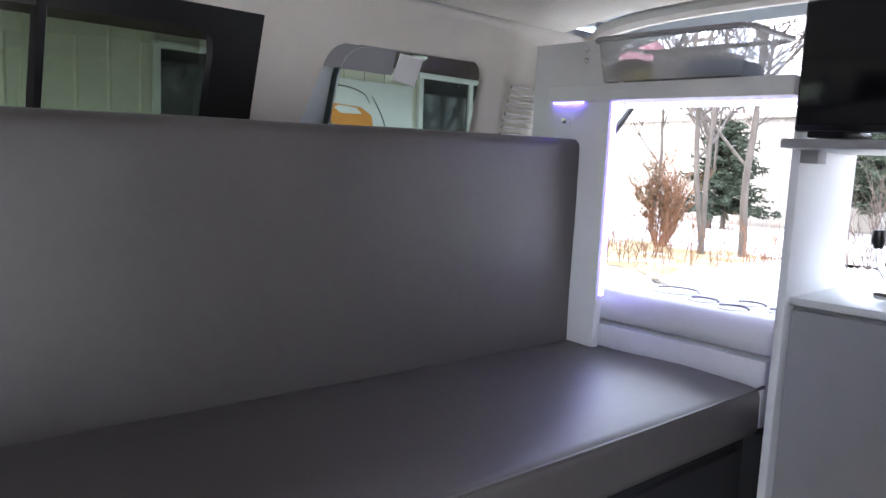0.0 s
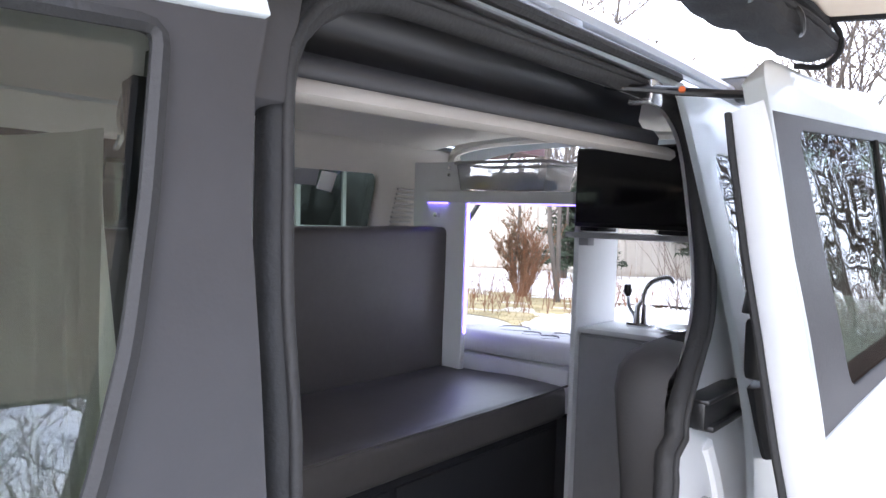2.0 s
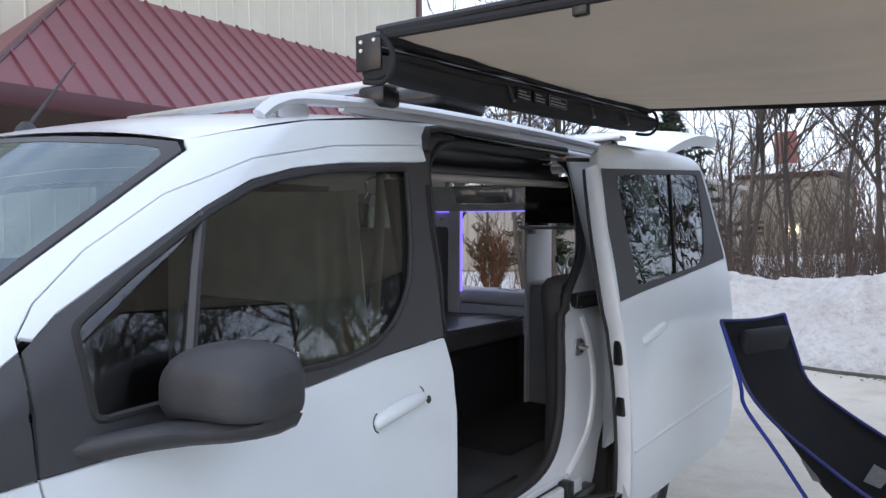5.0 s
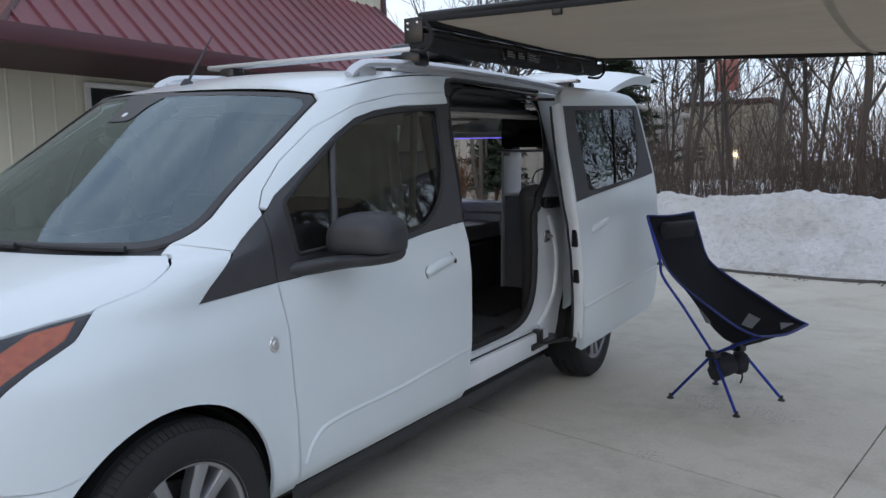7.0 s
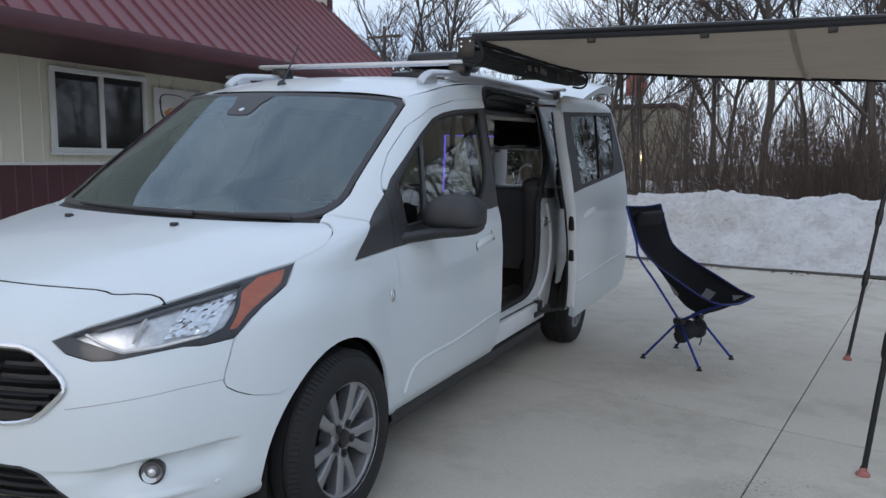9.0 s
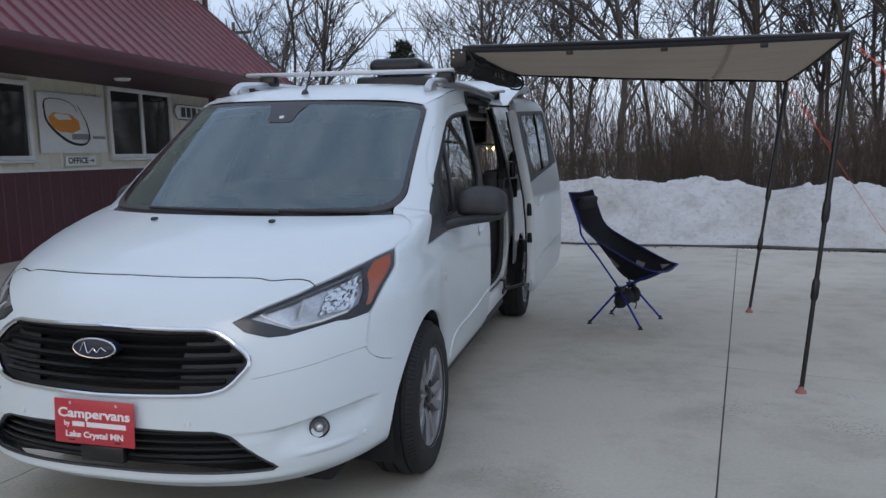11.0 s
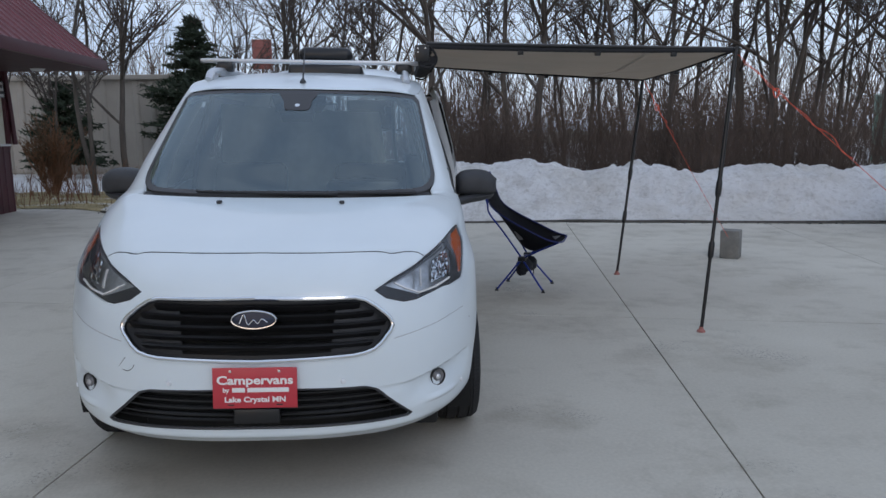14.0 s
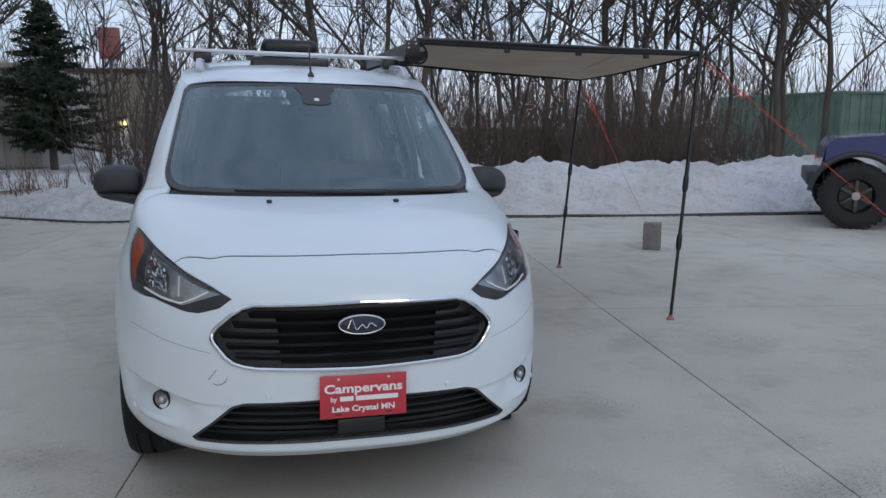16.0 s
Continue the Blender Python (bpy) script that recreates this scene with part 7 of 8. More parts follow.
# ---- awning ----
awn = thing("roof_awning", "pull-out awning with grey-brown canopy on black poles", "awning")
CA, CB = Vector((2.874, 2.44, 1.945)), Vector((2.995, 4.63, 1.895))
FI, RI = Vector((0.77, 2.43, 1.985)), Vector((0.82, 4.40, 2.03))
bm = bmesh.new()
N1, N2 = 72, 90
rows = []
for i in range(N1 + 1):
    s = i / N1
    row = []
    for j in range(N2 + 1):
        t = j / N2
        p = FI.lerp(CA, s).lerp(RI.lerp(CB, s), t)
        sag = 0.055 * math.sin(math.pi * s) * math.sin(math.pi * t) + 0.012 * math.sin(math.pi * t)
        wr = 0.012 * noise.noise(Vector((s * 5 + t * 2, t * 2.0, 0))) + 0.006 * noise.noise(Vector((s * 3, t * 14, 3)))
        wr += 0.010 * math.exp(-((s - 0.72) / 0.10) ** 2) * noise.noise(Vector((s * 4, t * 26, 7))) + 0.012 * math.exp(-(s / 0.16) ** 2) * noise.noise(Vector((s * 3 + t * 6, t * 17, 11)))
        edge = min(1, 6 * min(s, 1 - s, t, 1 - t) + 0.15)
        row.append(bm.verts.new(p + Vector((0, 0, -sag + wr * edge))))
    rows.append(row)
for a, b in zip(rows, rows[1:]):
    for j in range(N2):
        bm.faces.new((a[j], b[j], b[j + 1], a[j + 1]))
bmesh.ops.solidify(bm, geom=bm.faces[:], thickness=0.003)
part("canopy", bm, M_CANOPY, awn, angle=70)
# pale stitched seam across the cloth
bm = bmesh.new()
last = None
for j in range(41):
    t = j / 40
    q = []
    for s in (0.714, 0.728):
        p = FI.lerp(CA, s).lerp(RI.lerp(CB, s), t)
        q.append(bm.verts.new(p + Vector((0, 0, -0.055 * math.sin(math.pi * s) * math.sin(math.pi * t) - 0.012 * math.sin(math.pi * t) - 0.009))))
    if last:
        bm.faces.new((last[0], q[0], q[1], last[1]))
    last = q
bmesh.ops.solidify(bm, geom=bm.faces[:], thickness=0.002)
part("seam", bm, mat("seam_tape", (0.55, 0.50, 0.43), 0.8), awn)
for a, b, n in ((FI, CA, "edge_band"), (RI, CB, "edge_band"), (CA, CB, "front_band")):
    bm = bmesh.new()
    tube(bm, [a.lerp(b, t) + Vector((0, 0, 0.004 - 0.012 * math.sin(math.pi * t))) for t in np.linspace(0, 1, 15)], 0.021, 8, flat=0.6)
    part(n, bm, M_BLACKFAB, awn)
for a, b in ((FI, CA), (RI, CB)):
    bm = bmesh.new()
    tube(bm, [a + Vector((0, 0, 0.02)), b + Vector((0, 0, 0.012))], 0.013, 8)
    part("arm", bm, M_PLASTIC, awn)
bm = bmesh.new()
tube(bm, [CA + Vector((0.012, -0.03, 0.012)), CB + Vector((0.012, 0.03, 0.012))], 0.016, 8)
part("front_tube", bm, M_PLASTIC, awn)
# clips along the edges
for a, b in ((FI, CA), (RI, CB), (CA, CB)):
    for t in (0.3, 0.55, 0.8):
        p = a.lerp(b, t) + Vector((0, 0, -0.025))
        bm = boxes((p.x - 0.02, p.x + 0.02, p.y - 0.012, p.y + 0.012, p.z - 0.02, p.z + 0.012), bevel=0.005)
        part("strap_clip", bm, M_PLASTIC, awn)
# extruded backing rail with its ribs, end brackets, and the bag that hangs under it
pa, pb = Vector((0.745, 2.42, 1.935)), Vector((0.785, 4.40, 1.99))
RAIL = ((-0.03, -0.035), (0.018, -0.035), (0.03, -0.03), (0.034, -0.012), (0.026, -0.006), (0.026, 0.0), (0.036, 0.006), (0.036, 0.018), (0.022, 0.026), (0.014, 0.046), (-0.03, 0.05))


def along(name, profile, material, n=2, sag=None, closed=True, label=""):
    """A profile of (x, z) rows drawn from end to end of the awning rail."""
    bm = bmesh.new()
    rows = []
    for i in range(n):
        t = i / (n - 1)
        p = pa.lerp(pb, t)
        rows.append([bm.verts.new(p + Vector((x, 0, z)) + (sag(t, x, z) if sag else Vector())) for x, z in profile])
    m = len(profile)
    for a, b in zip(rows, rows[1:]):
        for k in range(m if closed else m - 1):
            bm.faces.new((a[k], b[k], b[(k + 1) % m], a[(k + 1) % m]))
    if closed:
        bm.faces.new(rows[0])
        bm.faces.new(rows[-1])
    return part(name, bm, material, awn, label, angle=35)


def bag_sag(t, x, z):
    fall = max(0.0, (-0.03 - z) / 0.04)
    w = noise.noise(Vector((t * 16, x * 12, 3))) * 0.012 + noise.noise(Vector((t * 40, z * 20, 8))) * 0.005
    return Vector((w * 0.8, 0, -fall * (0.016 * math.sin(math.pi * t) ** 0.7) + w * fall * 0.6))


along("back_rail", RAIL, M_PLASTIC)
along("rail_lip", ((0.0362, 0.010), (0.0385, 0.011), (0.0385, 0.014), (0.0362, 0.015)), M_DARKMETAL)
along("canopy_flap", ((0.02, 0.05), (0.05, 0.052), (0.075, 0.04), (0.066, 0.032), (0.03, 0.03)), M_BLACKFAB, 30, lambda t, x, z: Vector((0.006 * math.sin(t * 37), 0, 0.005 * noise.noise(Vector((t * 22, x * 9, 0))))))
along("storage_cover", ((0.012, -0.012), (0.045, -0.008), (0.075, -0.016), (0.086, -0.032), (0.083, -0.05), (0.062, -0.066), (0.02, -0.072), (-0.022, -0.064), (-0.03, -0.04)), M_BLACKFAB, 60, bag_sag)
for dx, dz, r in ((0.078, -0.016, 0.010), (0.056, 0.03, 0.012)):
    bm = bmesh.new()
    tube(bm, [pa.lerp(pb, t) + Vector((dx, 0, dz + 0.004 * math.sin(t * 23))) for t in np.linspace(0, 1, 40)], r, 8)
    part("rolled_edge", bm, M_BLACKFAB, awn)
for p, f in ((pa, -1), (pb, 1)):
    y0, y1 = sorted((p.y, p.y + f * 0.006))
    bm = boxes((p.x - 0.05, p.x + 0.045, y0, y1, p.z - 0.045, p.z + 0.062), (p.x - 0.05, p.x - 0.005, min(p.y, p.y - f * 0.06), max(p.y, p.y - f * 0.06), p.z + 0.056, p.z + 0.062), bevel=0.002)
    part("end_bracket", bm, M_PLASTIC, awn)
    for dx, dz in ((-0.03, 0.04), (-0.03, 0.015), (0.02, 0.04)):
        bm = bmesh.new()
        lathe(bm, [(0, 0.004), (0.005, 0.0035), (0.007, 0)], Matrix.Translation((p.x + dx, p.y + f * 0.006, p.z + dz)) @ pose(0, 0, 0, -f * 90, 0, 0), 10)
        part("end_bolt", bm, M_STEEL, awn)
    bm = bmesh.new()
    tube(bm, smooth_line([p + Vector((0.05, f * 0.004, 0.05)), p + Vector((0.085, f * 0.004, 0.0)), p + Vector((0.088, f * 0.004, -0.05)), p + Vector((0.05, f * 0.004, -0.085)), p + Vector((-0.02, f * 0.004, -0.075))], 5), 0.008, 8)
    part("bag_end_cord", bm, M_BLACKFAB, awn)
for t in (0.30, 0.62, 0.80):
    p = pa.lerp(pb, t)
    bm = bmesh.new()
    tube(bm, smooth_line([p + Vector((0.07, 0, -0.008)), p + Vector((0.094, 0.006, -0.035)), p + Vector((0.094, 0.03, -0.066)), p + Vector((0.08, 0.075, -0.066))], 5), 0.007, 6, flat=0.5)
    part("strap", bm, M_PLASTIC, awn)
for t, w in ((0.355, 0.10), (0.412, 0.085), (0.482, 0.15)):
    p = pa.lerp(pb, t) + Vector((0.092, 0, -0.045))
    bm = boxes((p.x - 0.003, p.x + 0.002, p.y - w / 2, p.y + w / 2, p.z - 0.021, p.z + 0.021), bevel=0.001)
    lab = part("sewn_label", bm, M_BLACKFAB, awn, "black sewn label with white print")
    for k in range(3):
        bm = boxes((p.x + 0.0022, p.x + 0.0035, p.y - w * 0.4, p.y + w * (0.4 if k < 2 else 0.15), p.z - 0.013 + 0.011 * k, p.z - 0.009 + 0.011 * k), bevel=0)
        part("print_bar", bm, M_GREYINK, lab)
    if w > 0.12:
        bm = bmesh.new()
        tube(bm, [(p.x + 0.003, p.y + sy * w * 0.47, p.z + sz * 0.019) for sy, sz in ((-1, -1), (-1, 1), (1, 1), (1, -1), (-1, -1))], 0.0008, 4)
        part("label_edge", bm, M_GREYINK, lab)
for ct, cb in ((CA + Vector((0, -0.03, 0)), Vector((2.676, 2.335, 0.0))), (CB + Vector((0, 0.02, 0)), Vector((2.73, 4.50, 0.0)))):
    pole = new("pole")
    pole.parent = awn
    mid = cb.lerp(ct, 0.52)
    bm = bmesh.new()
    tube(bm, [mid, ct], 0.0155, 12)
    part("upper_tube", bm, M_PLASTIC, pole)
    bm = bmesh.new()
    tube(bm, [cb.lerp(ct, 0.012), mid], 0.0125, 12)
    part("lower_tube", bm, M_PLASTIC, pole)
    for f in (0.30, 0.52):
        bm = bmesh.new()
        tube(bm, [cb.lerp(ct, f - 0.03), cb.lerp(ct, f - 0.02), cb.lerp(ct, f + 0.02), cb.lerp(ct, f + 0.03)], [0.016, 0.021, 0.021, 0.017], 10)
        part("twist_lock", bm, M_PLASTIC, pole)
    bm = bmesh.new()
    lathe(bm, [(0.03, 0.0), (0.028, 0.012), (0.016, 0.022), (0.014, 0.04)], Matrix.Translation(cb), 16)
    part("foot_pad", bm, mat("faded_red_rubber", (0.35, 0.14, 0.12), 0.8), pole)

# guy ropes, and the block that holds one
block = tagged(part("concrete_block", boxes((-0.098, 0.098, -0.098, 0.098, 0.0, 0.31), bevel=0.008), M_BLOCK), "weathered grey concrete block standing on end", "block")
block.matrix_basis = pose(4.24, 5.26, 0.0, 0, 0, -35)
for a, b, knots in ((CA, Vector((3.9, 0.10, 0.01)), True), (CB, Vector((4.20, 5.20, 0.20)), True)):
    rope = thing("guy_rope", "thin orange-red guy rope with a slack knot", "rope")
    bm = bmesh.new()
    tube(bm, [a.lerp(b, t) + Vector((0, 0, -0.03 * math.sin(math.pi * t))) for t in np.linspace(0, 1, 24)], 0.002, 5)
    part("line", bm, M_ROPE, rope)
    bm = bmesh.new()
    tube(bm, [a.lerp(b, t) + Vector((0.012 * math.sin(t * 90), 0.01 * math.cos(t * 70), -0.012 - 0.01 * math.sin(t * 60))) for t in np.linspace(0.03, 0.36, 40)], 0.002, 5)
    part("doubled_line", bm, M_ROPE, rope)
    bm = bmesh.new()
    c = a.lerp(b, 0.14)
    tube(bm, [c + Vector((0.02 * math.sin(k), 0.01 * math.cos(1.7 * k), -0.03 - 0.03 * math.cos(k))) for k in np.linspace(0, 9, 22)], 0.0028, 5)
    part("loose_knot", bm, M_ROPE, rope)

# ---- folding chair ----
chair = thing("camping_chair", "black mesh high-back camping chair on blue poles", "chair", m=Matrix.Translation((1.724, 4.035, 0)) @ pose(0, 0, 0, 0, 0, -22.6))
rim_k = [(-0.385, 0.215, 1.045), (-0.33, 0.205, 0.90), (-0.26, 0.20, 0.76), (-0.12, 0.225, 0.66), (0.08, 0.24, 0.56), (0.24, 0.24, 0.485), (0.345, 0.225, 0.458)]
cen_k = [(-0.375, 0, 1.035), (-0.315, 0, 0.885), (-0.235, 0, 0.72), (-0.12, 0, 0.53), (0.0, 0, 0.375), (0.14, 0, 0.345), (0.335, 0, 0.435)]
rim_l, cen_l = smooth_line(rim_k, 6), smooth_line(cen_k, 6)
bm = bmesh.new()
rows = []
for r, c in zip(rim_l, cen_l):
    row = []
    for v in np.linspace(-1, 1, 17):
        k = abs(v) ** 2.2
        row.append(bm.verts.new((c.x + (r.x - c.x) * k, r.y * v, c.z + (r.z - c.z) * k)))
    rows.append(row)
for a, b in zip(rows, rows[1:]):
    for j in range(16):
        bm.faces.new((a[j], a[j + 1], b[j + 1], b[j]))
bmesh.ops.solidify(bm, geom=bm.faces[:], thickness=0.004)
part("sling", bm, M_CHAIRFAB, chair, angle=70)
for s in (1, -1):
    bm = bmesh.new()
    tube(bm, [Vector((p.x, s * p.y, p.z)) for p in rim_l], 0.007, 6)
    part("side_piping", bm, M_BLUETRIM, chair)
for ends in (rim_k[0], rim_k[-1]):
    bm = bmesh.new()
    tube(bm, smooth_line([(ends[0], -ends[1], ends[2]), (ends[0] + 0.008, 0, ends[2] - (0.01 if ends[2] > 0.8 else 0.02)), (ends[0], ends[1], ends[2])], 6), 0.007, 6)
    part("end_piping", bm, M_BLUETRIM, chair)
bm = bmesh.new()
box(bm, -0.035, 0.02, -0.15, 0.15, -0.06, 0.06, 0.025, m=Matrix.Translation((-0.33, 0, 0.945)) @ pose(0, 0, 0, 0, 22, 0), seg=4)
part("headrest_pillow", bm, M_CHAIRFAB, chair)
for pts in ([(0.03, 0.17, 0.47), (0.10, 0.175, 0.445), (0.08, 0.12, 0.395), (0.02, 0.11, 0.41)], [(0.22, 0.17, 0.445), (0.30, 0.175, 0.452), (0.26, 0.11, 0.42)], [(-0.06, -0.175, 0.525), (-0.02, -0.185, 0.535), (0.02, -0.17, 0.455), (-0.02, -0.16, 0.45)]):
    bm = bmesh.new()
    vs = [bm.verts.new(Vector(p) + Vector((0, 0, 0.012))) for p in pts]
    bm.faces.new(vs)
    bmesh.ops.solidify(bm, geom=bm.faces[:], thickness=0.003)
    part("mesh_panel", bm, mat("grey_mesh", (0.28, 0.29, 0.31), 0.8, var=0.15, scale=80), chair)
for s in (1, -1):
    hub = Vector((0.0, s * 0.12, 0.285))
    bm = boxes((hub.x - 0.035, hub.x + 0.035, hub.y - 0.03, hub.y + 0.03, hub.z - 0.022, hub.z + 0.022), bevel=0.01)
    part("hub", bm, M_PLASTIC, chair)
    for f in (1, -1):
        foot = Vector((f * 0.212, s * 0.215, 0.012))
        bm = bmesh.new()
        tube(bm, [hub, foot], 0.0085, 10)
        part("leg", bm, M_BLUEROD, chair)
        bm = bmesh.new()
        lathe(bm, [(0.0, 0.0), (0.02, 0.0), (0.019, 0.009), (0.01, 0.014), (0.009, 0.03)], Matrix.Translation((foot.x, foot.y, 0.0)), 12)
        part("foot", bm, M_PLASTIC, chair)
    bm = bmesh.new()
    tube(bm, smooth_line([hub, (-0.16, s * 0.17, 0.53), (-0.28, s * 0.205, 0.70), (-0.30, s * 0.21, 0.80), (-0.385, s * 0.213, 1.04)], 5), 0.008, 10)
    part("back_pole", bm, M_BLUEROD, chair)
    bm = bmesh.new()
    tube(bm, [hub, (0.18, s * 0.18, 0.38), (0.342, s * 0.222, 0.455)], 0.008, 10)
    part("seat_pole", bm, M_BLUEROD, chair)
bm = bmesh.new()
tube(bm, [(0, -0.12, 0.29), (0, 0.12, 0.29)], 0.0085, 10)
part("cross_bar", bm, M_BLUEROD, chair)
bm = bmesh.new()
for c, r in (((0.0, -0.02, 0.21), (0.075, 0.09, 0.07)), ((0.05, 0.06, 0.215), (0.05, 0.05, 0.065)), ((-0.02, -0.05, 0.17), (0.05, 0.05, 0.05))):
    bmesh.ops.create_icosphere(bm, subdivisions=3, radius=1.0, matrix=Matrix.Translation(c) @ Matrix.Diagonal((*r, 1)))
for v in bm.verts:
    v.co += v.normal * 0.012 * noise.noise(v.co * 22)
part("carry_bag", bm, M_CHAIRFAB, chair, angle=70)
bm = bmesh.new()
tube(bm, smooth_line([(0.06, 0.05, 0.18), (0.07, 0.055, 0.14), (0.06, 0.05, 0.10)], 5), 0.005, 5)
part("bag_cord", bm, M_CHAIRFAB, chair)

# ---- blue off-road vehicle ----
suv = thing("blue_offroader", "dark blue boxy off-road vehicle with chunky tyres", "car", m=Matrix.Translation((7.80, 6.0, 0)) @ pose(0, 0, 0, 0, 0, -38))
bm = bmesh.new()
prof = [(-0.42, 0.62), (-0.45, 0.78), (-0.40, 1.12), (-0.30, 1.24), (0.95, 1.32), (1.05, 1.36), (1.45, 1.86), (4.0, 1.88), (4.15, 1.2), (4.15, 0.55), (3.5, 0.5), (0.7, 0.5), (0.62, 0.6)]
arch = [(0.0 + 0.56 * math.cos(a), 0.46 + 0.56 * math.sin(a)) for a in np.linspace(0.25, math.pi - 0.25, 11)]
loop = prof + arch
va = [bm.verts.new((x, 0.0, z)) for x, z in loop]
vb = [bm.verts.new((x, 1.85, z)) for x, z in loop]
bm.faces.new(va)
bm.faces.new(vb[::-1])
for i in range(len(loop)):
    j = (i + 1) % len(loop)
    bm.faces.new((va[i], vb[i], vb[j], va[j]))
part("body", bm, M_BRONCO, suv, angle=30)
bm = bmesh.new()
tube(bm, [(0.0 + 0.58 * math.cos(a), -0.03, 0.46 + 0.56 * math.sin(a)) for a in np.linspace(0.1, math.pi - 0.1, 18)], 0.04, 8)
part("arch_flare", bm, M_TRIM, suv)
bm = boxes((-0.62, -0.40, 0.05, 1.80, 0.58, 0.78), bevel=0.03)
part("front_bumper", bm, M_TRIM, suv)
bm = boxes((1.25, 2.3, -0.006, 0.002, 1.38, 1.80), bevel=0.02)
part("side_window", bm, M_WINGLASS, suv)
bm = boxes((0.9, 0.98, -0.01, 0.006, 0.6, 1.25), bevel=0.003)
part("door_gap", bm, M_VOID, suv)
for x in (0.0, 2.95):
    for y in (0.02, 1.65):
        wh = new("wheel")
        wh.parent = suv
        wh.matrix_local = Matrix.Translation((x, y, 0.45)) @ pose(0, 0, 0, 0, 0, -90)
        ax = pose(0, 0, 0, 0, 90, 0)
        bm = bmesh.new()
        lathe(bm, [(0.235, -0.13), (0.40, -0.14), (0.44, -0.12), (0.45, 0.0), (0.44, 0.12), (0.40, 0.14), (0.33, 0.145), (0.235, 0.12)], ax, 44)
        part("tyre", bm, M_TYRE, wh)
        bm = bmesh.new()
        for k in range(36):
            for sx in (-1, 1):
                bmesh.ops.create_cube(bm, size=1.0, matrix=pose(0, 0, 0, k * 10 + (5 if sx > 0 else 0), 0, 0) @ Matrix.Translation((sx * 0.085, 0, 0.447)) @ Matrix.Diagonal((0.11, 0.045, 0.03, 1)))
        o = part("tread", bm, M_TYRE, wh)
        o["kind"] = "stuff"
        bm = bmesh.new()
        lathe(bm, [(0.24, 0.12), (0.22, 0.08), (0.20, 0.02), (0.0, 0.02)], ax, 32)
        part("rim_dish", bm, M_GRILLE, wh)
        for k in range(6):
            bm = bmesh.new()
            box(bm, 0.03, 0.09, -0.025, 0.025, 0.05, 0.22, 0.01, m=pose(0, 0, 0, k * 60, 0, 0))
            part("rim_spoke", bm, M_LAMPBLACK, wh)
        bm = bmesh.new()
        lathe(bm, [(0.06, 0.05), (0.055, 0.10), (0.0, 0.105)], ax, 16)
        part("hub_cap", bm, M_ALLOY, wh)

# ---- far buildings ----
shed = thing("steel_shed", "long tan ribbed steel shed behind the trees", "shed")
bm = bmesh.new()
xs = []
x = -40.0
while x < -7.2:
    for dx, d in ((0, 0), (0.34, 0), (0.40, 0.05), (0.54, 0.05)):
        xs.append((x + dx, d))
    x += 0.6
lo = [bm.verts.new((a, 27.0 - d, 0.1)) for a, d in xs]
hi = [bm.verts.new((a, 27.0 - d, 3.55)) for a, d in xs]
for i in range(len(xs) - 1):
    bm.faces.new((lo[i], lo[i + 1], hi[i + 1], hi[i]))
part("siding", bm, M_SHED, shed, angle=10)
bm = boxes((-40.2, -6.9, 26.8, 38, 3.5, 3.68), bevel=0.02)
part("roof_edge", bm, M_SHED, shed)
bm = boxes((-40, -7.1, 27.05, 37.5, -0.1, 3.5), bevel=0)
part("core", bm, M_SHED, shed)
house = thing("stone_house", "pale stone house with two lit porch lamps", "house")
bm = boxes((-11.5, -5.9, 55.0, 66, -0.5, 5.2), bevel=0.05)
part("wall", bm, M_STONEHOUSE, house)
course = bpy.data.meshes.new("stone")
b2 = bmesh.new()
box(b2, -0.42, 0.42, -0.05, 0.05, -0.085, 0.085, 0.02, seg=1)
finish(b2)
b2.to_mesh(course)
b2.free()
course.materials.append(mat("house_stone", (0.36, 0.33, 0.26), 0.85, var=0.12, scale=3, random_tone=0.18, bump=0.3, bscale=12))
rnd = random.Random(5)
for r in range(26):
    for k in range(6):
        piece("stone", course, house, Matrix.Translation((-11.1 + k * 0.9 + (0.45 if r % 2 else 0), 54.97 - rnd.random() * 0.04, 0.1 + r * 0.195)))
bm = boxes((-11.8, -5.6, 54.7, 66.3, 5.2, 5.5), bevel=0.04)
part("roof", bm, M_SOFFIT, house)
bm = boxes((-8.7, -7.7, 54.88, 54.98, 0.0, 2.1), bevel=0.02)
part("door", bm, M_WINFRAME, house)
for x in (-8.5, -7.95):
    bm = bmesh.new()
    bmesh.ops.create_icosphere(bm, subdivisions=2, radius=0.10, matrix=Matrix.Translation((x, 54.78, 1.72)))
    part("porch_lamp", bm, M_LAMPGLOW, house, "warm glowing porch lamp")
bm = boxes((-10.9, -10.0, 54.9, 54.98, 1.2, 2.4), bevel=0.02)
part("window", bm, M_WINGLASS, house)
box2 = thing("shipping_container", "pale green ribbed shipping container", "container", m=Matrix.Translation((20.2, 19.8, 0)) @ pose(0, 0, 0, 0, 0, 7.7))
CL, CW, CH = 6.06, 2.44, 2.56
bm = bmesh.new()
ys = []
y = 0.12
while y < CL - 0.4:
    for dy, d in ((0, 0), (0.1, 0), (0.16, 0.05), (0.26, 0.05), (0.32, 0)):
        ys.append((y + dy, d))
    y += 0.34
lo = [bm.verts.new((0.02 + d, a, 0.12)) for a, d in ys]
hi = [bm.verts.new((0.02 + d, a, CH - 0.08)) for a, d in ys]
for a, b in zip(range(len(ys)), range(1, len(ys))):
    bm.faces.new((lo[a], lo[b], hi[b], hi[a]))
part("side_wall", bm, M_CONTAINER, box2, angle=10)
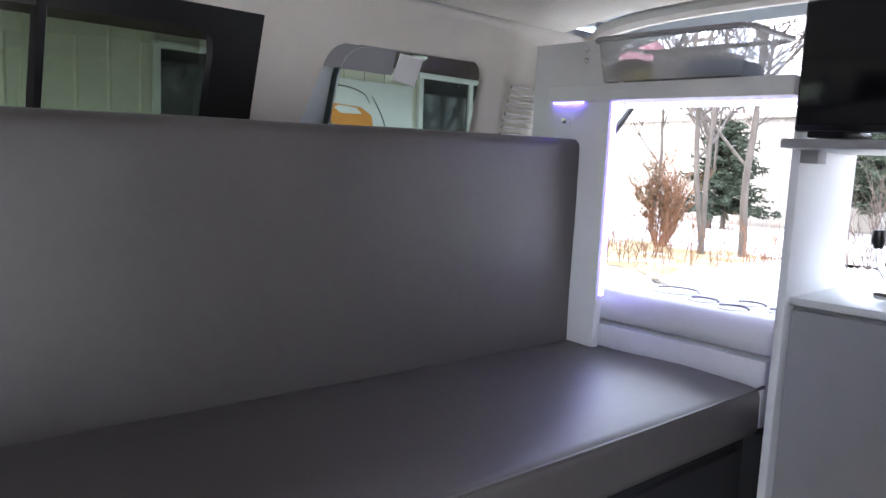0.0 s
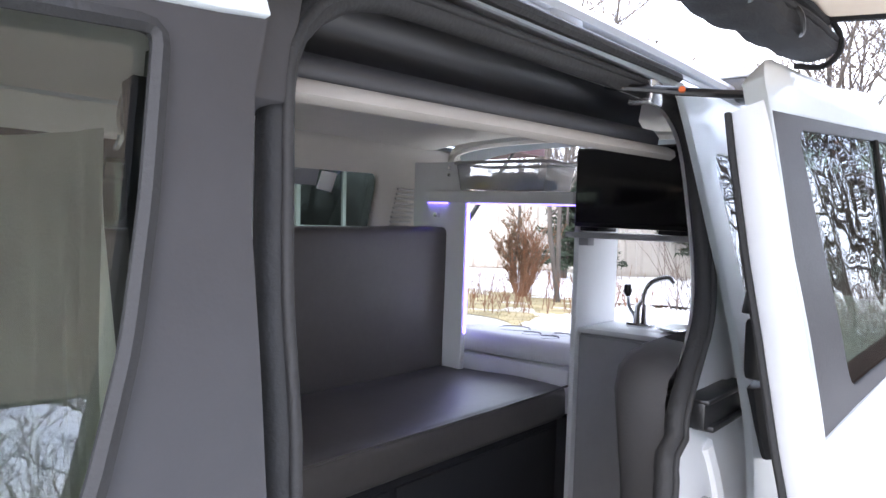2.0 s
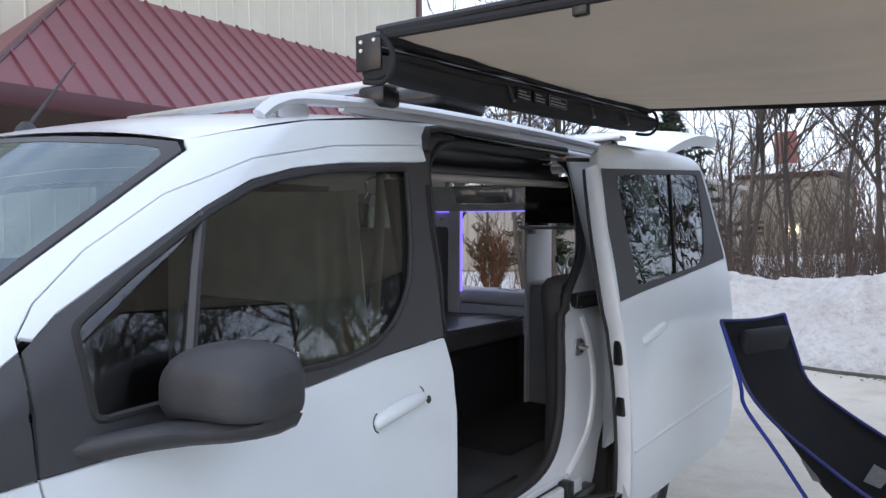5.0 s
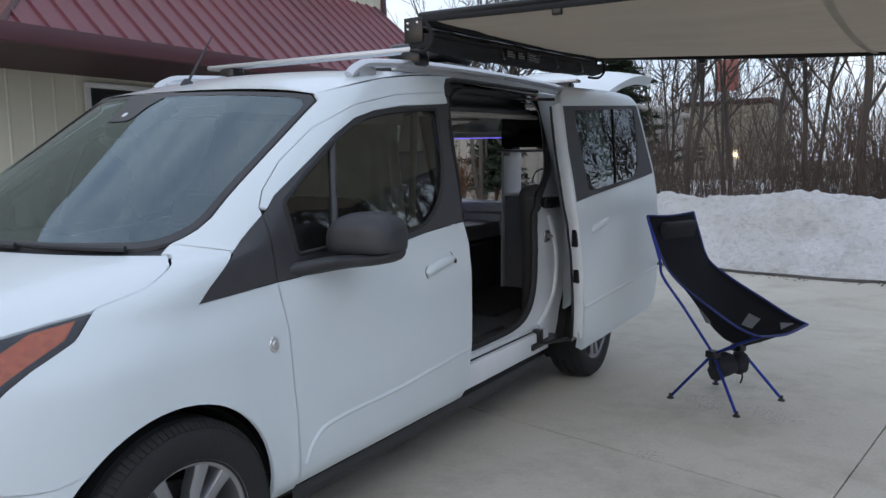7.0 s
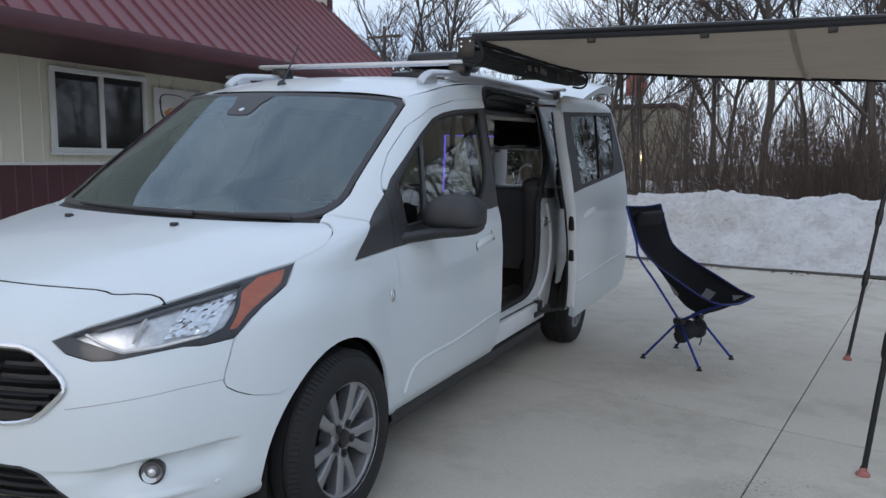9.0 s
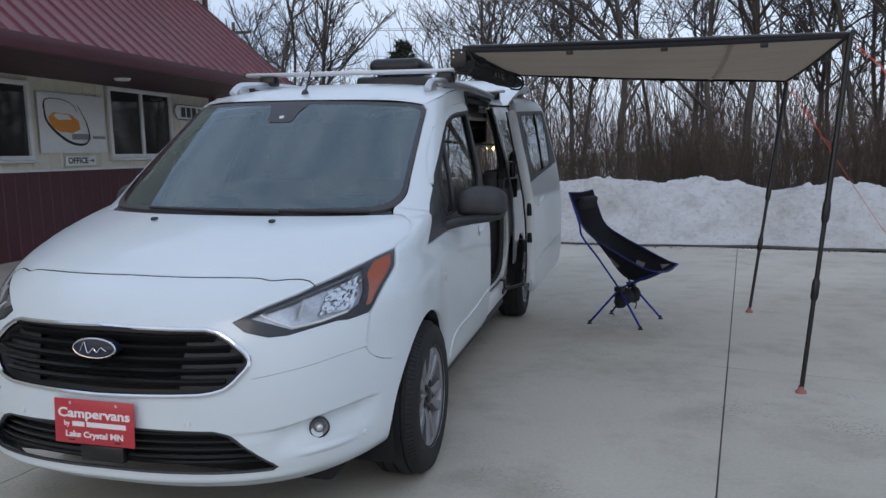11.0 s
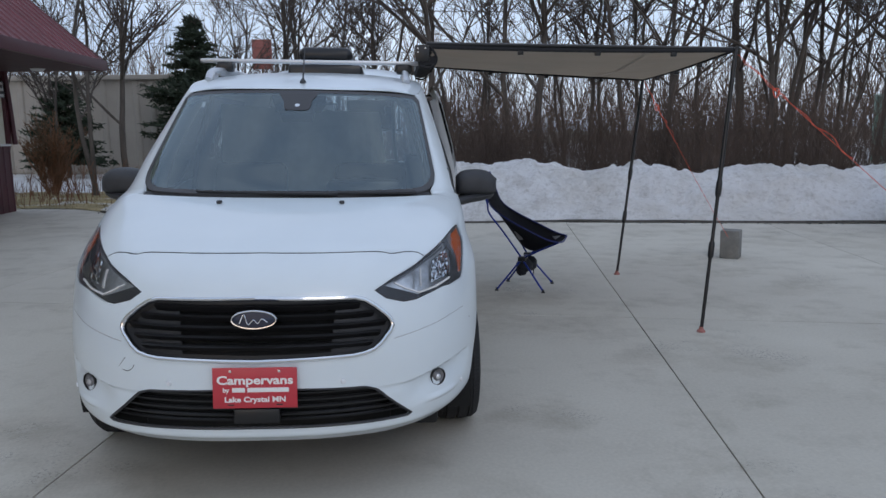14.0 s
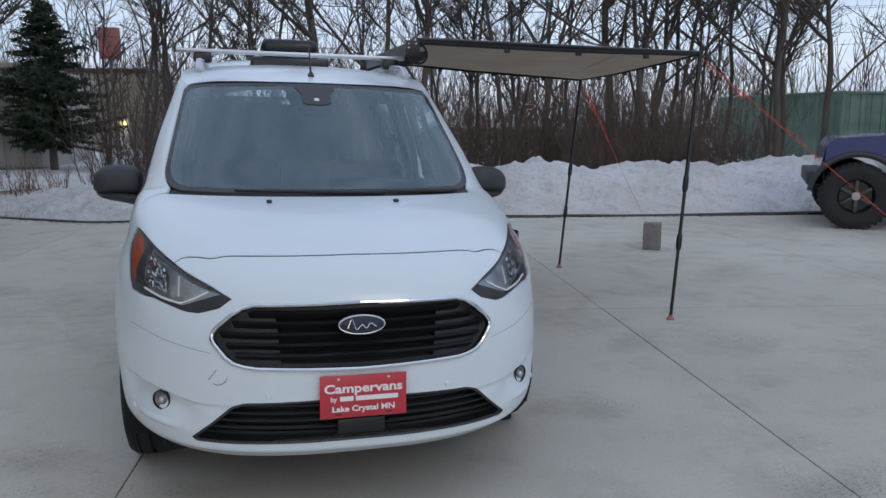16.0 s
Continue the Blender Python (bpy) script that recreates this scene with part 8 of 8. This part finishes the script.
bm = boxes((0.09, CW - 0.03, 0.07, CL - 0.03, 0.1, CH - 0.04), bevel=0.01)
part("body", bm, M_CONTAINER, box2)
for x in (0.0, CW - 0.14):
    for y in (0.0, CL - 0.14):
        bm = boxes((x, x + 0.14, y, y + 0.14, 0, CH), bevel=0.015)
        part("corner_post", bm, M_CONTAINER, box2)
for z in (0.0, CH - 0.1):
    bm = boxes((-0.004, 0.08, 0.14, CL - 0.14, z, z + 0.1), (0.14, CW - 0.14, -0.004, 0.08, z, z + 0.1), bevel=0.012)
    part("rail", bm, M_CONTAINER, box2)
for x0 in (0.15, CW / 2 + 0.01):
    leaf = new("door_leaf")
    leaf.parent = box2
    bm = boxes((x0, x0 + CW / 2 - 0.16, 0.03, 0.068, 0.12, CH - 0.12), bevel=0.008)
    part("panel", bm, M_CONTAINER, leaf)
    for k in range(4):
        bm = boxes((x0 + 0.06, x0 + CW / 2 - 0.22, 0.012, 0.03, 0.3 + 0.55 * k, 0.62 + 0.55 * k), bevel=0.01)
        part("door_rib", bm, M_CONTAINER, leaf)
    for dx in (0.25, 0.78):
        bm = bmesh.new()
        tube(bm, [(x0 + dx, 0.0, 0.12), (x0 + dx, 0.0, CH - 0.12)], 0.02, 8)
        part("lock_rod", bm, M_CONTAINER, leaf)
red = thing("red_sign_board", "faded red square sign on a post", "sign")
bm = boxes((-9.15, -7.75, 54.2, 54.35, 6.05, 8.16), bevel=0.02)
part("sign_face", bm, M_REDSIGN, red)
bm = bmesh.new()
tube(bm, [(-8.45, 54.28, -0.3), (-8.45, 54.28, 6.1)], 0.09, 8)
part("sign_post", bm, M_WOODPOLE, red)

# ---- trees ----
def limb(bm, p, d, length, r, depth, rng, sides, tips, twig):
    """A wandering limb that forks; thin ends go into the twig mesh."""
    steps = max(3, int(length / 0.45))
    pts, rs = [p.copy()], [r]
    for k in range(steps):
        d = (d + Vector((rng.uniform(-1, 1), rng.uniform(-1, 1), rng.uniform(-0.3, 0.7))) * (0.10 + 0.05 * depth)).normalized()
        p = p + d * (length / steps)
        pts.append(p.copy())
        rs.append(r * (1 - 0.75 * (k + 1) / steps) + 0.004)
    tube(bm if depth < 2 else twig, pts, rs, sides if depth < 2 else 3, False)
    if depth >= 4 or r < 0.007:
        return
    n = {0: rng.randint(7, 10), 1: rng.randint(5, 7), 2: rng.randint(4, 6), 3: 3}[depth]
    for k in range(n):
        f = rng.uniform(0.28 if depth == 0 else 0.2, 1.0)
        i = min(len(pts) - 2, int(f * (len(pts) - 1)))
        q = pts[i]
        ax = (pts[i + 1] - pts[i]).normalized()
        side = Vector((rng.uniform(-1, 1), rng.uniform(-1, 1), rng.uniform(-0.1, 0.5))).normalized()
        nd = (ax * rng.uniform(0.45, 0.9) + side * 0.75).normalized()
        limb(bm, q, nd, length * rng.uniform(0.38, 0.62) * (1.1 - 0.35 * f), rs[i] * rng.uniform(0.45, 0.7), depth + 1, rng, 5, tips, twig)


def bare_tree(seed, height, forks=1):
    rng = random.Random(seed)
    t = thing("bare_tree", "leafless deciduous tree with grey-brown bark", "tree", group="bare trees behind the snow bank")
    bm, tw = bmesh.new(), bmesh.new()
    for k in range(forks):
        lean = Vector((rng.uniform(-0.14, 0.14), rng.uniform(-0.1, 0.1), 1)).normalized()
        limb(bm, Vector((0.12 * k, 0.05 * k, -0.2)), lean, height * rng.uniform(0.8, 1.0), 0.105 * rng.uniform(0.7, 1.0) / (1 + 0.2 * (forks - 1)), 0, rng, 8, [], tw)
    part("trunk", bm, M_BARK, t, angle=80)
    part("crown", tw, M_TWIG, t, "fine bare twigs", angle=80)
    return t


protos = [bare_tree(11, 8.5), bare_tree(23, 9.5, 2), bare_tree(37, 7.5, 3), bare_tree(41, 10.0), bare_tree(59, 8.0, 2), bare_tree(67, 9.0)]


def at_px(px, y):
    return 1.1 + (y + 2.39) * math.tan(math.atan((px - 784) / 1331) - 0.0936)


spots = [(640, 27, 2, 0.9), (690, 22, 1, 1.05), (742, 24, 2, 1.0), (800, 28, 5, 1.1), (865, 21, 4, 1.0), (945, 18, 3, 1.05), (985, 24, 5, 0.9), (1045, 26, 2, 1.0),
         (1093, 19, 0, 1.1), (1148, 19, 3, 1.15), (1200, 25, 1, 0.95), (1262, 22, 4, 1.1), (1318, 20, 5, 1.0), (1360, 21, 2, 1.1), (1398, 19, 1, 1.1), (1468, 23, 0, 0.95), (1540, 19, 3, 1.4), (1600, 18, 4, 1.2), (1650, 19, 1, 1.25), (1700, 21, 0, 1.1),
         (1760, 20, 2, 1.0), (1850, 23, 5, 1.1), (1960, 22, 1, 1.0), (330, 24, 4, 0.8), (250, 22, 5, 0.7)]
rng = random.Random(3)
used = set()
for px, y, k, sc in spots:
    m = Matrix.Translation((at_px(px, y), y, 0)) @ pose(0, 0, 0, 0, 0, rng.uniform(0, 360)) @ Matrix.Diagonal((sc, sc, sc, 1))
    if k not in used:
        used.add(k)
        protos[k].matrix_basis = m
    else:
        c = copy_thing(protos[k], m)
        c.scale = (sc, sc, sc)
# trees beyond the container
for x, y, k, sc in ((15, 16.5, 0, 1.15), (17.5, 17.5, 3, 1.1), (13, 18.5, 5, 1.0), (20.5, 15.5, 1, 1.2), (18.5, 21, 4, 1.25), (22.5, 19, 2, 1.2)):
    c = copy_thing(protos[k], Matrix.Translation((x, y, 0)) @ pose(0, 0, 0, 0, 0, rng.uniform(0, 360)))
    c.scale = (sc, sc, sc)
# two slim trunks before the shed
for x, y, k, sc in ((-6.75, 16.3, 1, 0.85), (-6.02, 16.6, 3, 0.8)):
    c = copy_thing(protos[k], Matrix.Translation((x, y, 0)) @ pose(0, 0, 0, 0, 0, rng.uniform(0, 360)))
    c.scale = (sc, sc, sc)
# trees on the far side of the lot, mirrored in the windows
for i in range(12):
    sc = rng.uniform(0.9, 1.3)
    c = copy_thing(protos[i % 6], Matrix.Translation((22 + rng.uniform(-3, 5), -9 + i * 2.4, 0)) @ pose(0, 0, 0, 0, 0, rng.uniform(0, 360)))
    c.scale = (sc, sc, sc)


def thicket(name, label, boxes_, count, h0, h1, r0, material, seed, forks=3):
    """Tangled thin stems that nobody could count."""
    rng = random.Random(seed)
    bm = bmesh.new()
    for i in range(count):
        x0, x1, y0, y1 = boxes_[i % len(boxes_)]
        p = Vector((rng.uniform(x0, x1), rng.uniform(y0, y1), -0.1))
        h = rng.uniform(h0, h1)
        d = Vector((rng.uniform(-0.3, 0.3), rng.uniform(-0.3, 0.3), 1)).normalized()
        pts = [p]
        for k in range(3):
            d = (d + Vector((rng.uniform(-0.25, 0.25), rng.uniform(-0.25, 0.25), 0.1))).normalized()
            pts.append(pts[-1] + d * h / 3)
        tube(bm, pts, [r0, r0 * 0.8, r0 * 0.6, r0 * 0.3], 3, False)
        for f in range(forks):
            i0 = rng.randint(1, 2)
            q = pts[i0]
            dd = (d + Vector((rng.uniform(-1, 1), rng.uniform(-1, 1), rng.uniform(-0.1, 0.6)))).normalized()
            l = h * rng.uniform(0.25, 0.5)
            m1 = q + dd * l * 0.5
            tube(bm, [q, m1, m1 + (dd + Vector((rng.uniform(-0.4, 0.4), rng.uniform(-0.4, 0.4), 0.3))).normalized() * l * 0.5], [r0 * 0.5, r0 * 0.4, r0 * 0.2], 3, False)
    ob = part(name, bm, material, None, recalc=False, angle=90)
    return tagged(ob, label, "brush", kind="stuff")


thicket("brush_thicket", "tangled leafless brush behind the snow bank", [(-3.5, 4, 14, 19), (2, 9, 14, 19), (7, 13, 13, 18), (-1, 14, 15, 24), (3, 16, 17, 26)], 3300, 0.7, 2.6, 0.009, M_BRUSH, 4, 6)
thicket("far_woods", "distant band of bare woods", [(-30, 45, 46, 60), (-60, 60, 60, 85), (36, 60, -20, 45)], 1500, 5.0, 10.0, 0.05, M_BRUSH, 8, 5)
thicket("side_brush", "bare brush by the shed", [(-12, -4, 14.2, 18), (-9, -3.8, 13.2, 15)], 210, 0.35, 1.05, 0.009, M_RUST, 9, 4)


def spruce(name, x, y, h, r, seed, label, bushy=1.0):
    """A conifer: drooping whorled boughs with many small needle blades."""
    rng = random.Random(seed)
    t = thing(name, label, "conifer", m=Matrix.Translation((x, y, 0)))
    bm = bmesh.new()
    tube(bm, [(0, 0, -0.1), (0.02, 0, h * 0.5), (0, 0.01, h)], [0.025 * h, 0.015 * h, 0.004 * h], 7)
    nb = bmesh.new()
    z = 0.15 * h
    while z < h * 0.985:
        reach = r * (1 - z / h) ** 0.62 * rng.uniform(0.75, 1.1) + 0.04
        for k in range(rng.randint(5, 8)):
            a = rng.uniform(0, 6.283)
            d = Vector((math.cos(a), math.sin(a), rng.uniform(-0.25, 0.35)))
            l = reach * rng.uniform(0.7, 1.08)
            q = Vector((0, 0, z)) + d * l
            tube(bm, [(0, 0, z), tuple(Vector((0, 0, z)) + d * l * 0.5 + Vector((0, 0, 0.03))), tuple(q)], [0.012, 0.008, 0.003], 3, False)
            n = int(16 * l / 0.6 * bushy) + 6
            for j in range(n):
                f = rng.uniform(0.12, 1.05)
                c = Vector((0, 0, z)) + d * l * f
                dirv = Vector((rng.uniform(-1, 1), rng.uniform(-1, 1), rng.uniform(-0.6, 0.6))).normalized()
                ln = rng.uniform(0.09, 0.2) * (0.6 + 0.28 * r)
                w = dirv.orthogonal().normalized() * ln * 0.16
                v = [nb.verts.new(c - w), nb.verts.new(c + w), nb.verts.new(c + dirv * ln)]
                nb.faces.new(v)
        z += rng.uniform(0.05, 0.085) * (0.5 + 0.2 * h)
    part("trunk", bm, M_BARK, t, angle=80)
    part("crown", nb, M_NEEDLE, t, recalc=False, angle=180)
    return t


spruce("spruce", -6.55, 26.3, 5.7, 2.4, 21, "tall dark green spruce tree", 2.8)
spruce("spruce", -10.6, 24.5, 3.3, 1.75, 22, "dark green spruce before the shed", 2.2)


def shrub(x, y, h, seed):
    """Many reddish stems that fan out from one foot, with olive tufts on one flank."""
    rng = random.Random(seed)
    t = thing("shrub", "reddish leafless shrub with olive evergreen tufts", "shrub", m=Matrix.Translation((x, y, 0)))
    bm, nb = bmesh.new(), bmesh.new()
    for k in range(46):
        a = rng.uniform(0, 6.283)
        lean = rng.uniform(0.05, 0.5)
        d = Vector((math.cos(a) * lean, math.sin(a) * lean, 1)).normalized()
        l = h * rng.uniform(0.65, 1.05) * (1 - 0.35 * lean)
        p = Vector((0.10 * math.cos(a), 0.10 * math.sin(a), 0.0))
        pts = [p]
        for i in range(4):
            d = (d + Vector((rng.uniform(-0.2, 0.2), rng.uniform(-0.2, 0.2), 0.08))).normalized()
            pts.append(pts[-1] + d * l / 4)
        tube(bm, pts, [0.013, 0.011, 0.008, 0.006, 0.003], 4, False)
        for i in (1, 2, 2, 3, 3, 4):
            q = pts[i]
            for _ in range(3):
                dd = (d + Vector((rng.uniform(-1, 1), rng.uniform(-1, 1), rng.uniform(-0.2, 0.8)))).normalized()
                m1 = q + dd * h * rng.uniform(0.06, 0.16)
                tube(bm, [q, m1, m1 + (dd + Vector((rng.uniform(-0.5, 0.5), rng.uniform(-0.5, 0.5), 0.3))) * h * 0.06], [0.006, 0.005, 0.002], 3, False)
                green = q.z > 0.42 * h and q.x - 0.25 * (q.z - h * 0.8) < 0.12 + rng.uniform(-0.1, 0.1)
                for _ in range(16 if green else 3):
                    c = q.lerp(m1, rng.uniform(0.2, 1.3))
                    v = Vector((rng.uniform(-1, 1), rng.uniform(-1, 1), rng.uniform(-0.5, 1))).normalized() * rng.uniform(0.04, 0.09)
                    w = v.orthogonal().normalized() * 0.010
                    nb.faces.new([nb.verts.new(c - w), nb.verts.new(c + w), nb.verts.new(c + v)])
    part("branching", bm, M_RUST, t, angle=80)
    part("foliage", nb, mat("olive_needles", (0.07, 0.075, 0.04), 0.85, var=0.35, scale=1.6, tint=(0.15, 0.085, 0.05)), t, "olive evergreen tufts", recalc=False, angle=180)
    return t


shrub(-7.9, 16.8, 1.85, 5)

# utility pole and lines
pole = thing("utility_pole", "weathered wooden utility pole with lines", "utility pole")
bm = bmesh.new()
tube(bm, [(-21, 40, -0.2), (-21, 40, 9.5)], [0.15, 0.11], 10)
part("pole_shaft", bm, M_WOODPOLE, pole)
bm = boxes((-22.1, -19.9, 39.9, 40.1, 8.8, 8.95), bevel=0.01)
part("cross_arm", bm, M_WOODPOLE, pole)
for dx, z in ((-0.9, 9.05), (0.9, 9.05), (0.0, 7.6), (0.05, 6.9)):
    bm = bmesh.new()
    tube(bm, [(-21 + dx + 60 * t, 40 - 4 * t, z - 1.2 * math.sin(math.pi * t) - 0.6 * t) for t in np.linspace(0, 1, 20)], 0.014, 4)
    part("power_line", bm, M_PLASTIC, pole)

# snow beyond the bank, and the strip of turf before the shed
bm = bmesh.new()
vs = [[bm.verts.new((-30 + 75 * i / 50, 11.5 + 60 * (j / 30) ** 1.5, -0.02 + 0.10 * noise.noise(Vector((i * 0.5, j * 0.7, 2))) + 0.03)) for j in range(31)] for i in range(51)]
for i in range(50):
    for j in range(30):
        x, y = vs[i][j].co.x, vs[i][j].co.y
        if x < -3 and y < 16:
            continue
        bm.faces.new((vs[i][j], vs[i + 1][j], vs[i + 1][j + 1], vs[i][j + 1]))
loose = [v for v in bm.verts if not v.link_faces]
bmesh.ops.delete(bm, geom=loose, context="VERTS")
tagged(part("snow_field", bm, M_SNOW, angle=80), "flat snow cover under the trees", "snow", kind="stuff")

# dead yellow turf between the pad and the shed
def turf():
    rnd = random.Random(12)
    bm = bmesh.new()
    nx, ny = 40, 26
    vs = []
    for i in range(nx + 1):
        x = -13 + 10.2 * i / nx
        vs.append([bm.verts.new((x, edge_y(x) + 0.05 + 4.2 * j / ny, 0.012 + 0.05 * noise.noise(Vector((x, j * 0.3, 8))) * min(1, j / 4))) for j in range(ny + 1)])
    for i in range(nx):
        for j in range(ny):
            bm.faces.new((vs[i][j], vs[i + 1][j], vs[i + 1][j + 1], vs[i][j + 1]))
    for _ in range(5000):
        x = rnd.uniform(-12, -3.0)
        y = edge_y(x) + 0.05 + 4.0 * rnd.random() ** 1.4
        h = rnd.uniform(0.02, 0.06) if rnd.random() < 0.9 else rnd.uniform(0.08, 0.2)
        a = rnd.uniform(0, 6.28)
        dx, dy = math.cos(a), math.sin(a)
        bm.faces.new([bm.verts.new((x - dy * 0.006, y + dx * 0.006, 0)), bm.verts.new((x + dy * 0.006, y - dx * 0.006, 0)), bm.verts.new((x + dx * h * 0.8, y + dy * h * 0.8, h))])
    return part("turf", bm, mat("dead_turf", (0.24, 0.18, 0.075), 0.95, var=0.3, scale=1.5, tint=(0.34, 0.27, 0.14), bump=0.6, bscale=60, fine=0.2), recalc=False, angle=60)


tagged(turf(), "matted dead yellow turf beside the pad", "grass", kind="stuff")
